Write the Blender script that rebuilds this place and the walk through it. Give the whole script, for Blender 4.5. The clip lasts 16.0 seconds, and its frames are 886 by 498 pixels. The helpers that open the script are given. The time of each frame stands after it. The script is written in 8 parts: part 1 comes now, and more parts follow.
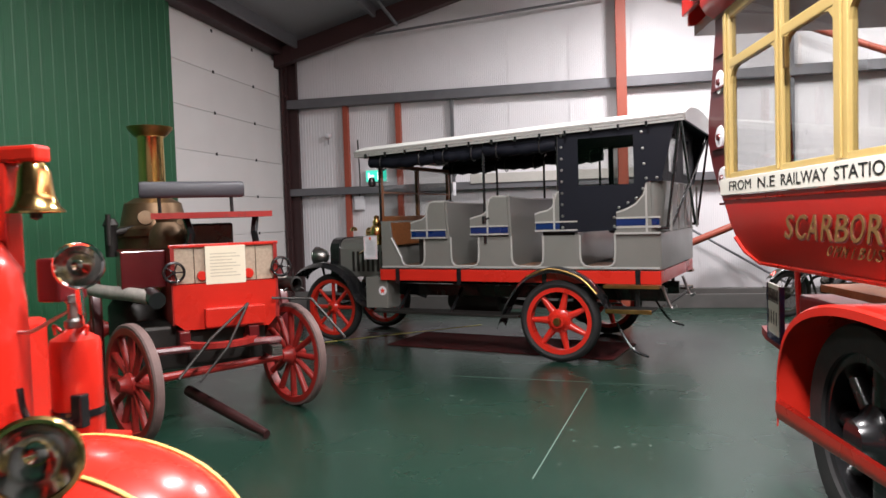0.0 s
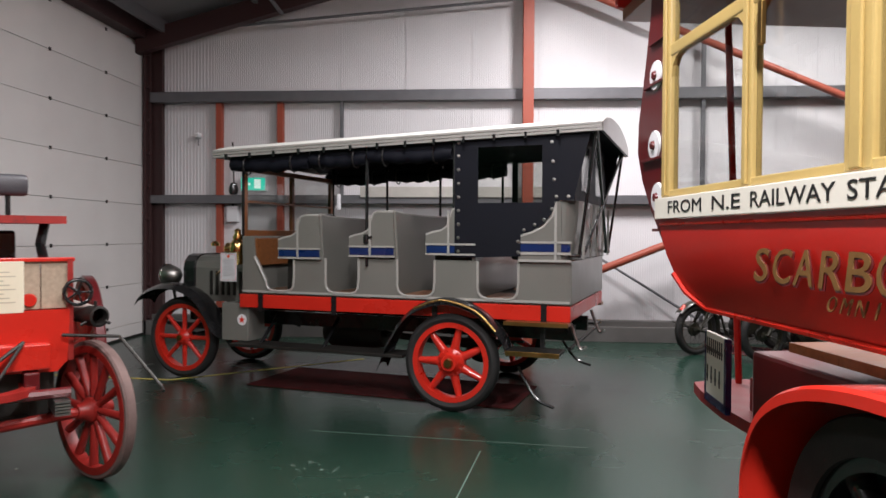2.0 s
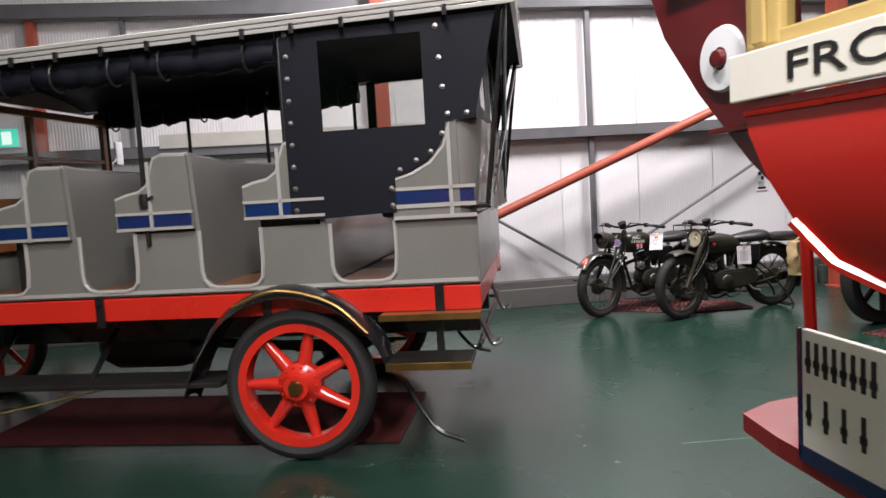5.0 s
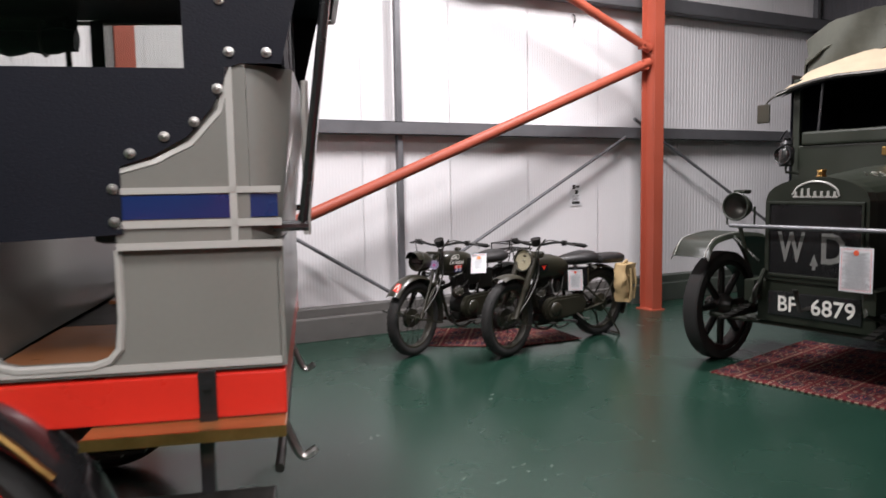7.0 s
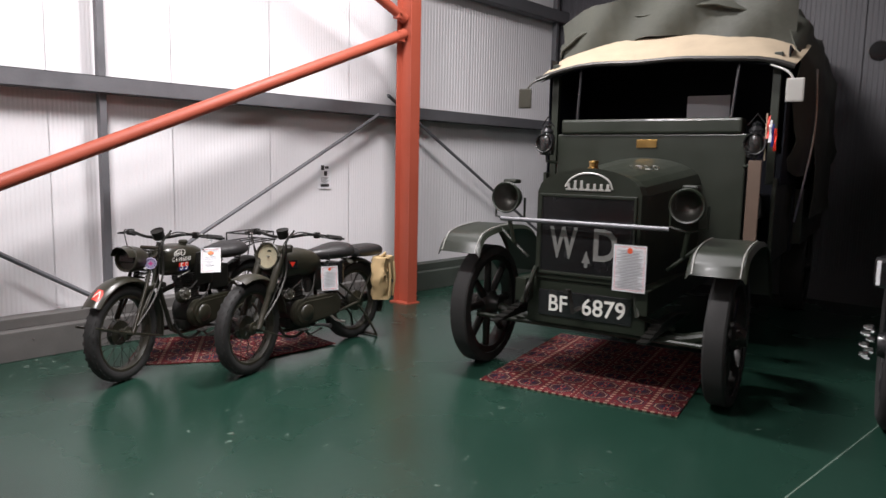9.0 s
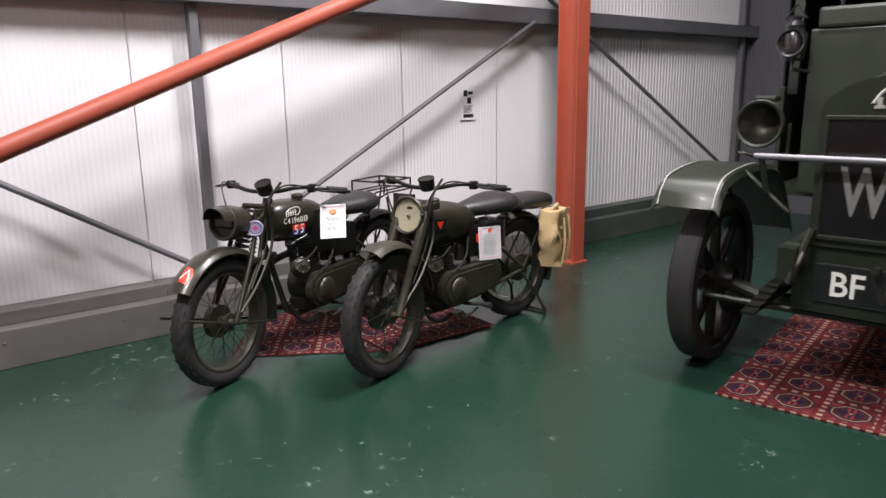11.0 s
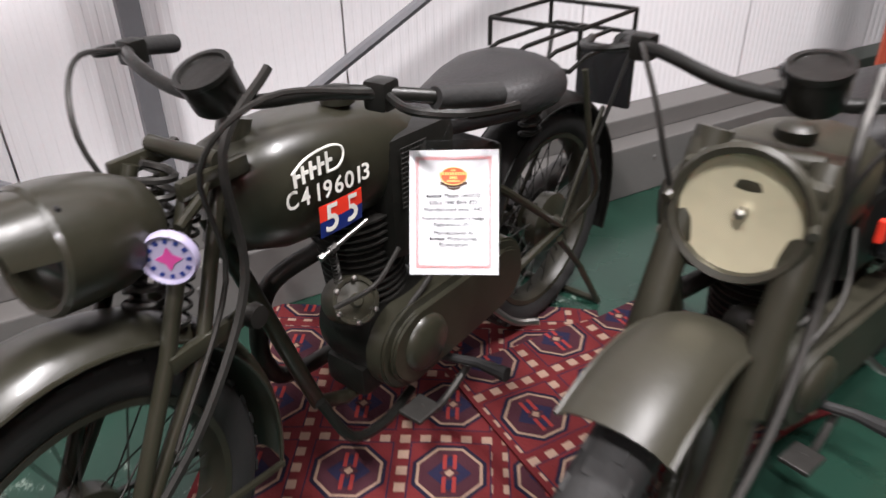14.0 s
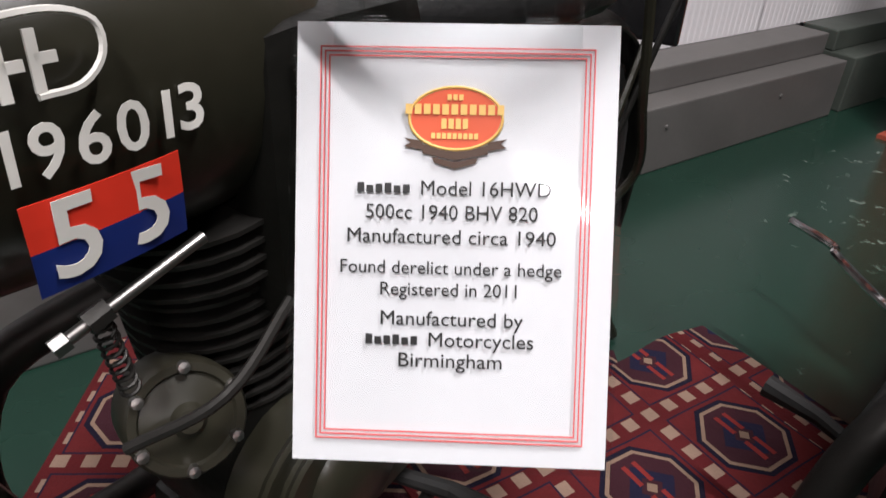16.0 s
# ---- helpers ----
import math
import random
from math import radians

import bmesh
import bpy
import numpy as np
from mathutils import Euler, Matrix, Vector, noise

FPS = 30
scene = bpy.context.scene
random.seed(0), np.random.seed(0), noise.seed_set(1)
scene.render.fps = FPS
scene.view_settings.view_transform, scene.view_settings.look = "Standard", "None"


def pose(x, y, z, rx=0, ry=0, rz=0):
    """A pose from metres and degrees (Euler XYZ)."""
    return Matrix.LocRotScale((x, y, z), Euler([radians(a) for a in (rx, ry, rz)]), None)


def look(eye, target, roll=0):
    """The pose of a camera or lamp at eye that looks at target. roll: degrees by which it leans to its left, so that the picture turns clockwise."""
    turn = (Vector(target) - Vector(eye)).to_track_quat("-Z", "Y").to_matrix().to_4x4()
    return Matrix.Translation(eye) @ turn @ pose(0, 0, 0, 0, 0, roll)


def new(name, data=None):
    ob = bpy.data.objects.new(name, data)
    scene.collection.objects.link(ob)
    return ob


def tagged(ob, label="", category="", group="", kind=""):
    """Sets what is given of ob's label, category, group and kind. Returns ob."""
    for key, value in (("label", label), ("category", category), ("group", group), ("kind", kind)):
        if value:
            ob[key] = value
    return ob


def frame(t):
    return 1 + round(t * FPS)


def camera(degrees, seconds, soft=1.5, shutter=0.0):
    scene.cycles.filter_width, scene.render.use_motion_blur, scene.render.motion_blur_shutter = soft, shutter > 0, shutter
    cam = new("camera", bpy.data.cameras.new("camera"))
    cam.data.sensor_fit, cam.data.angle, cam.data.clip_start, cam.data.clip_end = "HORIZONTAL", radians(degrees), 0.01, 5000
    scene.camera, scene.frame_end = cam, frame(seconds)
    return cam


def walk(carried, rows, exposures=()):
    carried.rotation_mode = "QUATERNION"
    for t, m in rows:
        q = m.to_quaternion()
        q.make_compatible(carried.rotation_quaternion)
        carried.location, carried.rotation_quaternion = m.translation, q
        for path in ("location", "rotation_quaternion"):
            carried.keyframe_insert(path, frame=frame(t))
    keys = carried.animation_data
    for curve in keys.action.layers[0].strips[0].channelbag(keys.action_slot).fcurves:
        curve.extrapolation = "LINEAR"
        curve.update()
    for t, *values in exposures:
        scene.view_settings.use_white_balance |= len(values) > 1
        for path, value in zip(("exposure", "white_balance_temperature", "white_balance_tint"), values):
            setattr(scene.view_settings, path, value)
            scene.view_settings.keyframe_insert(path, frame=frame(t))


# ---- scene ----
cam = camera(64.4, 16.0, shutter=0.4)
PATH = [
    (0, (0.717, 0.332, 1.542), (0.294, 2.285, 1.454), -1.8),
    (0.5, (0.741, 0.644, 1.565), (0.301, 2.591, 1.446), -1.1),
    (1, (0.682, 0.947, 1.57), (0.414, 2.928, 1.507), -1.4),
    (1.5, (0.693, 1.266, 1.551), (0.433, 3.249, 1.549), -1.1),
    (2, (0.716, 1.586, 1.546), (0.568, 3.58, 1.506), 0.3),
    (2.5, (0.644, 1.915, 1.553), (0.526, 3.91, 1.488), -1.6),
    (3, (0.635, 2.263, 1.531), (0.413, 4.249, 1.462), -1.6),
    (3.5, (0.624, 2.645, 1.507), (0.434, 4.629, 1.34), 0.7),
    (3.7, (0.578, 2.817, 1.498), (0.519, 4.808, 1.319), 0.5),
    (5.8, (0.696, 4.379, 1.474), (1.056, 6.34, 1.316), -1.9),
    (6, (0.711, 4.557, 1.491), (1.117, 6.506, 1.302), -0.4),
    (6.5, (0.718, 4.969, 1.488), (1.486, 6.801, 1.255), -0.7),
    (7, (0.848, 5.395, 1.491), (1.739, 7.176, 1.309), -1.0),
    (7.5, (0.959, 5.72, 1.505), (2.103, 7.356, 1.389), 0.6),
    (8, (1.06, 5.962, 1.533), (2.514, 7.324, 1.354), -0.6),
    (8.5, (1.203, 6.106, 1.553), (2.718, 7.405, 1.424), -0.8),
    (9, (1.32, 6.248, 1.521), (2.795, 7.576, 1.276), 1.2),
    (9.5, (1.41, 6.52, 1.527), (2.883, 7.853, 1.293), -1.3),
    (10, (1.656, 6.821, 1.457), (3.057, 8.204, 1.104), -1.0),
    (10.2, (1.765, 6.97, 1.452), (3.048, 8.468, 1.112), -1.9),
    (12.3, (2.65, 8.613, 1.43), (3.793, 10.146, 0.849), 0.0),
    (12.5, (2.773, 8.776, 1.415), (3.879, 10.334, 0.826), -0.3),
    (13, (3.02, 9.147, 1.383), (4.033, 10.712, 0.658), 2.5),
    (13.5, (3.167, 9.61, 1.34), (4.208, 11.052, 0.424), 2.1),
    (14, (3.439, 10.051, 1.264), (4.324, 11.549, 0.277), -1.2),
    (14.5, (3.677, 10.423, 1.083), (4.463, 11.879, -0.041), -6.2),
    (15, (3.755, 10.614, 0.977), (4.652, 11.994, -0.16), 0.5),
    (15.5, (3.774, 10.652, 0.944), (4.772, 11.992, -0.156), 3.2),
    (16, (3.785, 10.665, 0.941), (4.804, 12.029, -0.108), 3.2),
]
EXPOSURES = ((0, -0.10), (1, -0.22), (2.0, -0.38), (2.8, -0.42), (3.5, -0.28), (6, -0.05), (7, -0.15), (8.5, -0.12), (10, 0.05), (13.2, 0.05), (14, 0.28), (14.6, 0.1), (15.2, -0.36), (16, -0.42))
walk(cam, [(t, look(eye, target, roll)) for t, eye, target, roll in PATH], EXPOSURES)

LAMPS = ((1.8, 8.95, 5.3, 430), (5.2, 9.9, 5.0, 330), (0.5, 5.0, 4.8, 230), (0.9, 1.6, 4.6, 520), (-2.6, 4.2, 4.4, 60))

# ---- light ----
world = bpy.data.worlds.new("world")
scene.world = world
world.use_nodes = True
world.node_tree.nodes["Background"].inputs[0].default_value = (0.05, 0.052, 0.06, 1)
world.node_tree.nodes["Background"].inputs[1].default_value = 0.25


# ---- materials ----
def mat(name, colour, rough=0.5, metal=0.0, var=0.12, scale=6.0, bump=0.0, bump_scale=60.0, coat=0.0, dirt=None, dirt_at=0.62, island=0.0, spec=0.5, emit=None, stretch=(1, 1, 1)):
    """Paint, metal, cloth or wood with variation at two scales, optional grime patches and fine relief."""
    m = bpy.data.materials.new(name)
    m.use_nodes = True
    n, l = m.node_tree.nodes, m.node_tree.links
    b = n["Principled BSDF"]
    b.inputs["Metallic"].default_value = metal
    b.inputs["Specular IOR Level"].default_value = spec
    b.inputs["Coat Weight"].default_value = coat
    b.inputs["Coat Roughness"].default_value = 0.08
    co = n.new("ShaderNodeTexCoord")
    mp = n.new("ShaderNodeMapping")
    mp.inputs["Scale"].default_value = stretch
    l.new(co.outputs["Object"], mp.inputs["Vector"])
    big = n.new("ShaderNodeTexNoise")
    big.inputs["Scale"].default_value, big.inputs["Detail"].default_value = scale, 5.0
    l.new(mp.outputs[0], big.inputs["Vector"])
    fine = n.new("ShaderNodeTexNoise")
    fine.inputs["Scale"].default_value, fine.inputs["Detail"].default_value = bump_scale, 4.0
    l.new(mp.outputs[0], fine.inputs["Vector"])
    mix = n.new("ShaderNodeMix")
    mix.data_type = "RGBA"
    dark = [max(0.0, c * (1 - 2.2 * var)) for c in colour]
    light = [min(1.0, c * (1 + 1.6 * var)) for c in colour]
    mix.inputs["A"].default_value, mix.inputs["B"].default_value = (*dark, 1), (*light, 1)
    both = n.new("ShaderNodeMath")
    both.operation = "MULTIPLY_ADD"
    both.inputs[1].default_value, both.inputs[2].default_value = 0.3, 0.0
    l.new(fine.outputs["Fac"], both.inputs[0])
    add = n.new("ShaderNodeMath")
    add.operation = "MULTIPLY_ADD"
    add.inputs[1].default_value = 0.7
    l.new(big.outputs["Fac"], add.inputs[0])
    l.new(both.outputs[0], add.inputs[2])
    l.new(add.outputs[0], mix.inputs["Factor"])
    out = mix.outputs["Result"]
    if island:
        info = n.new("ShaderNodeObjectInfo")
        hsv = n.new("ShaderNodeHueSaturation")
        rng = n.new("ShaderNodeMapRange")
        rng.inputs["To Min"].default_value, rng.inputs["To Max"].default_value = 1 - island, 1 + island
        l.new(info.outputs["Random"], rng.inputs["Value"])
        l.new(rng.outputs[0], hsv.inputs["Value"])
        l.new(out, hsv.inputs["Color"])
        out = hsv.outputs[0]
    if dirt:
        sm = n.new("ShaderNodeTexNoise")
        sm.inputs["Scale"].default_value, sm.inputs["Detail"].default_value, sm.inputs["Roughness"].default_value = scale * 2.3, 8.0, 0.7
        l.new(co.outputs["Object"], sm.inputs["Vector"])
        ramp = n.new("ShaderNodeMapRange")
        ramp.inputs["From Min"].default_value, ramp.inputs["From Max"].default_value = dirt_at, dirt_at + 0.12
        l.new(sm.outputs["Fac"], ramp.inputs["Value"])
        m2 = n.new("ShaderNodeMix")
        m2.data_type = "RGBA"
        m2.inputs["B"].default_value = (*dirt, 1)
        l.new(out, m2.inputs["A"])
        l.new(ramp.outputs[0], m2.inputs["Factor"])
        out = m2.outputs["Result"]
    l.new(out, b.inputs["Base Color"])
    rr = n.new("ShaderNodeMapRange")
    rr.inputs["To Min"].default_value, rr.inputs["To Max"].default_value = max(0.02, rough * 0.75), min(1, rough * 1.3)
    l.new(big.outputs["Fac"], rr.inputs["Value"])
    l.new(rr.outputs[0], b.inputs["Roughness"])
    if bump:
        bp = n.new("ShaderNodeBump")
        bp.inputs["Strength"].default_value, bp.inputs["Distance"].default_value = bump, 0.004
        l.new(fine.outputs["Fac"], bp.inputs["Height"])
        l.new(bp.outputs[0], b.inputs["Normal"])
    if emit:
        b.inputs["Emission Color"].default_value = (*emit[:3], 1)
        b.inputs["Emission Strength"].default_value = emit[3]
    return m


def glass(name, tint=(1, 1, 1), rough=0.02):
    m = bpy.data.materials.new(name)
    m.use_nodes = True
    n, l = m.node_tree.nodes, m.node_tree.links
    for x in list(n):
        if x.type == "BSDF_PRINCIPLED":
            n.remove(x)
    t, g, f, mx = n.new("ShaderNodeBsdfTransparent"), n.new("ShaderNodeBsdfGlossy"), n.new("ShaderNodeLayerWeight"), n.new("ShaderNodeMixShader")
    t.inputs[0].default_value = (*tint, 1)
    g.inputs["Roughness"].default_value = rough
    f.inputs["Blend"].default_value = 0.5
    p4 = n.new("ShaderNodeMath")
    p4.operation = "POWER"
    p4.inputs[1].default_value = 5.0
    l.new(f.outputs["Facing"], p4.inputs[0])
    rf = n.new("ShaderNodeMath")
    rf.operation = "MULTIPLY_ADD"
    rf.inputs[1].default_value, rf.inputs[2].default_value = 0.9, 0.03
    l.new(p4.outputs[0], rf.inputs[0])
    l.new(rf.outputs[0], mx.inputs[0])
    l.new(t.outputs[0], mx.inputs[1])
    l.new(g.outputs[0], mx.inputs[2])
    l.new(mx.outputs[0], n["Material Output"].inputs[0])
    return m


RED = mat("vehicle red gloss", (0.56, 0.022, 0.012), 0.28, var=0.10, coat=0.5, scale=3)
RED_BUS = mat("bus maroon red gloss", (0.50, 0.018, 0.012), 0.30, var=0.12, coat=0.3, scale=2)
RED_DARK = mat("dark maroon paint", (0.10, 0.006, 0.008), 0.32, var=0.15, coat=0.4, scale=3)
RED_STEP = mat("scuffed dark red step paint", (0.20, 0.012, 0.012), 0.45, var=0.2, scale=8, dirt=(0.09, 0.03, 0.028), dirt_at=0.6)
RED_WORN = mat("worn red paint", (0.29, 0.016, 0.012), 0.42, var=0.22, bump=0.15, scale=8, dirt=(0.05, 0.03, 0.025), dirt_at=0.60)
STEEL_RED = mat("red oxide steel paint", (0.33, 0.065, 0.035), 0.55, var=0.10, bump=0.12, scale=4, dirt=(0.16, 0.03, 0.02), dirt_at=0.66)
GREY_PAINT = mat("coach grey paint", (0.165, 0.165, 0.148), 0.34, var=0.08, coat=0.25, scale=3)
STENCIL = mat("worn grey stencil paint", (0.15, 0.15, 0.14), 0.6, var=0.3, scale=40)
GREY_TRIM = mat("pale grey trim paint", (0.36, 0.355, 0.33), 0.34, var=0.06, coat=0.2)
BLUE_BAND = mat("navy blue band paint", (0.004, 0.020, 0.095), 0.28, var=0.1, coat=0.5)
BLACK_PAINT = mat("black enamel paint", (0.012, 0.012, 0.013), 0.25, var=0.2, coat=0.5)
BLACK_CLOTH = mat("black coated canvas", (0.005, 0.006, 0.011), 0.62, spec=0.2, var=0.25, bump=0.25, bump_scale=180, scale=4)
TYRE = mat("black rubber", (0.014, 0.0135, 0.013), 0.72, var=0.25, bump=0.3, bump_scale=90, scale=9, dirt=(0.04, 0.035, 0.03), dirt_at=0.66)
TYRE_GREY = mat("grey solid rubber", (0.16, 0.14, 0.13), 0.8, var=0.2, bump=0.3, scale=9)
LEATHER = mat("black leather", (0.018, 0.017, 0.017), 0.42, var=0.2, bump=0.4, bump_scale=120)
WHITE_ROOF = mat("white painted canvas roof", (0.62, 0.62, 0.58), 0.6, var=0.06, bump=0.15)
BRASS = mat("polished brass", (0.78, 0.52, 0.20), 0.16, metal=1.0, var=0.15)
BRASS_OLD = mat("tarnished brass", (0.42, 0.26, 0.09), 0.34, metal=1.0, var=0.25, scale=10)
CHROME = mat("bright chrome", (0.80, 0.80, 0.80), 0.09, metal=1.0, var=0.04)
STEEL = mat("bare worked steel", (0.42, 0.41, 0.39), 0.35, metal=1.0, var=0.2)
STEEL_DARK = mat("oily dark iron", (0.035, 0.033, 0.030), 0.45, metal=0.6, var=0.3, bump=0.2)
WOOD = mat("varnished brown wood", (0.24, 0.09, 0.03), 0.3, var=0.3, coat=0.3, scale=5, stretch=(1, 8, 8))
WOOD_PALE = mat("bleached wood boards", (0.42, 0.33, 0.24), 0.6, var=0.25, bump=0.2, scale=5, stretch=(1, 8, 8))
CREAM = mat("cream varnish paint", (0.50, 0.36, 0.13), 0.35, var=0.10, coat=0.35, scale=5)
SIGN_WHITE = mat("ivory sign paint", (0.74, 0.71, 0.62), 0.5, var=0.05)
INK = mat("black sign ink", (0.012, 0.012, 0.012), 0.5)
GOLD = mat("gold leaf lettering", (0.17, 0.085, 0.025), 0.45, metal=0.3, var=0.2, scale=20)
KHAKI = mat("olive drab paint", (0.020, 0.019, 0.0122), 0.32, var=0.16, coat=0.15, scale=6, bump=0.08, dirt=(0.035, 0.032, 0.024), dirt_at=0.64)
KHAKI_DULL = mat("dull olive grey paint", (0.026, 0.024, 0.0155), 0.42, var=0.2, scale=9, bump=0.1, dirt=(0.04, 0.035, 0.025), dirt_at=0.62)
ENGINE_DARK = mat("dark olive engine casting", (0.008, 0.0078, 0.0065), 0.36, metal=0.2, var=0.25, scale=12, bump=0.25)
TRUCK_GREEN = mat("dark military green paint", (0.011, 0.0148, 0.0085), 0.42, var=0.15, coat=0.06, scale=4, bump=0.05)
CANVAS_GREEN = mat("grey green tarpaulin", (0.050, 0.052, 0.040), 0.72, var=0.2, bump=0.4, bump_scale=40, scale=3)
CANVAS_TAN = mat("tan canvas", (0.37, 0.30, 0.21), 0.8, var=0.15, bump=0.4, bump_scale=120, scale=7)
KIT_TAN = mat("pale tan kit bag canvas", (0.42, 0.30, 0.15), 0.85, var=0.2, bump=0.5, bump_scale=120, scale=9)
PAPER = mat("white paper", (0.70, 0.70, 0.72), 0.55, var=0.02)
PAPER_CREAM = mat("cream board", (0.74, 0.68, 0.52), 0.6, var=0.05)
PINK_LINE = mat("red printed line", (0.72, 0.12, 0.12), 0.6, var=0.05)
GREY_INK = mat("grey printed text", (0.20, 0.20, 0.21), 0.6)
BADGE_RED = mat("orange red print", (0.72, 0.10, 0.03), 0.5, var=0.06)
BADGE_GOLD = mat("gold print", (0.85, 0.55, 0.16), 0.5, var=0.06)
SIGNAL_RED = mat("signal red flash", (0.75, 0.04, 0.02), 0.4, var=0.06)
FLASH_BLUE = mat("royal blue flash", (0.01, 0.025, 0.16), 0.4, var=0.08)
WHITE_PAINT = mat("off white lettering paint", (0.72, 0.71, 0.66), 0.45, var=0.08)
LAMP_CREAM = mat("yellowed lamp reflector", (0.62, 0.57, 0.42), 0.32, metal=0.4, var=0.12, scale=9)
SILVERING = mat("aged silvered reflector", (0.80, 0.78, 0.70), 0.42, metal=0.40, var=0.1)
GLASS = glass("old clear glass", (0.78, 0.79, 0.78))
CELLULOID = glass("aged clear pane", (0.82, 0.83, 0.82), 0.12)
ACRYLIC = glass("clear acrylic", (0.96, 0.97, 0.97), 0.05)
LENS = glass("lamp lens", (0.90, 0.90, 0.86), 0.04)
WALL_WHITE = mat("white lined wall sheet", (0.70, 0.685, 0.70), 0.42, var=0.05, scale=1.4, island=0.025)
DOOR_WHITE = mat("white sectional door panel", (0.62, 0.60, 0.585), 0.45, var=0.05, scale=2, bump=0.1, island=0.03)
RAIL_GREY = mat("galvanised rail", (0.15, 0.15, 0.16), 0.45, metal=0.35, var=0.15)
# east wall sheet: dark grey carries the shade on a paler lining
WALL_SHADED = mat("grey wall sheet", (0.085, 0.083, 0.092), 0.5, var=0.08, scale=1.4, island=0.03)
GREEN_SHEET = mat("dark green profiled sheet", (0.013, 0.095, 0.038), 0.5, var=0.12, scale=2)
PLINTH = mat("grey plinth steel", (0.105, 0.10, 0.095), 0.5, var=0.15, dirt=(0.09, 0.085, 0.08), dirt_at=0.62)
PLINTH_DARK = mat("dark green grey plinth", (0.055, 0.065, 0.055), 0.5, var=0.2)
ROOF_SHEET = mat("grey roof lining", (0.22, 0.225, 0.235), 0.6, var=0.08, scale=2)
DARK_STEEL = mat("dark maroon steel", (0.045, 0.018, 0.018), 0.55, var=0.15)
YELLOW_LINE = mat("yellow floor paint", (0.58, 0.50, 0.12), 0.55, var=0.2)


def floor_material():
    """Green floor paint, worn to pale flecks, scuffs and dull patches."""
    m = mat("worn green floor paint", (0.0105, 0.034, 0.023), 0.26, var=0.16, scale=0.8, bump=0.10, bump_scale=14, spec=0.5)
    n, l = m.node_tree.nodes, m.node_tree.links
    b = n["Principled BSDF"]
    old = b.inputs["Base Color"].links[0].from_socket
    co = n.new("ShaderNodeTexCoord")
    fleck = n.new("ShaderNodeTexNoise")
    fleck.inputs["Scale"].default_value, fleck.inputs["Detail"].default_value, fleck.inputs["Roughness"].default_value = 14.0, 9.0, 0.78
    where = n.new("ShaderNodeTexNoise")
    where.inputs["Scale"].default_value, where.inputs["Detail"].default_value = 1.1, 3.0
    l.new(co.outputs["Object"], fleck.inputs["Vector"])
    l.new(co.outputs["Object"], where.inputs["Vector"])
    w = n.new("ShaderNodeMath")
    w.operation = "MULTIPLY_ADD"
    w.inputs[1].default_value, w.inputs[2].default_value = 0.35, -0.16
    l.new(where.outputs["Fac"], w.inputs[0])
    s = n.new("ShaderNodeMath")
    s.operation = "ADD"
    l.new(fleck.outputs["Fac"], s.inputs[0])
    l.new(w.outputs[0], s.inputs[1])
    r = n.new("ShaderNodeMapRange")
    r.inputs["From Min"].default_value, r.inputs["From Max"].default_value = 0.648, 0.70
    l.new(s.outputs[0], r.inputs["Value"])
    mx = n.new("ShaderNodeMix")
    mx.data_type = "RGBA"
    mx.inputs["B"].default_value = (0.15, 0.19, 0.16, 1)
    l.new(r.outputs[0], mx.inputs["Factor"])
    l.new(old, mx.inputs["A"])
    l.new(mx.outputs["Result"], b.inputs["Base Color"])
    return m


FLOOR = floor_material()


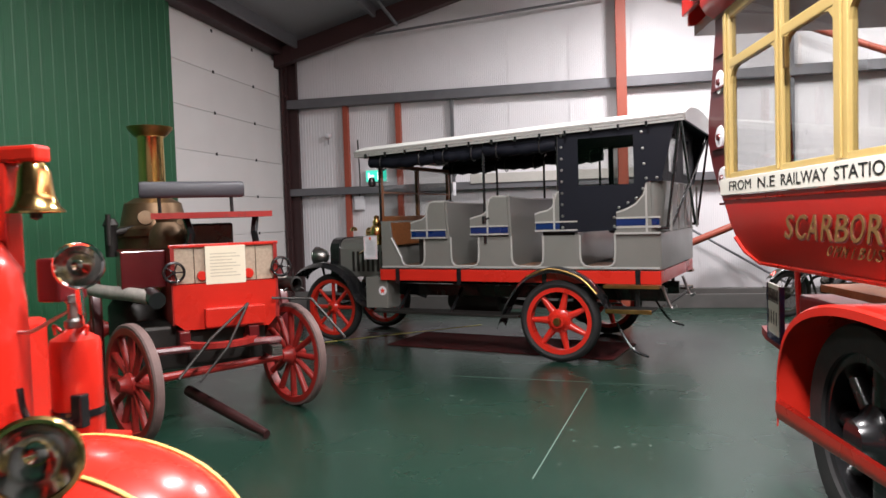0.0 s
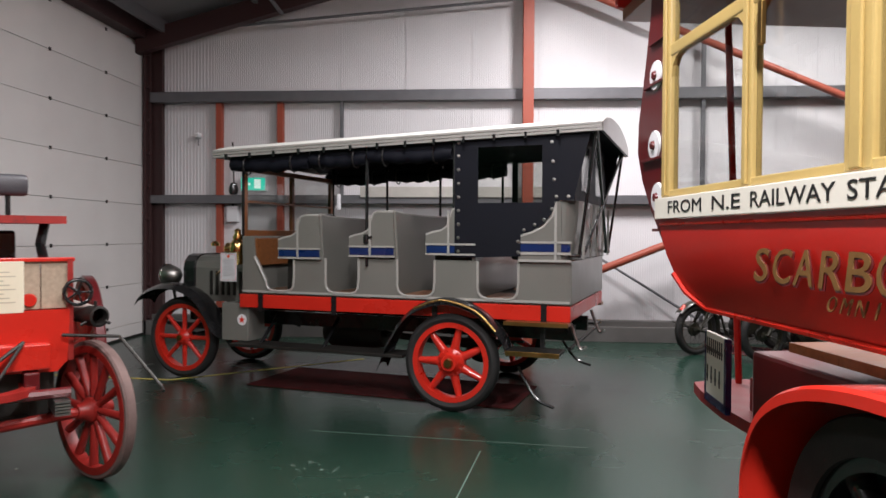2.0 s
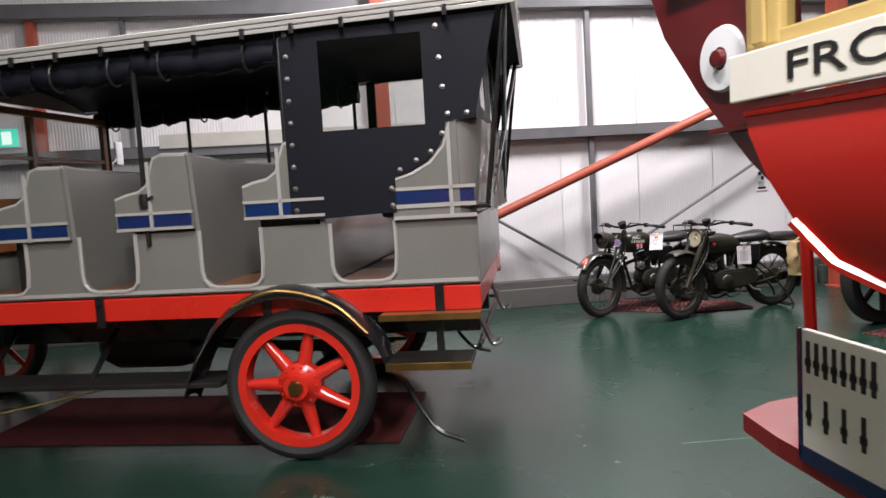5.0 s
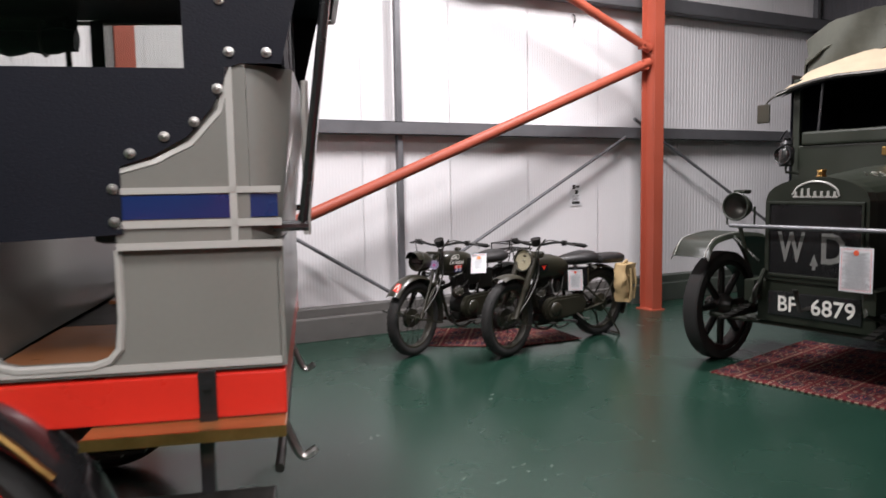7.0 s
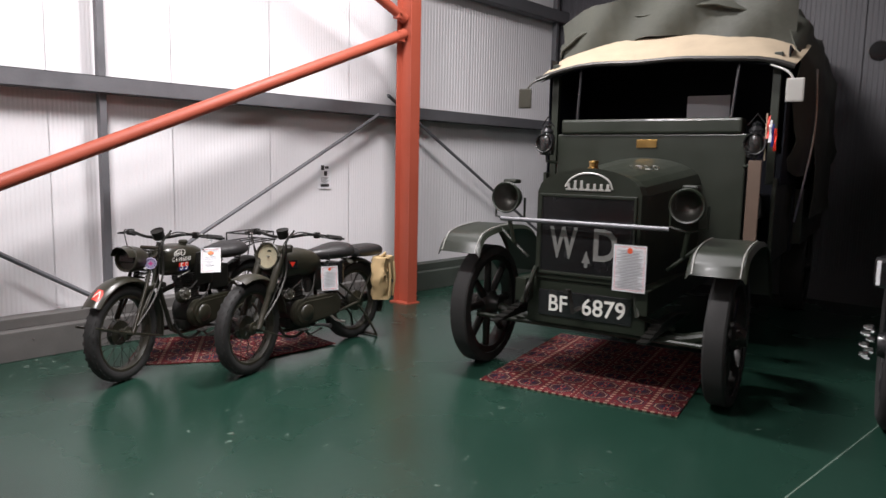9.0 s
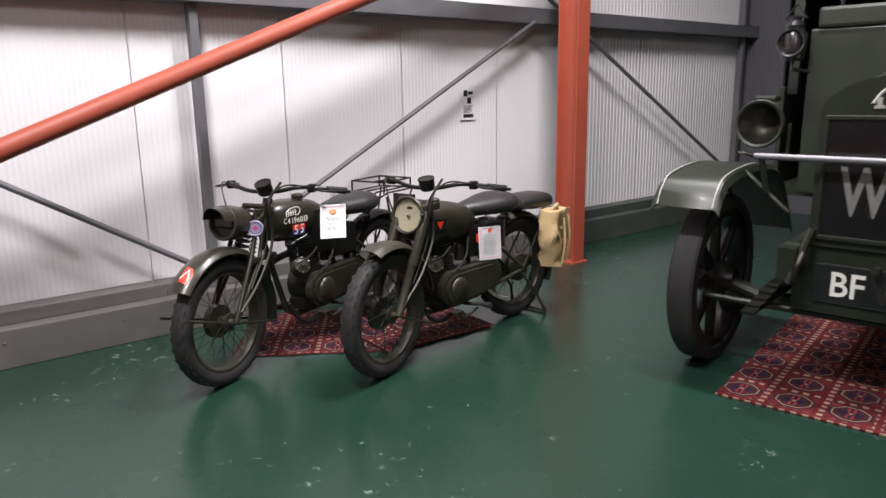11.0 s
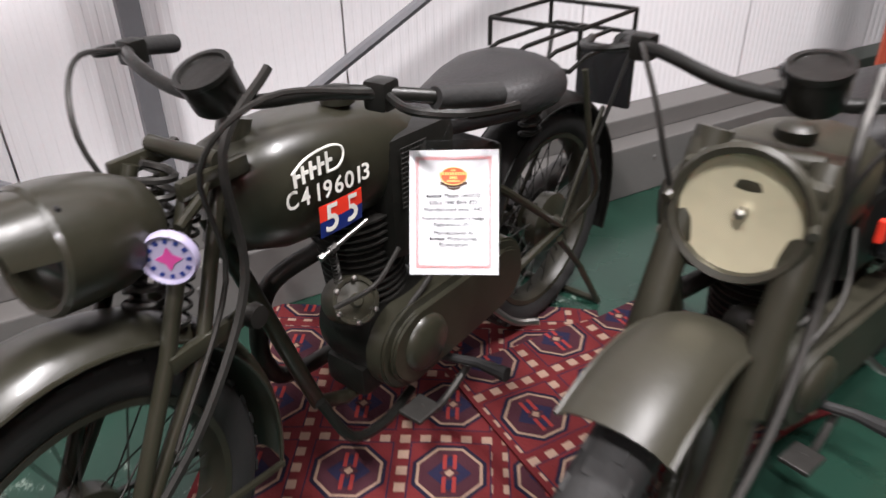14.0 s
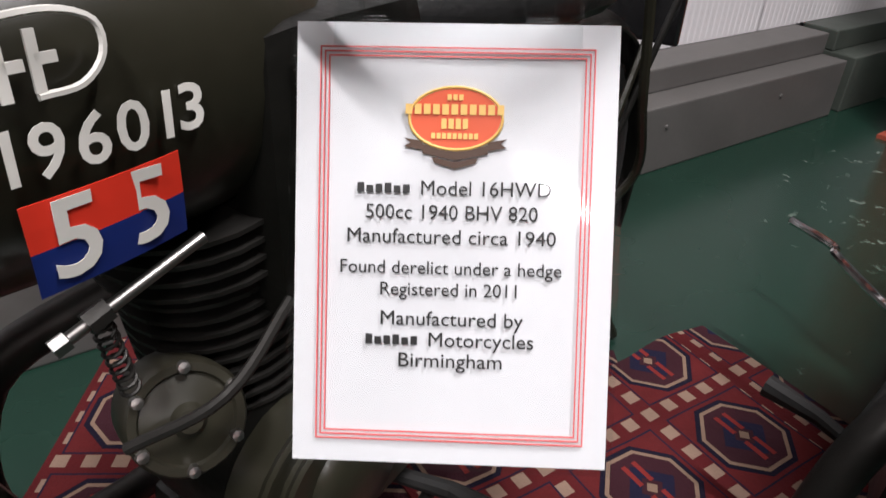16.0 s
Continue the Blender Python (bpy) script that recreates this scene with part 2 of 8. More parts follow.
def rug_material():
    """Turkmen rug: red ground, octagon medallions in rows, dark blue figures, cream knots, striped borders; metres along the rug's own axes."""
    m = mat("red patterned wool", (0.20, 0.020, 0.022), 0.95, var=0.2, scale=14, bump=0.6, bump_scale=160, spec=0.1)
    n, l = m.node_tree.nodes, m.node_tree.links
    b = n["Principled BSDF"]
    old = b.inputs["Base Color"].links[0].from_socket
    co = n.new("ShaderNodeTexCoord")
    sep = n.new("ShaderNodeSeparateXYZ")
    l.new(co.outputs["Object"], sep.inputs[0])

    def math_node(op, a, bb=None, c=None):
        k = n.new("ShaderNodeMath")
        k.operation = op
        for i, v in enumerate((a, bb, c)):
            if v is None:
                continue
            if isinstance(v, (int, float)):
                k.inputs[i].default_value = v
            else:
                l.new(v, k.inputs[i])
        return k.outputs[0]

    def cell(size):
        x = math_node("ABSOLUTE", math_node("SUBTRACT", math_node("FRACT", math_node("MULTIPLY", sep.outputs[0], 1 / size)), 0.5))
        y = math_node("ABSOLUTE", math_node("SUBTRACT", math_node("FRACT", math_node("MULTIPLY", sep.outputs[1], 1 / size)), 0.5))
        return x, y

    def octagon(x, y):
        return math_node("MAXIMUM", math_node("MAXIMUM", x, y), math_node("MULTIPLY", math_node("ADD", x, y), 0.72))

    def over(below, mask, colour):
        k = n.new("ShaderNodeMix")
        k.data_type = "RGBA"
        k.inputs["B"].default_value = (*colour, 1)
        l.new(mask, k.inputs["Factor"])
        l.new(below, k.inputs["A"])
        return k.outputs["Result"]

    def band(v, lo, hi):
        return math_node("MULTIPLY", math_node("GREATER_THAN", v, lo), math_node("LESS_THAN", v, hi))

    x, y = cell(0.235)
    o = octagon(x, y)
    out = over(old, band(o, 0.0, 0.36), (0.075, 0.022, 0.032))
    out = over(out, band(o, 0.33, 0.37), (0.02, 0.015, 0.035))
    out = over(out, band(o, 0.30, 0.33), (0.42, 0.27, 0.19))
    out = over(out, band(math_node("ADD", x, y), 0.10, 0.22), (0.025, 0.022, 0.06))
    out = over(out, band(math_node("ADD", x, y), 0.0, 0.05), (0.42, 0.27, 0.19))
    out = over(out, math_node("MULTIPLY", band(x, 0.03, 0.07), band(y, 0.05, 0.24)), (0.36, 0.03, 0.025))
    sx, sy = cell(0.05)
    small = math_node("MAXIMUM", sx, sy)
    edge = math_node("MAXIMUM", x, y)
    frame_zone = math_node("GREATER_THAN", edge, 0.415)
    out = over(out, frame_zone, (0.16, 0.015, 0.018))
    out = over(out, math_node("MULTIPLY", frame_zone, band(small, 0.0, 0.26)), (0.46, 0.30, 0.22))
    out = over(out, band(edge, 0.40, 0.415), (0.03, 0.02, 0.05))
    nz = n.new("ShaderNodeTexNoise")
    nz.inputs["Scale"].default_value = 5.0
    l.new(co.outputs["Object"], nz.inputs["Vector"])
    hs = n.new("ShaderNodeHueSaturation")
    hs.inputs["Saturation"].default_value = 0.95
    mr = n.new("ShaderNodeMapRange")
    mr.inputs["To Min"].default_value, mr.inputs["To Max"].default_value = 0.30, 0.72
    l.new(nz.outputs["Fac"], mr.inputs["Value"])
    l.new(mr.outputs[0], hs.inputs["Value"])
    l.new(out, hs.inputs["Color"])
    l.new(hs.outputs[0], b.inputs["Base Color"])
    return m


RUG = rug_material()


# ---- builders ----
def part(name, bm, material, parent, label="", smooth=False):
    me = bpy.data.meshes.new(name)
    bmesh.ops.recalc_face_normals(bm, faces=bm.faces)
    bm.to_mesh(me)
    bm.free()
    me.materials.append(material)
    if smooth:
        for p in me.polygons:
            p.use_smooth = True
        me.set_sharp_from_angle(angle=radians(38))
    ob = new(name, me)
    ob.parent = parent
    if label:
        ob["label"] = label
    return ob


def again(ob, m, parent=None):
    """Another object on the same mesh, at pose m under the same parent."""
    o = new(ob.name.split(".")[0], ob.data)
    o.parent = parent or ob.parent
    o.matrix_local = m
    if "label" in ob:
        o["label"] = ob["label"]
    return o


def thing(name, m, label, category, group="", kind=""):
    e = new(name)
    e.empty_display_size = 0.2
    e.matrix_world = m
    return tagged(e, label, category, group, kind)


def B():
    return bmesh.new()


def box(bm, x0, x1, y0, y1, z0, z1, bevel=0.0, turn=None):
    m = Matrix.Translation(((x0 + x1) / 2, (y0 + y1) / 2, (z0 + z1) / 2)) @ Matrix.Diagonal((abs(x1 - x0), abs(y1 - y0), abs(z1 - z0), 1))
    got = bmesh.ops.create_cube(bm, size=1, matrix=m)
    if bevel:
        vs = set(got["verts"])
        es = [e for e in bm.edges if e.verts[0] in vs and e.verts[1] in vs]
        r = bmesh.ops.bevel(bm, geom=es, offset=bevel, segments=2, profile=0.6, affect="EDGES")
        got = {"verts": list({v for f in r["faces"] for v in f.verts} | {v for v in vs if v.is_valid})}
    if turn is not None:
        bmesh.ops.transform(bm, matrix=turn, verts=[v for v in got["verts"] if v.is_valid])
    return bm


def rod(bm, a, b, r, seg=10, r2=None):
    """A round bar from a to b."""
    a, b = Vector(a), Vector(b)
    d = b - a
    m = Matrix.Translation((a + b) / 2) @ d.to_track_quat("Z", "Y").to_matrix().to_4x4()
    bmesh.ops.create_cone(bm, cap_ends=True, segments=seg, radius1=r, radius2=r if r2 is None else r2, depth=d.length, matrix=m)
    return bm


def tube(bm, pts, r, seg=8, closed=False):
    """A round tube along a line of points; r may be one radius or one for each point."""
    pts = [Vector(p) for p in pts]
    k = len(pts)
    rings, up = [], None
    for i, p in enumerate(pts):
        t = (pts[(i + 1) % k] - pts[i - 1]) if closed else (pts[min(i + 1, k - 1)] - pts[max(i - 1, 0)])
        t.normalize()
        if up is None:
            up = t.orthogonal().normalized()
        up = (up - t * up.dot(t)).normalized()
        side = t.cross(up)
        rr = r[i] if isinstance(r, (list, tuple)) else r
        rings.append([bm.verts.new(p + rr * (math.cos(a) * up + math.sin(a) * side)) for a in (2 * math.pi * j / seg for j in range(seg))])
    for i in range(k if closed else k - 1):
        a, b = rings[i], rings[(i + 1) % k]
        for j in range(seg):
            bm.faces.new((a[j], a[(j + 1) % seg], b[(j + 1) % seg], b[j]))
    if not closed:
        bm.faces.new(rings[0][::-1])
        bm.faces.new(rings[-1])
    return bm


def smooth_line(pts, n=6):
    """A rounded line through the points (Catmull-Rom)."""
    p = [Vector(q) for q in pts]
    p = [2 * p[0] - p[1]] + p + [2 * p[-1] - p[-2]]
    out = []
    for i in range(1, len(p) - 2):
        for s in range(n):
            t = s / n
            out.append(0.5 * (2 * p[i] + (p[i + 1] - p[i - 1]) * t + (2 * p[i - 1] - 5 * p[i] + 4 * p[i + 1] - p[i + 2]) * t * t + (3 * p[i] - p[i - 1] - 3 * p[i + 1] + p[i + 2]) * t**3))
    return out + [p[-2]]


def lathe(bm, profile, m=None, seg=28, closed=False):
    """Turns a profile of (radius, height) round z, then places it by m."""
    m = m or Matrix()
    rings = []
    for r, h in profile:
        if r < 1e-5:
            rings.append([bm.verts.new(m @ Vector((0, 0, h)))])
        else:
            rings.append([bm.verts.new(m @ Vector((r * math.cos(a), r * math.sin(a), h))) for a in (2 * math.pi * j / seg for j in range(seg))])
    pairs = list(zip(rings, rings[1:])) + ([(rings[-1], rings[0])] if closed else [])
    for a, b in pairs:
        for j in range(seg):
            k = (j + 1) % seg
            if len(a) == 1 and len(b) == 1:
                continue
            if len(a) == 1:
                bm.faces.new((a[0], b[j], b[k]))
            elif len(b) == 1:
                bm.faces.new((a[j], a[k], b[0]))
            else:
                bm.faces.new((a[j], a[k], b[k], b[j]))
    return bm


def prism(bm, outline, m0, depth):
    """A flat outline (u, v), made depth thick along the third axis, placed by m0."""
    lo = [bm.verts.new(m0 @ Vector((u, v, 0))) for u, v in outline]
    hi = [bm.verts.new(m0 @ Vector((u, v, depth))) for u, v in outline]
    bm.faces.new(lo[::-1])
    bm.faces.new(hi)
    k = len(outline)
    for i in range(k):
        bm.faces.new((lo[i], lo[(i + 1) % k], hi[(i + 1) % k], hi[i]))
    return bm


def sheet(bm, grid, thick=0.0):
    """A surface through a grid of points; thick gives it a back."""
    vs = [[bm.verts.new(p) for p in row] for row in grid]
    faces = []
    for a, b in zip(vs, vs[1:]):
        for i in range(len(a) - 1):
            faces.append(bm.faces.new((a[i], a[i + 1], b[i + 1], b[i])))
    if thick:
        bmesh.ops.recalc_face_normals(bm, faces=faces)
        bmesh.ops.solidify(bm, geom=faces, thickness=thick)
    return bm


SIDE = Matrix(((1, 0, 0, 0), (0, 0, 1, 0), (0, 1, 0, 0), (0, 0, 0, 1)))  # (u, v, depth) to (x, depth along y, z)


def side_plate(bm, outline, y0, y1):
    """An outline in x and z, between y0 and y1."""
    return prism(bm, outline, Matrix.Translation((0, y0, 0)) @ SIDE, y1 - y0)


def arc(cx, cy, r, a0, a1, n=12):
    return [(cx + r * math.cos(radians(a0 + (a1 - a0) * i / n)), cy + r * math.sin(radians(a0 + (a1 - a0) * i / n))) for i in range(n + 1)]


def lettering(name, text, size, m, material, parent, depth=0.0015, width=None, shear=0.0, bold=0.0, label=""):
    """Raised letters with the built-in font, centred, reading along m's x axis and facing its z axis."""
    c = bpy.data.curves.new(name, "FONT")
    c.body, c.size, c.extrude, c.shear, c.offset = text, size, depth, shear, bold
    c.align_x, c.align_y = "CENTER", "CENTER"
    c.resolution_u = 3
    c.space_line = 0.9
    tmp = bpy.data.objects.new("tmp", c)
    scene.collection.objects.link(tmp)
    bpy.context.view_layer.update()
    me = bpy.data.meshes.new_from_object(tmp.evaluated_get(bpy.context.evaluated_depsgraph_get()))
    bpy.data.objects.remove(tmp)
    bpy.data.curves.remove(c)
    if width and len(me.vertices):
        xs = [v.co.x for v in me.vertices]
        k = width / (max(xs) - min(xs))
        for v in me.vertices:
            v.co.x *= k
    me.materials.clear()
    me.materials.append(material)
    ob = new(name, me)
    ob.parent = parent
    ob.matrix_local = m
    if label:
        ob["label"] = label
    return ob


def spoked_wheel(parent, m, R, tyre_w, rim_w, spokes, rim_mat, tyre_mat, hub_r, spoke_r, tyre_h=0.06, cap=None, taper=1.0, label="", flat=False, hub_len=None):
    """A wheel whose axle is its own z axis: rim mesh with tyre, spokes, hub and cap under it."""
    ri = R - tyre_h
    bm = B()
    lathe(bm, [(ri - 0.045, -rim_w / 2), (ri, -rim_w / 2), (ri + 0.004, 0), (ri, rim_w / 2), (ri - 0.045, rim_w / 2), (ri - 0.05, 0)], seg=48, closed=True)
    w = part("wheel", bm, rim_mat, parent, label, True)
    w.matrix_local = m
    bm = B()
    hw = tyre_w / 2
    if flat:
        prof = [(ri, -hw), (R - 0.01, -hw), (R, -hw + 0.012), (R, hw - 0.012), (R - 0.01, hw), (ri, hw)]
    else:
        prof = [(ri - 0.004, -hw * 0.7)] + [(ri + (R - ri) * math.sin(radians(a)) ** 0.7 if 0 < a < 180 else ri, -hw * math.cos(radians(a))) for a in range(15, 180, 15)] + [(ri - 0.004, hw * 0.7)]
    lathe(bm, prof, seg=56, closed=True)
    part("tyre", bm, tyre_mat, w, "", True)
    bm = B()
    hl = hub_len or rim_w * 0.9
    lathe(bm, [(0, -hl), (hub_r * 0.55, -hl), (hub_r * 0.7, -hl * 0.6), (hub_r, -hl * 0.35), (hub_r, hl * 0.35), (hub_r * 0.7, hl * 0.6), (hub_r * 0.55, hl), (0, hl)], seg=24)
    part("hub", bm, rim_mat, w, "", True)
    bm = B()
    rod(bm, (hub_r * 0.8, 0, 0), (ri - 0.03, 0, 0), spoke_r, 10, spoke_r * taper)
    s = part("spoke", bm, rim_mat, w, "", True)
    for i in range(1, spokes):
        again(s, pose(0, 0, 0, 0, 0, 360 * i / spokes), w)
    if cap:
        bm = B()
        lathe(bm, [(0, hl + 0.025), (hub_r * 0.28, hl + 0.022), (hub_r * 0.36, hl), (hub_r * 0.36, hl - 0.01)], seg=20)
        part("hub_cap", bm, cap, w, "brass hub cap", True)
    return w


def lamp(parent, m, r, depth, body, rim, silver=None, name="headlamp", dish=1.0):
    """A round lamp that looks along its own +z, with rim, reflector and lens."""
    bm = B()
    lathe(bm, [(0, -depth), (r * 0.35, -depth * 0.97), (r * 0.75, -depth * 0.7), (r * 0.95, -depth * 0.3), (r, 0), (r * 0.93, 0.0), (r * 0.90, -depth * 0.25), (r * 0.70, -depth * 0.6), (0, -depth * 0.85)], seg=32)
    o = part(name, bm, body, parent, "", True)
    o.matrix_local = m
    bm = B()
    lathe(bm, [(r * 0.92, -0.006), (r * 1.05, -0.008), (r * 1.08, 0.004), (r * 1.02, 0.014), (r * 0.92, 0.010)], seg=36, closed=True)
    part("rim", bm, rim, o, "", True)
    bm = B()
    lathe(bm, [(r * 0.93, -0.006), (r * 0.72, -depth * 0.42 * dish), (r * 0.4, -depth * 0.65 * dish), (0.0, -depth * 0.72 * dish)], seg=28)
    part("reflector", bm, silver or SILVERING, o, "", True)
    bm = B()
    lathe(bm, [(0, 0.012), (r * 0.5, 0.010), (r * 0.93, 0.002)], seg=28)
    g = part("lens", bm, LENS, o, "", True)
    g.visible_shadow = False
    return o


def clip_card(name, m, w, h, label, lines, cat="information card", clip_up=0.09):
    """A laminated notice that faces its own -y axis, hung by a clear clip; origin at the middle of the card's top."""
    e = thing(name, m, label, cat)
    bm = B()
    box(bm, -w / 2, w / 2, -0.0006, 0.0006, -h, 0)
    part("sheet", bm, PAPER, e)
    bm = B()
    box(bm, -w / 2 - 0.003, w / 2 + 0.003, -0.0014, -0.0010, -h - 0.003, 0.003)
    g = part("laminate", bm, ACRYLIC, e, "clear laminate")
    g.visible_shadow = False
    bm = B()
    t = 0.0022
    for i in range(3):
        d = 0.011 + i * t * 0.9
        for x0, x1, z0, z1 in ((-w / 2 + d, w / 2 - d, -d - 0.0006, -d), (-w / 2 + d, w / 2 - d, -h + d, -h + d + 0.0006), (-w / 2 + d, -w / 2 + d + 0.0006, -h + d, -d), (w / 2 - d - 0.0006, w / 2 - d, -h + d, -d)):
            box(bm, x0, x1, -0.0022, -0.0016, z0, z1)
    part("border", bm, PINK_LINE, e, "thin red triple border")
    lines(e, w, h)
    bm = B()
    cw = w * 0.76
    box(bm, -cw / 2, cw / 2, -0.005, -0.003, -0.012, 0.016, 0.0008)
    box(bm, -cw / 2, cw / 2, 0.003, 0.005, -0.012, 0.016, 0.0008)
    for s in (-1, 1):
        tube(bm, [(s * cw * 0.33 - 0.006, -0.008, 0.012), (s * cw * 0.33 - 0.006, -0.008, 0.0), (s * cw * 0.33 + 0.006, -0.008, 0.0), (s * cw * 0.33 + 0.006, -0.008, 0.012)], 0.0014, 6)
    g = part("clip_bar", bm, ACRYLIC, e, "clear plastic clip bar")
    g.visible_shadow = False
    bm = B()
    tube(bm, [(-0.016, 0, 0.014), (-0.008, 0, clip_up * 0.4), (0, 0, clip_up * 0.55), (0.008, 0, clip_up * 0.4), (0.016, 0, 0.014)], 0.0028, 6)
    bmesh.ops.create_uvsphere(bm, u_segments=10, v_segments=8, radius=0.0075, matrix=pose(0, 0, clip_up * 0.6))
    box(bm, -0.011, 0.011, -0.012, 0.004, clip_up * 0.62, clip_up + 0.01, 0.002)
    box(bm, -0.011, 0.011, 0.008, 0.016, clip_up * 0.7, clip_up + 0.014, 0.002)
    g = part("clip", bm, ACRYLIC, e, "clear plastic spring clip", True)
    g.visible_shadow = False
    return e


def grey_lines(n, top, bottom, fill=0.8):
    """Small print that cannot be read, as bars."""

    def draw(e, w, h):
        bm = B()
        lathe(bm, [(0, 0.0), (w * 0.085, 0.0), (w * 0.085, 0.001)], pose(0, -0.003, -h * 0.12, 90, 0, 0), 20)
        part("badge", bm, BADGE_RED, e, "orange oval badge")
        bm = B()
        rnd = random.Random(n)
        for i in range(n):
            z = -h * (top + (bottom - top) * i / max(1, n - 1))
            ww = w * fill * rnd.uniform(0.6, 1.0) / 2
            box(bm, -ww, ww, -0.003, -0.0022, z - h * 0.006, z + h * 0.006)
        part("small_print", bm, GREY_INK, e)

    return draw


# ---- hall ----
X0, X1, Y0, Y1 = -4.65, 10.35, -7.0, 12.18
EAVE, RIDGE, RIDGE_X = 4.65, 6.75, 2.85


def roof_z(x):
    return EAVE + (RIDGE - EAVE) * (1 - abs(x - RIDGE_X) / (RIDGE_X - X0))


def structure(name, bm, material, label, smooth=False):
    return tagged(part(name, bm, material, None, "", smooth), label, name.split("_")[0], "", "structure")


floor = structure("floor", box(B(), X0 - 0.3, X1 + 0.3, Y0 - 0.3, Y1 + 0.3, -0.2, 0.0), FLOOR, "green painted concrete floor with pale scuffs and worn flecks")
for p, q in (((0.62, 6.6), (0.33, 4.4)), ((6.4, 6.99), (2.4, 7.325)), ((1.4, 6.75), (-0.7, 7.0))):
    d = math.degrees(math.atan2(q[1] - p[1], q[0] - p[0]))
    ln = math.hypot(q[0] - p[0], q[1] - p[1])
    o = part("floor_joint", box(B(), 0, ln, -0.004, 0.004, 0.0, 0.0012), mat("pale joint filler", (0.10, 0.15, 0.12), 0.5), floor)
    o.matrix_local = pose(p[0], p[1], 0, 0, 0, d)
yl = B()
for p, q in (((-4.3, 8.9), (-2.7, 8.75)), ((-2.7, 8.75), (-0.9, 10.2))):
    d, ln = math.degrees(math.atan2(q[1] - p[1], q[0] - p[0])), math.hypot(q[0] - p[0], q[1] - p[1])
    box(yl, 0, ln, -0.025, 0.025, 0.0, 0.002, 0, pose(p[0], p[1], 0.0015, 0, 0, d))
part("floor_line", yl, YELLOW_LINE, floor, "faded yellow floor line")

# walls: thick backs, lined with ribbed sheets
bm = B()
prism(bm, [(X0 - 0.3, 0), (X1 + 0.3, 0), (X1 + 0.3, EAVE), (RIDGE_X, RIDGE + 0.1), (X0 - 0.3, EAVE)], Matrix.Translation((0, Y1 + 0.02, 0)) @ SIDE, 0.2)
wall_north = structure("wall_north", bm, WALL_WHITE, "white ribbed sheet gable wall of a steel shed")
bm = B()
prism(bm, [(X0 - 0.3, 0), (X1 + 0.3, 0), (X1 + 0.3, EAVE), (RIDGE_X, RIDGE + 0.1), (X0 - 0.3, EAVE)], Matrix.Translation((0, Y0 - 0.2, 0)) @ SIDE, 0.2)
structure("wall_south", bm, WALL_WHITE, "white lined end wall")
wall_west = structure("wall_west", box(B(), X0 - 0.35, X0 - 0.12, Y0, Y1, 0, EAVE), DARK_STEEL, "dark steel side wall around a loading door")
wall_east = structure("wall_east", box(B(), X1 + 0.02, X1 + 0.25, Y0, Y1, 0, EAVE), WALL_SHADED, "pale grey ribbed side wall, its shade put into a darker colour")


def ribbed_panel(width, z0, z1, rib=0.05, depth=0.005):
    """A lining sheet with shallow vertical ribs, in x and z, its face towards -y."""
    bm = B()
    pts = []
    k = int(width / rib)
    for i in range(k):
        x = i * width / k
        pts += [(x, 0), (x + width / k * 0.40, 0), (x + width / k * 0.5, -depth), (x + width / k * 0.9, -depth)]
    pts.append((width, 0))
    lo = [bm.verts.new((x, y, z0)) for x, y in pts]
    hi = [bm.verts.new((x, y, z1)) for x, y in pts]
    for i in range(len(pts) - 1):
        bm.faces.new((lo[i], lo[i + 1], hi[i + 1], hi[i]))
    return bm


for i in range(15):
    x = X0 + i * 1.0
    z1 = min(roof_z(x + 0.02), roof_z(min(x + 0.98, X1))) - 0.02
    first = ribbed_panel(0.994, 0.30, z1, 0.033 if x > -4 and x < 6.5 else 0.05, 0.0012 if -1.2 < x < 6.5 else 0.004)
    o = part("panel", first, WALL_WHITE, wall_north)
    o.matrix_local = pose(x, Y1, 0)
pan = None
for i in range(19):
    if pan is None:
        pan = part("panel", ribbed_panel(0.99, 0.30, EAVE - 0.05, 0.05, 0.006), WALL_SHADED, wall_east)
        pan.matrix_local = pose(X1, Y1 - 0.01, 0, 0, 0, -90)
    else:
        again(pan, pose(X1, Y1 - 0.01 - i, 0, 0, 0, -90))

# sectional door in the west wall
door = structure("door_1", box(B(), X0 - 0.10, X0 - 0.06, 8.62, 12.0, 0.0, 4.45), DOOR_WHITE, "closed white sectional loading door with small bolts")
part("door_panel", box(B(), X0 - 0.055, X0 - 0.005, 8.62, 12.0, 0.03, 0.20, 0.003), DOOR_WHITE, door)
row = None
for i in range(7):
    if row is None:
        row = part("door_panel", box(B(), 0, 0.05, 0, 3.38, 0.0, 0.588, 0.003), DOOR_WHITE, door)
        row.matrix_local = pose(X0 - 0.055, 8.62, 0.205)
    else:
        again(row, pose(X0 - 0.055, 8.62, 0.205 + i * 0.593))
bolt = None
for i in range(8):
    for y in (9.73, 10.96):
        for dz in (0.0,):
            m = pose(X0, y, 0.205 + i * 0.593, 0, 90, 0)
            if bolt is None:
                bm = box(B(), -0.022, 0.022, -0.02, 0.02, -0.004, 0.008, 0.003)
                lathe(bm, [(0, 0.016), (0.008, 0.014), (0.01, 0.006)], None, 10)
                bolt = part("hinge_bolt", bm, STEEL_DARK, door)
                bolt.matrix_local = m
            else:
                again(bolt, m)
structure("trim", box(B(), X0 - 0.10, X0 + 0.02, 8.62, 12.0, 0.0, 0.03), STEEL_DARK, "black rubber seal at the foot of the loading door")
bm = B()
box(bm, X0 - 0.06, X0 + 0.10, 12.00, 12.06, 0, 4.6, 0.004)
box(bm, X0 + 0.02, X0 + 0.06, 11.93, 12.00, 0, 4.5, 0.004)
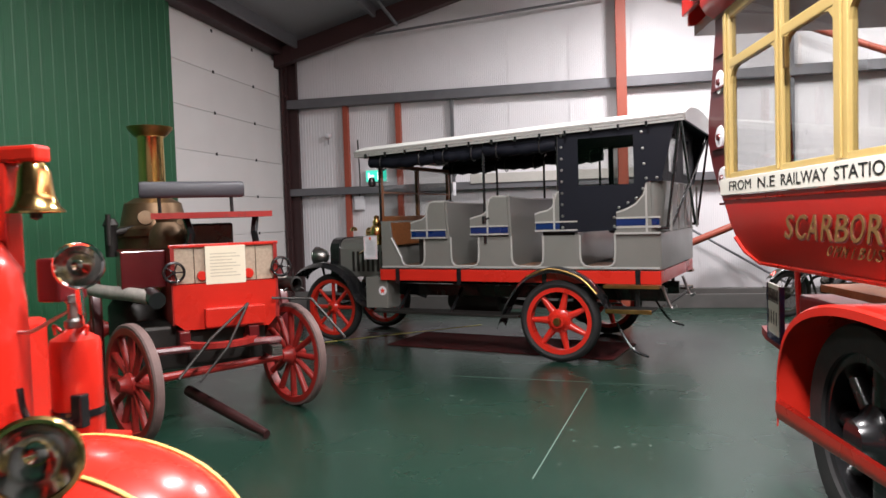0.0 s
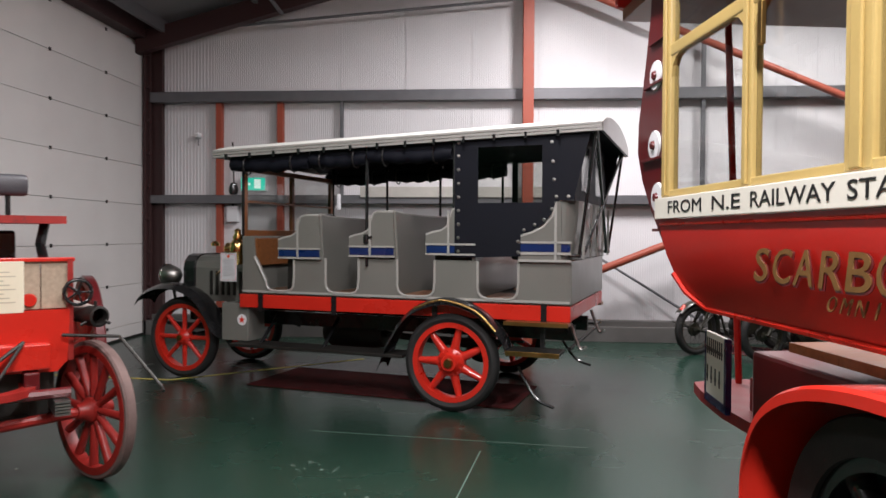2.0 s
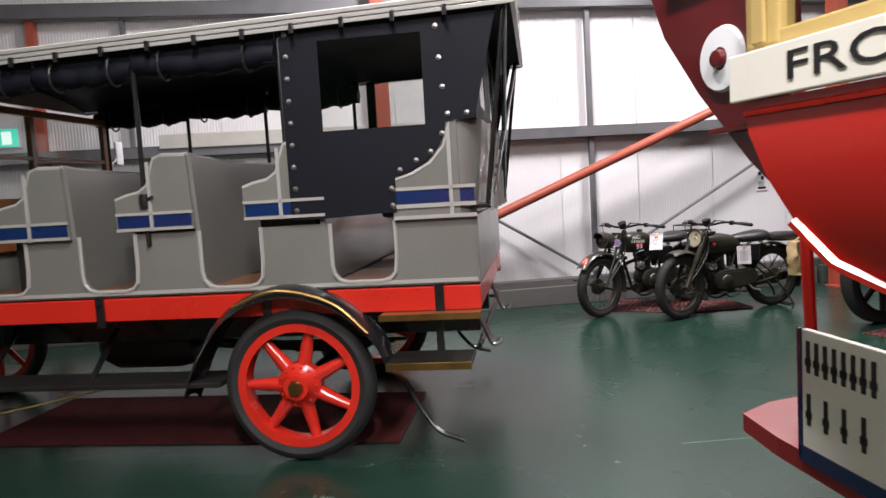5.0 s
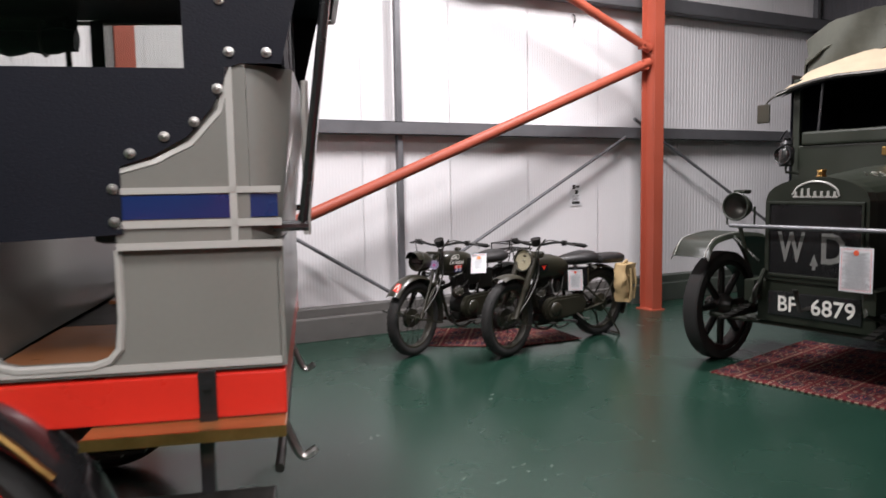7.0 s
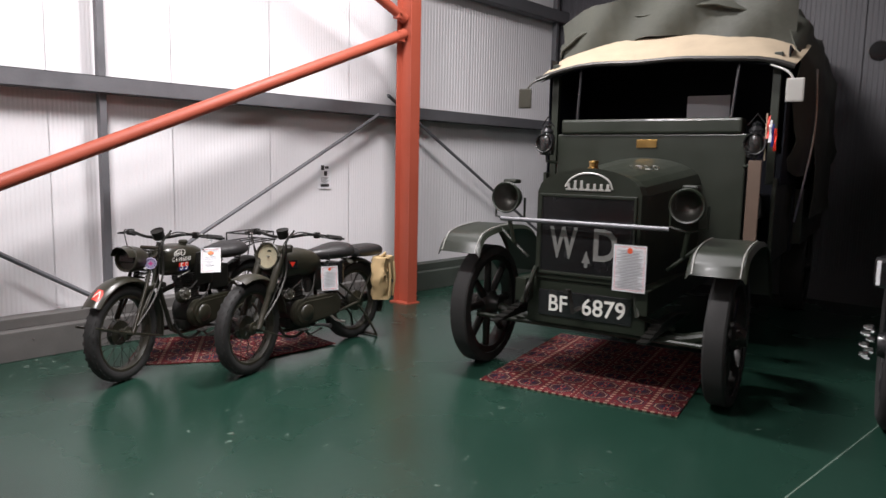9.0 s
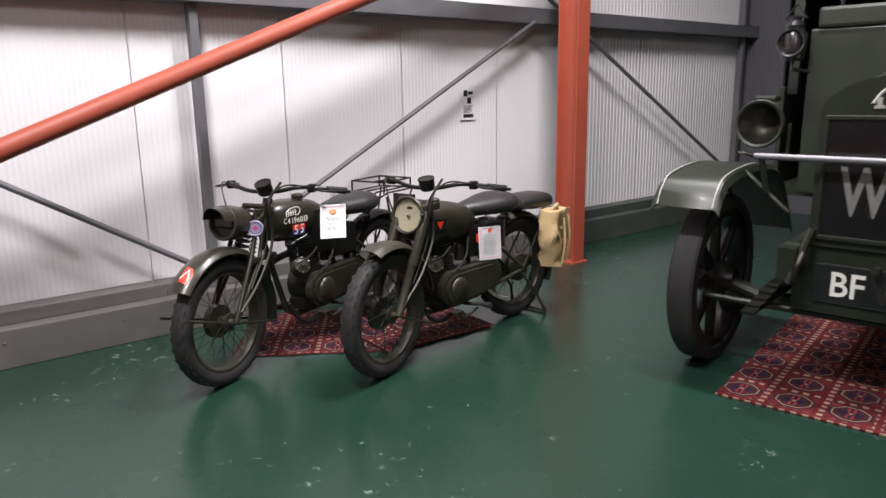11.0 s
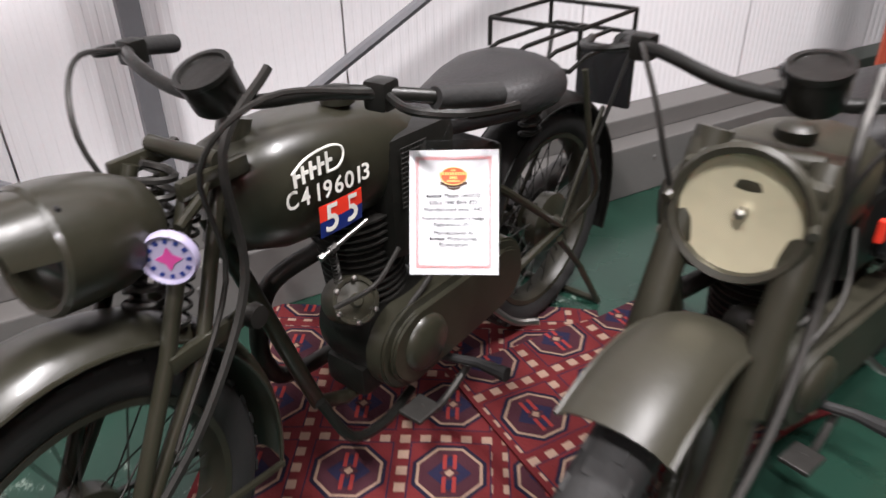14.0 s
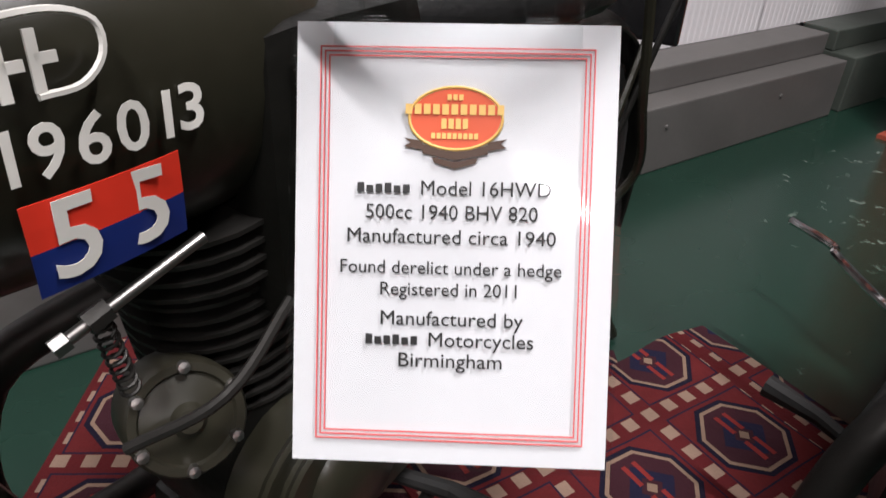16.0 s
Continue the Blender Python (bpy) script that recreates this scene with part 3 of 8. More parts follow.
for i in range(9):
    box(bm, X0 + 0.06, X0 + 0.10, 11.95, 12.00, 0.25 + i * 0.5, 0.29 + i * 0.5)
structure("door_frame", bm, DARK_STEEL, "dark maroon steel jamb with door track")
bm = B()
box(bm, X0 - 0.05, X0 + 0.02, 12.07, 12.16, 0, 4.7, 0.004)
box(bm, X0 + 0.02, X0 + 0.24, 12.09, 12.12, 0, 4.7, 0.003)
box(bm, X0 + 0.24, X0 + 0.26, 12.07, 12.15, 0, 4.7, 0.003)
structure("column_west", bm, DARK_STEEL, "dark maroon steel corner column")
structure("lintel", box(B(), X0 - 0.1, X0 + 0.16, 7.0, 12.15, 4.45, 4.68, 0.005), DARK_STEEL, "dark steel eaves beam")

# green profiled partition beside the door
partition = structure("partition_west", box(B(), X0 - 0.02, X0 + 0.02, Y0, 8.66, 0.0, EAVE), GREEN_SHEET, "dark green profiled steel sheet wall")
rib = None
for i in range(60):
    m = pose(X0 + 0.02, 8.58 - i * 0.165, 0.02)
    if rib is None:
        rib = part("rib", prism(B(), [(0, -0.032), (0.007, -0.022), (0.007, 0.022), (0, 0.032)], Matrix.Identity(4), EAVE - 0.04), GREEN_SHEET, partition)
        rib.matrix_local = m
    else:
        again(rib, m)

# rails, posts, bracing of the gable wall
def rail(name, z, x0, x1, h=0.16, y=None):
    y = y or Y1 - 0.01
    bm = B()
    box(bm, x0, x1, y - 0.17, y - 0.165, z - h / 2, z + h / 2)
    box(bm, x0, x1, y - 0.17, y, z + h / 2 - 0.006, z + h / 2)
    box(bm, x0, x1, y - 0.17, y - 0.02, z - h / 2, z - h / 2 + 0.006)
    return structure(name, bm, RAIL_GREY, "galvanised steel sheeting rail along the white wall")


rail("rail_upper", 3.62, X0 + 0.1, X1)
rail("rail_lower", 2.07, X0 + 0.1, X1, 0.13)


def h_column(name, x, y, z1, w=0.19, d=0.26):
    bm = B()
    box(bm, x - w / 2, x + w / 2, y - 0.012, y, 0, z1, 0.002)
    box(bm, x - w / 2, x + w / 2, y + d - 0.012, y + d, 0, z1, 0.002)
    box(bm, x - 0.006, x + 0.006, y, y + d - 0.012, 0, z1)
    box(bm, x - w / 2 - 0.03, x + w / 2 + 0.03, y - 0.03, y + d + 0.03, 0, 0.015)
    return structure(name, bm, STEEL_RED, "red oxide painted steel column before the white wall")


h_column("column_gable_1", 1.17, 11.6, roof_z(1.17) - 0.1, 0.15)
h_column("column_gable_2", 6.637, 11.48, roof_z(6.64) - 0.1, 0.14, 0.20)
bm = B()
rod(bm, (6.60, 11.60, 2.83), (1.17, 11.66, 0.65), 0.055, 16)
bm = structure("brace_lower", bm, STEEL_RED, "red tubular steel diagonal brace", True)
bm = B()
rod(bm, (6.60, 11.60, 2.98), (1.17, 11.66, 5.30), 0.05, 16)
structure("brace_upper", bm, STEEL_RED, "red tubular steel diagonal brace", True)
bm = B()
for s in (2.79, 3.02):
    box(bm, 6.47, 6.57, 11.56, 11.64, s - 0.05, s + 0.05, 0.004)
    rod(bm, (6.50, 11.54, s), (6.50, 11.66, s), 0.012, 8)
structure("brace_plate", bm, STEEL_RED, "red gusset plates with bolts")
bm = B()
for a, b in (((6.62, 2.02), (3.62, 0.36)), ((3.62, 0.36), (1.25, 1.83)), ((6.75, 2.24), (10.25, 0.28))):
    rod(bm, (a[0], Y1 - 0.18, a[1]), (b[0], Y1 - 0.18, b[1]), 0.019, 8)
structure("tie_rods", bm, RAIL_GREY, "slim grey steel tie rods across the wall")
bm = B()
for x, z0, z1, w in ((3.712, 0.2, 5.9, 0.055), (-1.6, 2.1, 3.55, 0.05), (10.13, 0.2, 4.6, 0.06)):
    box(bm, x - w / 2, x + w / 2, Y1 - 0.13, Y1 - 0.06, z0, z1, 0.003)
structure("post_grey", bm, RAIL_GREY, "galvanised upright posts on the wall")
bm = B()
for x, z0, z1 in ((-2.55, 0.2, 3.55), (-3.5, 0.2, 3.55)):
    box(bm, x - 0.045, x + 0.045, Y1 - 0.12, Y1 - 0.02, z0, z1, 0.003)
structure("post_red", bm, STEEL_RED, "red painted steel upright posts")
for n, x0, x1, mt in (("baseboard_1", X0, 6.60, PLINTH), ("baseboard_2", 6.67, X1, PLINTH_DARK)):
    bm = B()
    box(bm, x0, x1, 11.93, Y1, 0.0, 0.22, 0.006)
    box(bm, x0, x1, 12.03, Y1, 0.22, 0.30, 0.006)
    for i in range(int((x1 - x0) / 0.62)):
        lathe(bm, [(0, 0.006), (0.006, 0.005), (0.007, 0)], pose(x0 + 0.3 + i * 0.62, 11.93, 0.15, 90, 0, 0), 8)
    structure(n, bm, mt, "painted steel plinth along the foot of the wall")
bm = B()
rod(bm, (-3.9, Y1 - 0.22, 4.62), (0.95, Y1 - 0.22, 4.98), 0.022, 8)
structure("conduit", bm, RAIL_GREY, "grey conduit pipe sloping along the gable wall")

# roof: lining, purlins, red rafters
for s, n in ((-1, "ceiling_west"), (1, "ceiling_east")):
    xe = X0 - 0.3 if s < 0 else X1 + 0.3
    ze = EAVE - 0.08
    bm = B()
    prism(bm, [(xe, ze), (RIDGE_X, RIDGE), (RIDGE_X, RIDGE + 0.12), (xe, ze + 0.12)], Matrix.Translation((0, Y0 - 0.3, 0)) @ SIDE, Y1 - Y0 + 0.6)
    structure(n, bm, ROOF_SHEET, "grey lined pitched roof of a steel shed")
bm = B()
for k in range(1, 6):
    for s in (-1, 1):
        x = RIDGE_X + s * (RIDGE_X - X0) * k / 5.3
        z = roof_z(x) - 0.06
        box(bm, x - 0.03, x + 0.03, Y0, Y1, z - 0.18, z, 0.004)
structure("purlins", bm, RAIL_GREY, "grey steel roof purlins")
for n, y in (("rafter_1", 11.75), ("rafter_2", 6.2), ("rafter_3", 0.6)):
    bm = B()
    for s in (-1, 1):
        xe = X0 if s < 0 else X1
        prism(bm, [(xe, EAVE - 0.42), (RIDGE_X, RIDGE - 0.52), (RIDGE_X, RIDGE - 0.22), (xe, EAVE - 0.12)], Matrix.Translation((0, y, 0)) @ SIDE, 0.16 if n != "rafter_2" else 0.14)
    structure(n, bm, DARK_STEEL if n == "rafter_1" else STEEL_RED, "dark red steel portal rafter")
bm = B()
for a, b in (((-2.4, 11.7, 4.75), (-2.75, 11.0, 5.25)), ((0.05, 11.0, 6.0), (-0.6, 10.4, 4.95)), ((-0.7, 10.2, 5.3), (0.5, 11.2, 5.0))):
    rod(bm, a, b, 0.028, 8)
structure("roof_ties", bm, RAIL_GREY, "grey steel fly braces under the roof")


# strip lights under the roof, out of the walker's sight
def batten(x, y, z, power, rz=0.0, ln=1.5):
    e = thing("batten_light", pose(x, y, z, 0, 0, rz), "long white fluorescent batten light hung from the roof", "ceiling light", "batten lights")
    part("casing", box(B(), -0.06, 0.06, -ln / 2, ln / 2, 0.0, 0.07, 0.006), WALL_WHITE, e)
    part("diffuser", box(B(), -0.05, 0.05, -ln / 2 + 0.03, ln / 2 - 0.03, -0.03, -0.002, 0.008), TUBE_GLOW, e, "glowing diffuser")
    for s in (-1, 1):
        part("hanger", rod(B(), (0, s * ln * 0.4, 0.07), (0, s * ln * 0.4, roof_z(x) - z), 0.006, 6), STEEL, e)
    d = bpy.data.lights.new("batten", "AREA")
    d.shape, d.size, d.size_y, d.energy, d.color = "RECTANGLE", 0.12, ln, power, (1.0, 0.955, 0.975)
    o = new("batten_lamp", d)
    o.parent = e
    o.matrix_local = pose(0, 0, -0.045)
    return e


TUBE_GLOW = mat("glowing diffuser", (0.9, 0.9, 0.88), 0.5, emit=(1.0, 0.97, 0.94, 6.0))
for x, y, z, p in LAMPS:
    batten(x, y, z, p)

# fire exit sign, box and posters on the wall
e = thing("exit_sign", pose(-2.98, Y1 - 0.07, 2.30), "lit green and white running exit sign on the wall", "exit sign")
part("case", box(B(), -0.2, 0.2, 0.0, 0.06, -0.1, 0.12, 0.008), PAPER, e)
part("face", box(B(), -0.185, 0.185, -0.006, 0.0, -0.085, 0.105), mat("exit green glow", (0.02, 0.35, 0.25), 0.5, emit=(0.05, 0.75, 0.55, 1.2)), e, "glowing green face")
bm = B()
box(bm, 0.02, 0.12, -0.009, -0.006, -0.06, 0.08)
box(bm, -0.13, -0.04, -0.009, -0.006, -0.01, 0.03)
box(bm, -0.15, -0.12, -0.009, -0.006, -0.05, 0.07)
part("pictogram", bm, mat("exit white glow", (0.8, 0.9, 0.86), 0.5, emit=(0.75, 1.0, 0.9, 1.2)), e, "white door and arrow")
e = thing("wall_switch_box", pose(-3.3, Y1 - 0.02, 1.85), "small white electrical switch box on the wall", "switch box")
part("case", box(B(), -0.09, 0.09, -0.08, 0, -0.12, 0.12, 0.01), PAPER, e)
part("cable", tube(B(), smooth_line([(0.0, -0.05, 0.12), (0.02, -0.05, 0.4), (0.0, -0.05, 1.1)]), 0.012), STEEL_DARK, e)
e = thing("alarm_sounder", pose(-3.85, Y1 - 0.02, 3.05), "small white round alarm sounder on the wall", "alarm")
part("base", lathe(B(), [(0, 0.09), (0.03, 0.085), (0.045, 0.05), (0.05, 0)], pose(0, 0, 0, 90, 0, 0), 20), PAPER, e, "", True)
part("bracket", rod(B(), (0, -0.03, -0.05), (0, -0.03, -0.15), 0.01, 8), RAIL_GREY, e)
e = thing("air_duct", pose(0.15, Y1 - 0.15, 2.13), "beige boxed panel fixed along the wall", "wall panel")
part("case", box(B(), -1.45, 1.45, -0.06, 0.0, -0.03, 0.13, 0.01), mat("beige panel", (0.48, 0.46, 0.42), 0.5), e)
e = thing("wall_notice", pose(6.01, Y1 - 0.01, 1.352), "printed notice with black picture taped to the white wall", "notice")
part("sheet", box(B(), -0.085, 0.085, -0.003, 0, -0.135, 0.135), PAPER, e)
bm = B()
box(bm, -0.05, -0.01, -0.005, -0.003, 0.06, 0.11)
box(bm, 0.0, 0.05, -0.005, -0.003, 0.075, 0.10)
box(bm, -0.055, 0.055, -0.005, -0.003, -0.115, -0.085)
box(bm, -0.01, 0.03, -0.005, -0.003, 0.0, 0.05)
part("picture", bm, INK, e)
bm = B()
for i in range(6):
    box(bm, -0.05, 0.05 - 0.012 * (i % 3), -0.005, -0.003, -0.02 - i * 0.011, -0.015 - i * 0.011)
part("text_lines", bm, GREY_INK, e)
e = thing("wall_hook", pose(5.965, Y1 - 0.02, 3.375), "small dark hook on the white wall", "hook")
part("hook_body", tube(B(), [(0, 0, 0.05), (0, -0.03, 0.03), (0, -0.04, -0.03), (0, -0.02, -0.05)], 0.008), STEEL_DARK, e)


# ---- charabanc coach ----
def coach():
    e = thing("charabanc", pose(0.60, 8.62, 0, 0, 0, 164), "grey open-sided vintage charabanc with white roof and red wheels", "coach")
    W = 0.95
    # chassis
    for s in (1, -1):
        y = s * (W - 0.03)
        part("chassis_rail", box(B(), -1.04, 2.20, y - 0.04, y + 0.04, 0.795, 0.925, 0.006), RED, e, "bright red chassis rail")
        bm = B()
        box(bm, -1.04, -0.50, s * (W - 0.02), s * (W + 0.11), 0.765, 0.792, 0.004)
        part("tread_board", bm, WOOD, e, "brass-edged wooden tread board")
        part("edge_strip", box(B(), -1.04, -0.50, s * (W + 0.112), s * (W + 0.118), 0.762, 0.795), BRASS_OLD, e, "brass edging")
        for x in (1.95, 1.15, 0.15, -0.82):
            bm = B()
            box(bm, x - 0.025, x + 0.025, s * (W + 0.013), s * (W + 0.028), 0.76, 0.94, 0.003)
            rod(bm, (x, s * (W + 0.02), 0.90), (x, s * (W + 0.045), 0.90), 0.012, 8)
            part("bracket", bm, BLACK_PAINT, e)
    part("chassis_rail", box(B(), -1.04, -0.98, -W + 0.07, W - 0.07, 0.80, 0.925, 0.006), RED, e, "bright red rear beam")
    part("floor_pan", box(B(), -1.0, 2.15, -0.88, 0.88, 0.86, 0.945), STEEL_DARK, e)
    for y in (0.38, -0.38):
        part("chassis_beam", box(B(), -0.98, 3.25, y - 0.04, y + 0.04, 0.60, 0.74, 0.006), BLACK_PAINT, e)
    part("running_board", box(B(), 0.42, 2.25, 0.78, 1.06, 0.455, 0.485, 0.006), STEEL_DARK, e)
    part("running_board", box(B(), 0.42, 2.25, -1.06, -0.78, 0.455, 0.485, 0.006), STEEL_DARK, e)
    for x in (1.3, 2.0, 0.6):
        part("board_stay", rod(B(), (x, 0.9, 0.47), (x, 0.6, 0.72), 0.018), BLACK_PAINT, e)
    bm = B()
    lathe(bm, [(0, -0.35), (0.14, -0.33), (0.17, -0.2), (0.17, 0.25), (0.12, 0.35), (0, 0.36)], pose(1.35, 0.1, 0.52, 0, 90, 0), 20)
    rod(bm, (0.0, 0.1, 0.45), (1.1, 0.1, 0.52), 0.035)
    lathe(bm, [(0, -0.14), (0.12, -0.1), (0.17, 0), (0.12, 0.1), (0, 0.14)], pose(0, 0.05, 0.45, 90, 0, 0), 20)
    part("gearbox", bm, STEEL_DARK, e, "oily gearbox and shaft", True)
    # axles and springs
    for x, w in ((0.0, 0.86), (3.17, 0.55)):
        part("axle", rod(B(), (x, -w, 0.435), (x, w, 0.435), 0.04), BLACK_PAINT, e)
        for y in (0.42, -0.42):
            bm = B()
            for k in range(5):
                ln = 0.52 - k * 0.08
                box(bm, x - ln, x + ln, y - 0.03, y + 0.03, 0.56 - k * 0.013, 0.571 - k * 0.013)
            part("leaf_spring", bm, STEEL_DARK, e)
    # wheels
    for s in (1, -1):
        w = spoked_wheel(e, pose(0.0, s * 0.93, 0.435, -90 * s, 0, 0), 0.435, 0.14, 0.11, 7, RED, TYRE, 0.125, 0.044, 0.085, BRASS_OLD, 0.6, "red spoked wheel with black tyre", hub_len=0.10)
        bolt = part("hub_bolt", lathe(B(), [(0, 0.012), (0.007, 0.010), (0.008, 0.0)], None, 6), RED, w)
        bolt.matrix_local = pose(0.104, 0, 0.045)
        for i in range(1, 14):
            a = 2 * math.pi * i / 14
            again(bolt, pose(0.104 * math.cos(a), 0.104 * math.sin(a), 0.045))
        spoked_wheel(e, pose(3.17, s * 0.60, 0.435, -90 * s, 0, 0), 0.435, 0.12, 0.09, 8, RED, TYRE, 0.085, 0.028, 0.075, BRASS_OLD, 0.8, "red spoked wheel with black tyre", hub_len=0.08)

    def fender(x, y0, y1, pts, mt=BLACK_PAINT):
        bm = B()
        line = smooth_line([(px, 0, pz) for px, pz in pts], 5)
        grid = []
        for p in line:
            row = []
            for i in range(7):
                u = i / 6
                row.append((x + p.x, y0 + (y1 - y0) * u, p.z + 0.035 * math.sin(math.pi * u) - (0.025 if i in (0, 6) else 0)))
            grid.append(row)
        sheet(bm, grid, 0.006)
        return part("fender", bm, mt, e, "glossy black mudguard", True)

    for s in (1, -1):
        fender(0.0, s * 0.84, s * 1.08, [(0.66, 0.36), (0.55, 0.62), (0.36, 0.86), (0.05, 0.97), (-0.25, 0.90), (-0.46, 0.72), (-0.54, 0.56)])
        fender(3.17, s * 0.50, s * 0.80, [(0.50, 0.80), (0.42, 0.90), (0.18, 0.985), (-0.12, 0.955), (-0.35, 0.80), (-0.52, 0.55), (-0.75, 0.47)])
        part("fender_stay", tube(B(), smooth_line([(0.05, s * 0.86, 0.97), (0.05, s * 0.92, 1.02), (-0.05, s * 0.95, 0.93)]), 0.012), BLACK_PAINT, e)
        # brass-coloured tube models the warm reflection along the plain black mudguard
        part("fender_lip", tube(B(), smooth_line([(0.30, s * 1.085, 0.905), (0.05, s * 1.085, 0.985), (-0.25, s * 1.085, 0.91), (-0.44, s * 1.085, 0.74)]), 0.011), BRASS_OLD, e, "brass strip standing in for a reflection on the mudguard")
    # lower body sides with rounded door wells
    doors = ((1.60, 2.02), (0.915, 1.235), (0.17, 0.505), (-0.585, -0.25))
    for s in (1, -1):
        out = [(-1.03, 0.935), (2.17, 0.935), (2.17, 1.49), (2.05, 1.49), (2.03, 1.30)]
        for i, (a, b) in enumerate(doors):
            slope = 0.13 if i == 0 else 0.0
            out += [(b, 1.29)] + [(b - slope, 1.08 - 0.02)] * (i == 0) + [(b - 0.07 - slope + 0.07 * math.cos(radians(t)), 1.045 + 0.07 * math.sin(radians(t))) for t in (-5, -30, -60, -90)] + [(a + 0.07 + 0.07 * math.cos(radians(t)), 1.045 + 0.07 * math.sin(radians(t))) for t in (-90, -120, -150, -175)] + [(a, 1.29)]
        out += [(-1.03, 1.29)]
        part("body_side", side_plate(B(), out, s * W - 0.025, s * W + 0.02 * 0), GREY_PAINT, e)
        for i, (a, b) in enumerate(doors):
            slope = 0.13 if i == 0 else 0.0
            pts = [(b + 0.012, 1.29), (b + 0.012 - slope, 1.06)] + [(b - 0.07 - slope + 0.08 * math.cos(radians(t)), 1.045 + 0.08 * math.sin(radians(t))) for t in (-25, -55, -90)] + [(a + 0.07 + 0.08 * math.cos(radians(t)), 1.045 + 0.08 * math.sin(radians(t))) for t in (-90, -125, -155)] + [(a - 0.012, 1.10), (a - 0.012, 1.29)]
            part("door_trim", tube(B(), [(px, s * (W + 0.004), pz) for px, pz in pts], 0.012, 6), GREY_TRIM, e, "pale grey door edging")
            bm = B()
            box(bm, a - 0.02, b + 0.02, s * 0.3, s * 0.90, 0.95, 0.965)
            part("foot_well", bm, WOOD, e)
        part("panel_bead", box(B(), -1.03, 2.17, s * W - 0.0, s * (W + 0.010), 0.945, 0.965), GREY_TRIM, e)
    part("body_rear", box(B(), -1.045, -1.02, -W, W, 0.935, 1.30, 0.006), GREY_PAINT, e)
    # seats, each row a little higher than the one before it
    for k in range(3):
        f = 1.75 - 0.757 * k
        up = 0.028 * k
        z0, zb0, zb1 = 1.275 + up, 1.298 + up, 1.362 + up
        for s in (1, -1):
            prof = [(f, z0), (f, 1.455 + up), (f - 0.06, 1.475 + up), (f - 0.14, 1.49 + up), (f - 0.20, 1.53 + up), (f - 0.225, 1.61 + up), (f - 0.25, 1.675 + up), (f - 0.30, 1.69 + up), (f - 0.44, 1.685 + up), (f - 0.46, z0)]
            y = s * (W + 0.012)
            part("seat_end", side_plate(B(), prof, y - 0.02, y + 0.012), GREY_PAINT, e)
            part("arm_trim", tube(B(), [(px, y, pz) for px, pz in prof[1:9]], 0.014, 6), GREY_TRIM, e)
            bm = B()
            for x0, x1 in ((f - 0.21, f - 0.01), (f - 0.45, f - 0.225)):
                box(bm, x0, x1, y + s * 0.013, y + s * 0.016, zb0, zb1)
            part("blue_band", bm, BLUE_BAND, e, "navy blue painted band")
            bm = B()
            for a, b, c, d in ((f - 0.46, f, zb1 + 0.004, zb1 + 0.020), (f - 0.46, f, zb0 - 0.02, zb0 - 0.004), (f - 0.223, f - 0.205, z0, 1.66 + up)):
                box(bm, a, b, y + s * 0.012, y + s * 0.022, c, d)
            part("band_trim", bm, GREY_TRIM, e, "pale grey beading")
        bm = B()
        grid = []
        for i in range(13):
            yy = -W + 2 * W * i / 12
            dip = 0.05 * math.sin(math.pi * i / 12) ** 0.6
            grid.append([(f - 0.46 + dip * 0.5, yy, 0.96), (f - 0.45 + dip * 0.6, yy, 1.3 + up), (f - 0.43 + dip * 0.7, yy, 1.685 + up - dip * 0.5)])
        sheet(bm, grid, 0.03)
        part("seat_back", bm, GREY_PAINT, e, "", True)
        part("back_trim", tube(B(), [(g[2][0], g[2][1], g[2][2] + 0.005) for g in grid], 0.016, 6), GREY_TRIM, e)
        part("cushion", box(B(), f - 0.40, f - 0.02, -W + 0.06, W - 0.06, 1.28 + up, 1.42 + up, 0.03), LEATHER, e, "black leather cushion", True)
        part("seat_base", box(B(), f - 0.38, f - 0.06, -W + 0.05, W - 0.05, 0.95, 1.275 + up), STEEL_DARK, e)
    # rear tub with round corners
    plan = [(-0.60, W + 0.01), (-0.93, W + 0.01)] + arc(-0.95, W - 0.10, 0.11, 90, 180, 6) + [(-1.075, 0.4)]
    plan = [(x, y) for x, y in plan]
    full = plan + [(x, -y) for x, y in plan[::-1]]
    bm = B()
    grid = [[(x + (0.02 if abs(x) > 0.7 else 0), y, 1.31), (x, y, 1.5), (x - (0.03 if abs(y) < 0.9 else 0.0), y, 1.80 if x < -0.75 else 1.52)] for x, y in full]
    sheet(bm, grid, 0.025)
    part("rear_tub", bm, GREY_PAINT, e, "grey rounded rear seat tub", True)
    for s in (1, -1):
        prof = [(-0.60, 1.31), (-0.60, 1.50), (-0.71, 1.53), (-0.81, 1.58), (-0.89, 1.67), (-0.92, 1.80), (-0.96, 1.80), (-0.96, 1.31)]
        part("seat_end", side_plate(B(), prof, s * (W + 0.01) - 0.012, s * (W + 0.01) + 0.012), GREY_PAINT, e)
        part("arm_trim", tube(B(), [(px, s * (W + 0.012), pz) for px, pz in prof[1:7]], 0.014, 6), GREY_TRIM, e)
        bm = B()
        box(bm, -0.905, -0.61, s * (W + 0.022), s * (W + 0.026), 1.375, 1.44)
        box(bm, -1.035, -0.925, s * (W + 0.014), s * (W + 0.02), 1.375, 1.44)
        part("blue_band", bm, BLUE_BAND, e, "navy blue painted band")
        bm = B()
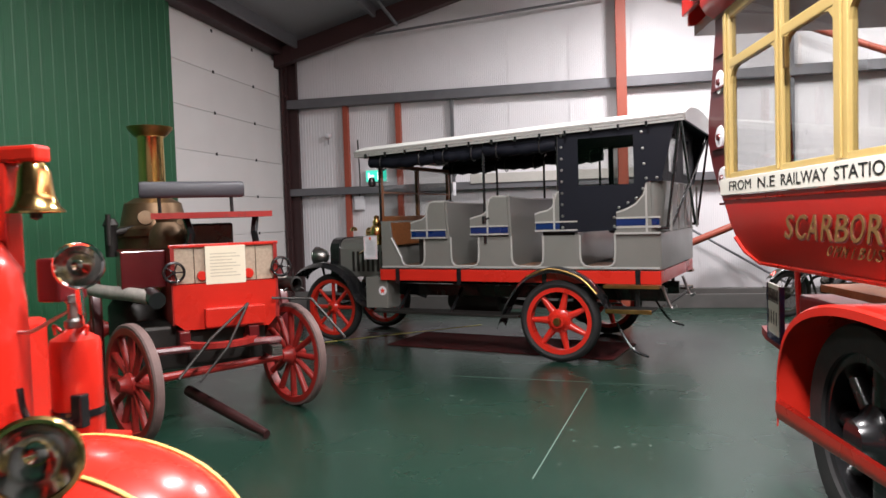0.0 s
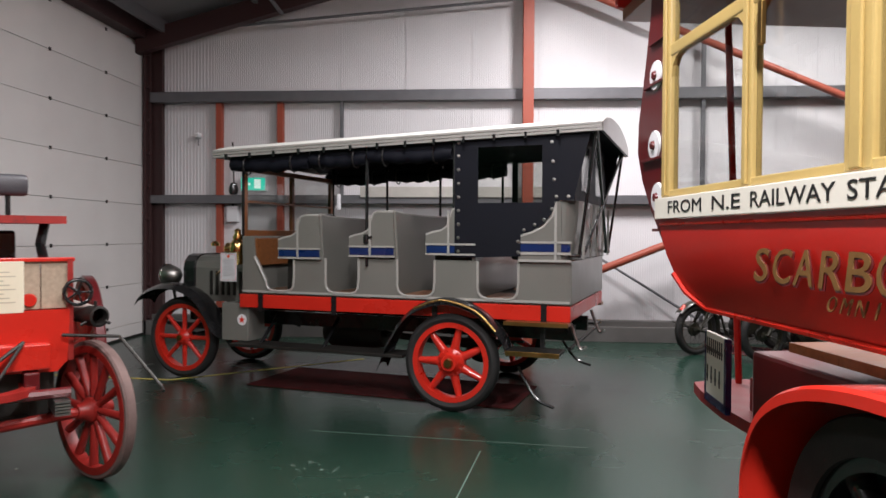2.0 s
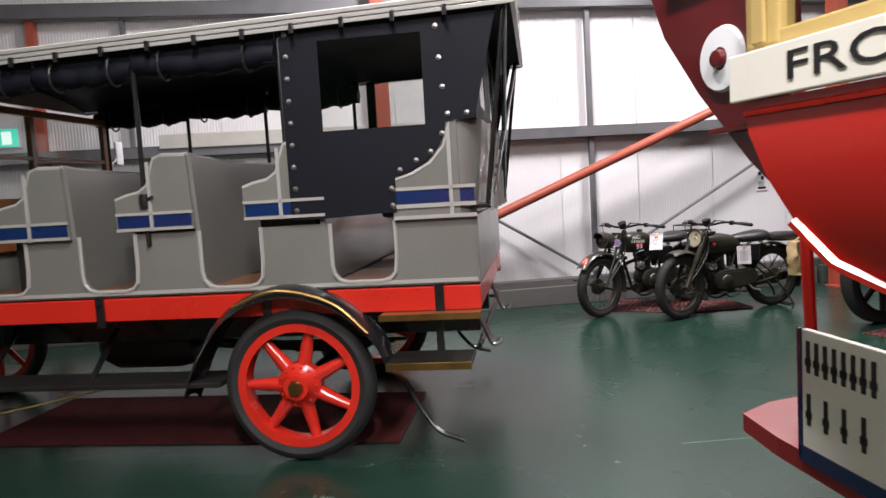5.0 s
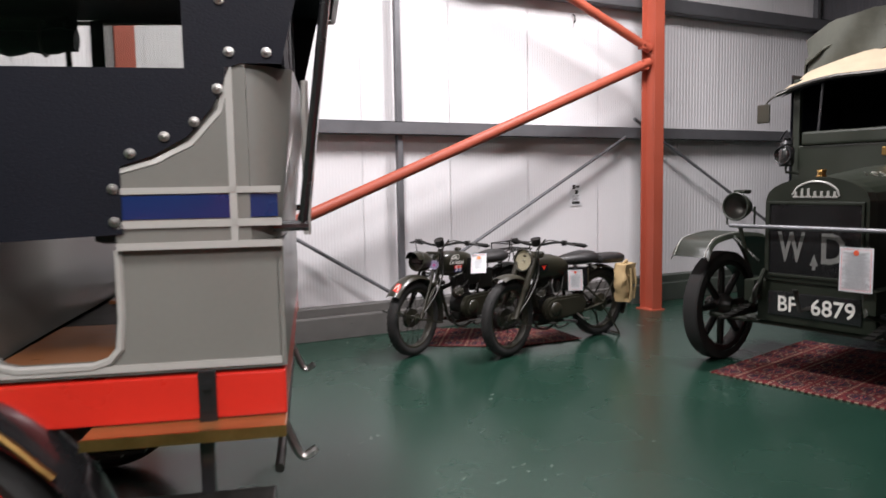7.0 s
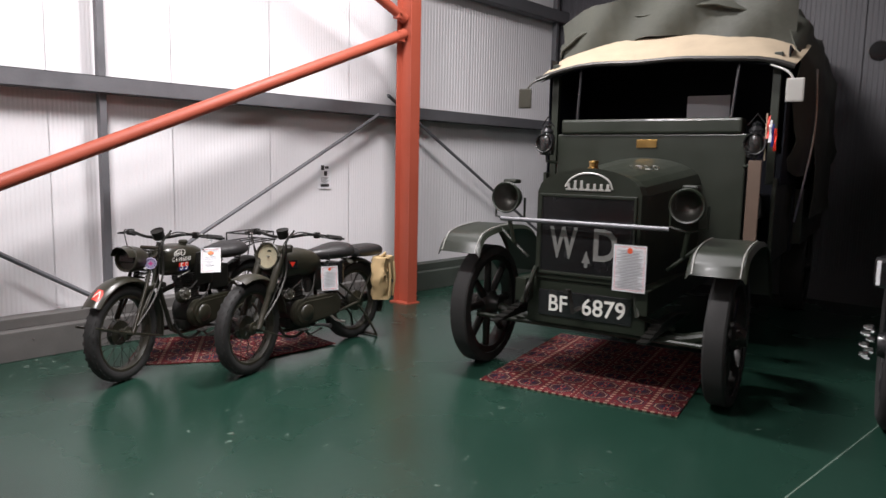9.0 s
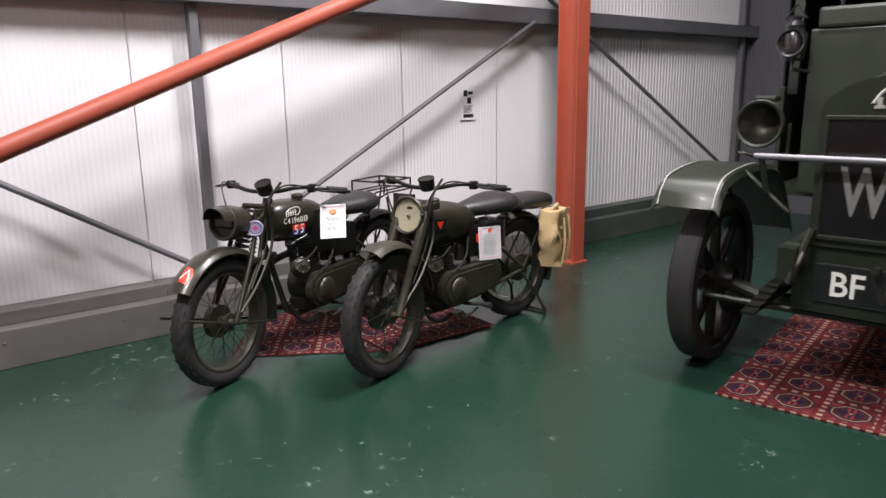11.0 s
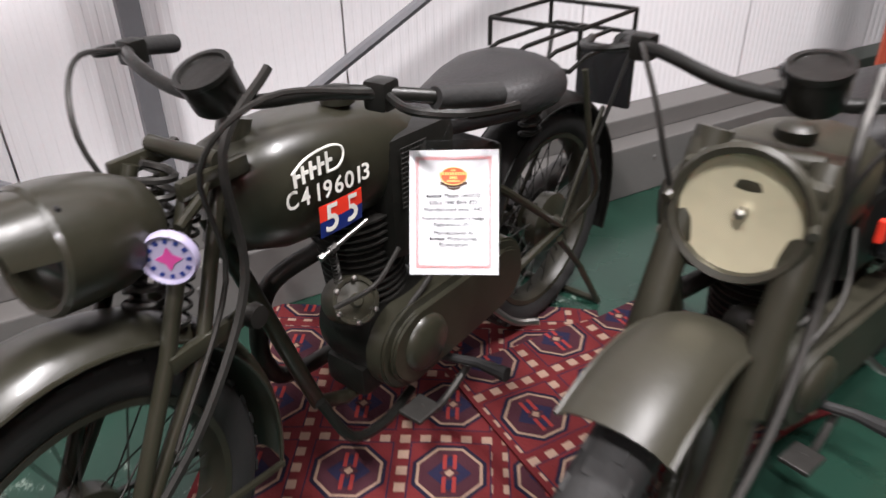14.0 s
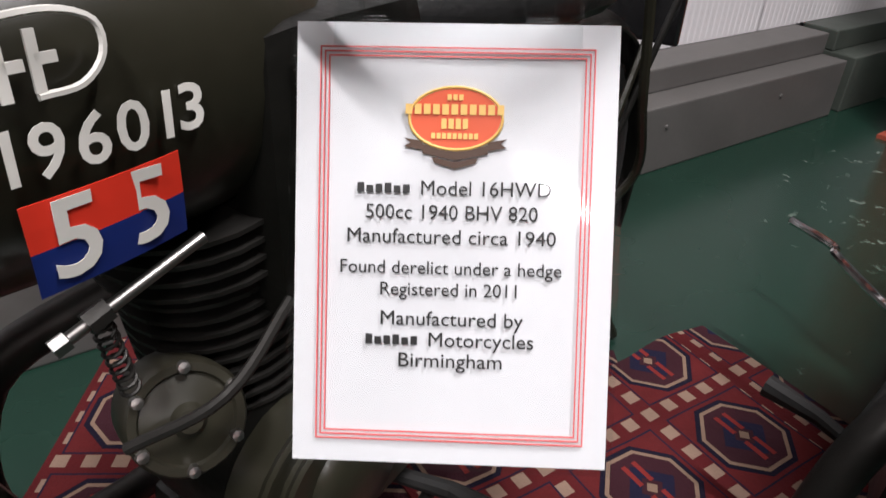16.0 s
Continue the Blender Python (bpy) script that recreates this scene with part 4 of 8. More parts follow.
        for a, b, c, d in ((-1.045, -0.60, 1.444, 1.462), (-1.045, -0.60, 1.350, 1.371), (-0.925, -0.905, 1.31, 1.79), (-1.045, -0.60, 1.29, 1.31)):
            box(bm, a, b, s * (W + 0.014), s * (W + 0.03), c, d)
        part("band_trim", bm, GREY_TRIM, e, "pale grey beading")
    for y in (-0.8, -0.4, 0.0, 0.4, 0.8):
        part("rear_bead", tube(B(), [(-1.115, y, 1.31), (-1.12, y, 1.78)], 0.012, 6), GREY_TRIM, e)
    part("cushion", box(B(), -0.85, -0.5, -0.85, 0.85, 1.30, 1.46, 0.03), LEATHER, e, "black leather cushion", True)
    # roof: cambered canvas with slatted fascia
    tilt = lambda x: 2.325 + (2.47 - x) * 0.027
    bm = B()
    grid = []
    for x in [2.47 - 3.76 * i / 12 for i in range(13)]:
        grid.append([(x, 1.02 * math.sin(radians(a)) / math.sin(radians(60)), tilt(x) + 0.13 * (math.cos(radians(a)) - 0.5) / 0.5) for a in range(-60, 61, 10)])
    sheet(bm, grid, 0.03)
    part("roof", bm, WHITE_ROOF, e, "white painted canvas roof", True)
    part("headliner", sheet(B(), [[(p[0], p[1] * 0.97, p[2] - 0.05) for p in r] for r in grid], 0.006), BLACK_CLOTH, e, "black lining", True)
    for s in (1, -1):
        for k in range(3):
            bm = B()
            d = 0.026 * k
            box(bm, 0, 3.76, -0.012 + 0.004 * k, 0.012 - 0.004 * k, -d - 0.022, -d, 0.003, Matrix.Translation((2.47, s * 1.02, tilt(2.47))) @ pose(0, 0, 0, 0, math.degrees(math.atan(0.027)), 0) @ pose(-3.76, 0, 0))
            part("fascia_slat", bm, GREY_TRIM, e, "pale roof edge slat")
    for x in (2.46, -1.285):
        bm = B()
        prism(bm, [(1.02 * math.sin(radians(a)) / math.sin(radians(60)), tilt(x) + 0.13 * (math.cos(radians(a)) - 0.5) / 0.5 - 0.005) for a in range(-60, 61, 10)] + [(1.0, tilt(x) - 0.07), (-1.0, tilt(x) - 0.07)], Matrix(((0, 0, 1, x - 0.012), (1, 0, 0, 0), (0, 1, 0, 0), (0, 0, 0, 1))), 0.024)
        part("roof_end", bm, GREY_TRIM, e, "pale curved roof end board")
    for i in range(13):
        x = 2.3 - i * 0.27
        bm = B()
        box(bm, x - 0.012, x + 0.012, 1.025, 1.045, tilt(x) - 0.10, tilt(x) - 0.045, 0.003)
        part("curtain_clip", bm, BLACK_PAINT, e)
    # posts
    for x, y, z0 in ((0.82, 0.955, 1.22), (0.82, -0.955, 1.22), (1.50, -0.955, 1.3), (0.07, -0.955, 1.35), (-0.02, 0.945, 1.35), (-0.98, 0.93, 1.75), (-0.98, -0.93, 1.75), (2.20, 0.90, 1.45), (2.20, -0.90, 1.45)):
        part("roof_post", rod(B(), (x, y, z0), (x, y, tilt(x) - 0.03), 0.015), BLACK_PAINT, e, "slim black iron post")
    bm = B()
    lathe(bm, [(0, -0.05), (0.03, -0.04), (0.034, 0), (0.03, 0.04), (0, 0.05)], pose(0.82, 0.96, 1.47), 12)
    rod(bm, (0.82, 0.96, 1.47), (0.76, 0.99, 1.49), 0.012)
    part("post_clamp", bm, BLACK_PAINT, e, "", True)
    # rolled curtains
    for s in (1, -1):
        rolls = ((2.30, 1.43), (1.41, 0.83), (0.81, 0.0)) if s > 0 else ((2.3, 1.5), (1.48, 0.8), (0.78, 0.02))
        for a, b in rolls:
            pts = [(a + (b - a) * i / 14, s * 0.93, tilt((a + b) / 2) - 0.155 - 0.02 * math.sin(math.pi * i / 14) + 0.006 * math.sin(i * 2.1)) for i in range(15)]
            part("rolled_curtain", tube(B(), pts, [0.060 + 0.006 * math.sin(i * 1.7) for i in range(15)], 12), BLACK_CLOTH, e, "rolled black canvas curtain", True)
            part("valance", box(B(), b, a, s * 0.95, s * 0.962, tilt((a + b) / 2) - 0.21, tilt((a + b) / 2) - 0.03, 0.002), BLACK_CLOTH, e)
            for u in (0.2, 0.8):
                x = a + (b - a) * u
                part("strap", tube(B(), [(x, s * 0.93 + 0.075 * math.cos(t), tilt(x) - 0.16 + 0.085 * math.sin(t)) for t in (2 * math.pi * i / 12 for i in range(12))], 0.008, 6, True), LEATHER, e)
    # lowered curtain with clear pane on each side, and the rear curtain
    for s in (1, -1):
        y0, y1 = s * 0.972, s * 0.980
        bm = B()
        px0, px1, pz0, pz1 = (-0.80, -0.245, 1.785, 2.26) if s > 0 else (-0.80, -0.10, 1.72, 2.325)
        for o in ([(-0.035, 1.32), (-0.035, 2.33), (px1, 2.34), (px1, 1.32)], [(px1, 1.32), (px1, pz0), (px0, pz0), (px0, 1.60), (-0.71, 1.55), (-0.62, 1.52), (-0.62, 1.335)], [(px1, pz1), (px1, 2.34), (px0, 2.36), (px0, pz1)], [(px0, 1.60), (px0, 2.36), (-1.20, 2.37), (-1.06, 1.80), (-0.95, 1.80), (-0.92, 1.79), (-0.87, 1.68)]):
            side_plate(bm, o, min(y0, y1), max(y0, y1))
        part("side_curtain", bm, BLACK_CLOTH, e, "black canvas side curtain")
        g = part("curtain_pane", box(B(), px0 - 0.01, px1 + 0.01, s * 0.975, s * 0.977, pz0 - 0.01, pz1 + 0.01), CELLULOID, e, "clear celluloid pane")
        g.visible_shadow = False
        stud = None
        for x, z in [(-0.07, 1.37 + 0.117 * i) for i in range(9)] + [(-0.60, 1.37), (-0.60, 1.46), (-0.65, 1.555), (-0.74, 1.60), (-0.82, 1.64), (-0.885, 1.73), (-0.92, 1.83), (-1.02, 1.83), (-0.90, 1.97), (-0.89, 2.12), (-0.88, 2.28)]:
            m = pose(x, s * 0.981, z, -90 * s, 0, 0)
            if stud is None:
                stud = part("stud", lathe(B(), [(0, 0.012), (0.006, 0.011), (0.008, 0.006), (0.014, 0.005), (0.015, 0)], None, 10), STEEL, e, "nickel curtain stud")
                stud.matrix_local = m
            else:
                again(stud, m)
    for y0, y1, z0, z1 in ((-0.96, -0.62, 1.80, 2.39), (-0.62, -0.22, 1.80, 1.90), (-0.62, -0.22, 2.30, 2.45), (-0.22, 0.22, 1.80, 2.47), (0.22, 0.62, 1.80, 1.90), (0.22, 0.62, 2.30, 2.45), (0.62, 0.96, 1.80, 2.39)):
        part("rear_curtain", box(B(), -1.068, -1.060, y0, y1, z0, z1), BLACK_CLOTH, e, "black canvas rear curtain")
    for y in (-0.42, 0.42):
        g = part("rear_pane", box(B(), -1.065, -1.063, y - 0.2, y + 0.2, 1.9, 2.3), CELLULOID, e, "clear celluloid pane")
        g.visible_shadow = False
    for s in (1, -1):
        part("rear_strut", tube(B(), [(-1.24, s * 0.96, 2.39), (-1.11, s * -0.72, 1.36), (-1.10, s * -0.80, 1.36)], 0.016, 8), BLACK_PAINT, e, "black iron cross strut")
        part("rear_strut", rod(B(), (-1.24, s * 0.97, 2.39), (-1.10, s * 0.93, 1.33), 0.014), BLACK_PAINT, e, "black iron strut")
        part("strut_foot", rod(B(), (-1.02, s * 0.93, 1.345), (-1.12, s * 0.93, 1.345), 0.016), BLACK_PAINT, e)
    # folding steps and rear irons
    for s in (1, -1):
        part("step", box(B(), -1.0, -0.56, s * 0.95, s * 1.22, 0.585, 0.61, 0.006), STEEL_DARK, e, "ribbed step plate with brass edge")
        part("step_edge", box(B(), -1.0, -0.56, s * 1.22, s * 1.235, 0.572, 0.612, 0.003), BRASS_OLD, e, "brass step edge")
        part("step_hanger", box(B(), -0.83, -0.79, s * 0.93, s * 0.97, 0.59, 0.80, 0.004), BLACK_PAINT, e)
        part("step_iron", tube(B(), smooth_line([(-0.6, s * 0.95, 0.44), (-0.68, s * 0.97, 0.30), (-0.78, s * 1.0, 0.18), (-0.92, s * 1.02, 0.13)]), 0.014), BLACK_PAINT, e)
        part("hook", tube(B(), smooth_line([(-0.98, s * 0.6, 0.78), (-1.03, s * 0.6, 0.64), (-1.07, s * 0.6, 0.56), (-1.12, s * 0.6, 0.58)]), 0.016), STEEL, e)
    part("rear_bar", rod(B(), (-1.0, -0.75, 0.58), (-1.0, 0.75, 0.58), 0.016), STEEL_DARK, e)
    # bonnet, radiator, cowl
    bm = B()
    prof = [(-0.42, 0.78), (-0.42, 1.14)] + [(-0.42 + 0.14 - 0.14 * math.cos(radians(a)), 1.14 + 0.14 * math.sin(radians(a))) for a in (30, 60, 90)] + [(0.42 - 0.14 + 0.14 * math.cos(radians(a)), 1.14 + 0.14 * math.sin(radians(a))) for a in (90, 60, 30)] + [(0.42, 1.14), (0.42, 0.78)]
    mx = Matrix(((0, 0, 1, 2.17), (1, 0, 0, 0), (0, 1, 0, 0), (0, 0, 0, 1)))
    prism(bm, prof, mx, 1.0)
    part("bonnet", bm, GREY_PAINT, e)
    lv = None
    for s in (1, -1):
        for i in range(9):
            m = pose(2.36 + i * 0.075, s * 0.422, 0.98)
            if lv is None:
                lv = part("louvre", box(B(), -0.016, 0.016, -0.012, 0.012, -0.13, 0.13, 0.006), STEEL_DARK, e)
                lv.matrix_local = m
            else:
                again(lv, m)
    bm = B()
    prism(bm, [(u * 1.08, 0.72 + (v - 0.78) * 1.1 + 0.02) for u, v in prof], Matrix(((0, 0, 1, 3.17), (1, 0, 0, 0), (0, 1, 0, 0), (0, 0, 0, 1))), 0.14)
    part("radiator", bm, BLACK_PAINT, e, "black radiator shell")
    part("radiator_cap", lathe(B(), [(0.05, 0), (0.05, 0.03), (0.03, 0.05), (0, 0.06)], pose(3.24, 0, 1.37), 16), BRASS, e, "brass cap", True)
    part("bulkhead", box(B(), 2.12, 2.18, -0.9, 0.9, 0.93, 1.49, 0.006), GREY_PAINT, e)
    part("dash_board", box(B(), 2.08, 2.115, -0.85, 0.85, 1.2, 1.47, 0.004), WOOD, e)
    # windscreen
    bm = B()
    for y0, y1, z0, z1 in ((-0.88, 0.88, 1.49, 1.55), (-0.88, 0.88, 2.13, 2.18), (-0.88, -0.83, 1.55, 2.13), (0.83, 0.88, 1.55, 2.13), (-0.025, 0.025, 1.55, 2.13), (-0.83, 0.83, 1.82, 1.845)):
        box(bm, 2.195, 2.235, y0, y1, z0, z1, 0.004)
    part("windscreen_frame", bm, WOOD, e, "varnished wooden windscreen frame")
    g = part("windscreen", box(B(), 2.213, 2.217, -0.83, 0.83, 1.55, 2.13), GLASS, e, "clear glass")
    g.visible_shadow = False
    part("windscreen_board", box(B(), 2.19, 2.24, -0.86, 0.86, 1.42, 1.49, 0.004), WOOD, e)
    part("pillar_lamp", lathe(B(), [(0, -0.06), (0.04, -0.05), (0.05, 0), (0.03, 0.06), (0, 0.07)], pose(2.30, 0.92, 1.95), 14), BLACK_PAINT, e, "", True)
    bm = B()
    tube(bm, smooth_line([(2.22, -0.9, 1.8), (2.25, -1.05, 1.85), (2.25, -1.1, 1.9)]), 0.008)
    box(bm, 2.24, 2.26, -1.17, -1.07, 1.82, 2.02, 0.008)
    part("mirror", bm, PAPER, e, "white-backed mirror")
    # steering wheel
    bm = B()
    m = pose(1.86, -0.42, 1.57, 0, -55, 0)
    tube(bm, [m @ Vector((0.2 * math.cos(t), 0.2 * math.sin(t), 0)) for t in (2 * math.pi * i / 24 for i in range(24))], 0.014, 8, True)
    for i in range(4):
        rod(bm, m @ Vector((0, 0, 0)), m @ Vector((0.2 * math.cos(i * math.pi / 2), 0.2 * math.sin(i * math.pi / 2), 0)), 0.009)
    rod(bm, m @ Vector((0, 0, 0)), (2.3, -0.42, 1.1), 0.018)
    part("steering_wheel", bm, BLACK_PAINT, e)
    # brass oil lamp, headlamps
    for s in (1, -1):
        bm = B()
        lathe(bm, [(0, -0.16), (0.05, -0.15), (0.06, -0.11), (0.075, -0.07), (0.085, 0.0), (0.075, 0.06), (0.045, 0.09), (0.05, 0.12), (0.03, 0.16), (0.035, 0.19), (0, 0.21)], pose(2.28, s * 0.88, 1.36), 20)
        lathe(bm, [(0.05, 0.04), (0.065, 0.09), (0.06, 0.1)], pose(2.30, s * 0.88, 1.36, 0, 90, 0), 20)
        rod(bm, (2.18, s * 0.88, 1.30), (2.28, s * 0.88, 1.28), 0.015)
        part("oil_lamp", bm, BRASS, e, "polished brass oil lamp", True)
        lamp(e, pose(3.50, s * 0.48, 1.05, 0, 90, 0), 0.12, 0.17, STEEL, CHROME)
        part("lamp_bracket", tube(B(), [(3.43, s * 0.48, 0.94), (3.40, s * 0.48, 0.80), (3.25, s * 0.40, 0.70)], 0.018), BLACK_PAINT, e)
    # side box with round badge
    part("tool_box", box(B(), 2.13, 2.44, 0.64, 0.92, 0.49, 0.86, 0.008), GREY_PAINT, e, "grey metal can box")
    bm = B()
    lathe(bm, [(0, 0.003), (0.055, 0.003), (0.055, 0)], pose(2.20, 0.921, 0.70, -90, 0, 0), 24)
    part("badge", bm, PAPER, e, "white round badge")
    bm = B()
    star = [(0.04 * (1 if i % 2 == 0 else 0.42) * math.sin(math.pi * i / 5), 0.04 * (1 if i % 2 == 0 else 0.42) * math.cos(math.pi * i / 5)) for i in range(10)]
    prism(bm, star, Matrix.Translation((2.20, 0.9245, 0.70)) @ SIDE, 0.002)
    part("badge_star", bm, SIGNAL_RED, e, "red star")
    part("horn", tube(B(), smooth_line([(2.3, 0.9, 1.2), (2.4, 0.93, 1.16), (2.6, 0.8, 1.1)]), [0.03, 0.028, 0.025, 0.022, 0.02, 0.018, 0.016, 0.015, 0.014, 0.013, 0.012, 0.011, 0.01][:13]), BRASS, e, "brass horn", True)
    low = {"wheel", "axle", "leaf_spring", "chassis_beam", "running_board", "board_stay", "gearbox", "fender", "fender_stay", "fender_lip", "step", "step_edge", "step_iron", "step_hanger", "hook", "rear_bar", "tool_box", "badge", "badge_star"}
    for o in e.children:
        if o.name.split(".")[0] not in low:
            o.location.z += 0.035
    return e


COACH = coach()
clip_card("information_card", COACH.matrix_world @ pose(2.30, 1.0, 1.36, 0, 0, 180), 0.19, 0.28, "white laminated notice hung on the grey charabanc", grey_lines(12, 0.22, 0.8), clip_up=0.06)
part_rug = thing("floor_rug", pose(0.15, 8.55, 0.0, 0, 0, 164), "long worn dark red rug under the grey charabanc", "rug")
part("weave", box(B(), -0.9, 1.9, -0.5, 0.5, 0.001, 0.012, 0.003), mat("dark red worn carpet", (0.085, 0.016, 0.016), 0.9, var=0.3, scale=5, bump=0.5, bump_scale=150, dirt=(0.03, 0.014, 0.013), dirt_at=0.55, spec=0.1), part_rug)


# ---- motorcycles ----
def wire_wheel(parent, m, drum_side, name="wheel"):
    """A wire-spoked wheel of 0.33 m radius, axle along its own z; tread blocks on the tyre."""
    bm = B()
    lathe(bm, [(0.243, -0.034), (0.256, -0.036), (0.258, -0.028), (0.248, -0.018), (0.244, 0), (0.248, 0.018), (0.258, 0.028), (0.256, 0.036), (0.243, 0.034), (0.236, 0.018), (0.233, 0), (0.236, -0.018)], seg=56, closed=True)
    w = part("wheel", bm, KHAKI_DULL, parent, "olive steel rim", True)
    w.matrix_local = m
    bm = B()
    prof = [(0.250, -0.026), (0.262, -0.038), (0.285, -0.045), (0.305, -0.043), (0.320, -0.032), (0.327, -0.015), (0.329, 0), (0.327, 0.015), (0.320, 0.032), (0.305, 0.043), (0.285, 0.045), (0.262, 0.038), (0.250, 0.026)]
    lathe(bm, prof, seg=72, closed=True)
    for i in range(72):
        a = 360 * i / 72
        for k, (zz, rr) in enumerate(((-0.030, 0.318), (-0.012, 0.3265), (0.012, 0.3265), (0.030, 0.318))):
            if (i + k) % 2:
                box(bm, rr - 0.004, rr + 0.0022, -0.011, 0.011, zz - 0.008, zz + 0.008, 0, pose(0, 0, 0, 0, 0, a))
    part("tyre", bm, TYRE, w, "black ribbed tyre", True)
    bm = B()
    lathe(bm, [(0, -0.075), (0.018, -0.075), (0.02, -0.05), (0.045, -0.045), (0.045, -0.035), (0.028, -0.03), (0.028, 0.01), (0.085, 0.015), (0.088, 0.05), (0.075, 0.058), (0.03, 0.062), (0.018, 0.085), (0, 0.085)] if drum_side > 0 else [(0, -0.085), (0.018, -0.085), (0.03, -0.062), (0.075, -0.058), (0.088, -0.05), (0.085, -0.015), (0.028, -0.01), (0.028, 0.03), (0.045, 0.035), (0.045, 0.045), (0.02, 0.05), (0.018, 0.075), (0, 0.075)], seg=32)
    part("hub", bm, KHAKI, w, "olive brake drum hub", True)
    bm = rod(B(), (0.045, 0, 0), (0.237, 0, 0), 0.0017, 5)
    s = part("spoke", bm, STEEL_DARK, w)
    k = 0
    for i in range(36):
        side = 1 if i % 2 else -1
        cross = 28 if i % 4 < 2 else -28
        a = 10.0 * i
        p = Vector((0.046 * math.cos(radians(a + cross * 1.6)), 0.046 * math.sin(radians(a + cross * 1.6)), side * 0.038))
        q = Vector((0.238 * math.cos(radians(a)), 0.238 * math.sin(radians(a)), side * 0.006))
        d = q - p
        mm = Matrix.Translation(p) @ d.to_track_quat("X", "Z").to_matrix().to_4x4() @ Matrix.Diagonal((d.length / 0.192, 1, 1, 1)) @ Matrix.Translation((-0.045, 0, 0))
        if i == 0:
            s.matrix_local = mm
        else:
            again(s, mm)
    return w


def mudguard(parent, m, a0, a1, r, half, mt, label, lip=0.035):
    """A mudguard over a wheel, in the wheel's x-z plane about its centre."""
    bm = B()
    grid = []
    for i in range(25):
        a = radians(a0 + (a1 - a0) * i / 24)
        row = []
        for j in range(9):
            u = -1 + j / 4
            rr = r - lip * (1 - math.sqrt(max(0, 1 - (u * 0.98) ** 2)))
            row.append((rr * math.cos(a), half * u, rr * math.sin(a)))
        grid.append(row)
    sheet(bm, grid, 0.003)
    o = part("mudguard", bm, mt, parent, label, True)
    o.matrix_local = m
    bm = B()
    for j in (0, 8):
        tube(bm, [g[j] for g in grid], 0.004, 6)
    part("rolled_edge", bm, mt, o, "", True)
    return o


def loft(bm, rings):
    vs = [[bm.verts.new(p) for p in r] for r in rings]
    k = len(rings[0])
    for a, b in zip(vs, vs[1:]):
        for j in range(k):
            bm.faces.new((a[j], a[(j + 1) % k], b[(j + 1) % k], b[j]))
    bm.faces.new(vs[0][::-1])
    bm.faces.new(vs[-1])
    return bm


def oval(x, zc, hw, hh, n=20, power=2.6, taper=0.0):
    """A rounded-square ring across the bike; taper narrows its foot."""
    out = []
    for j in range(n):
        a = 2 * math.pi * j / n
        c, s = math.cos(a), math.sin(a)
        y = hw * math.copysign(abs(c) ** (2 / power), c)
        z = hh * math.copysign(abs(s) ** (2 / power), s)
        y *= 1 - taper * (0.5 - 0.5 * z / hh)
        out.append((x, y, zc + z))
    return out


def coil(bm, a, b, r, turns, wire):
    a, b = Vector(a), Vector(b)
    q = (b - a).to_track_quat("Z", "Y").to_matrix()
    n = turns * 12
    tube(bm, [a + (b - a) * (i / n) + q @ Vector((r * math.cos(i * math.pi / 6), r * math.sin(i * math.pi / 6), 0)) for i in range(n + 1)], wire, 6)
    return bm


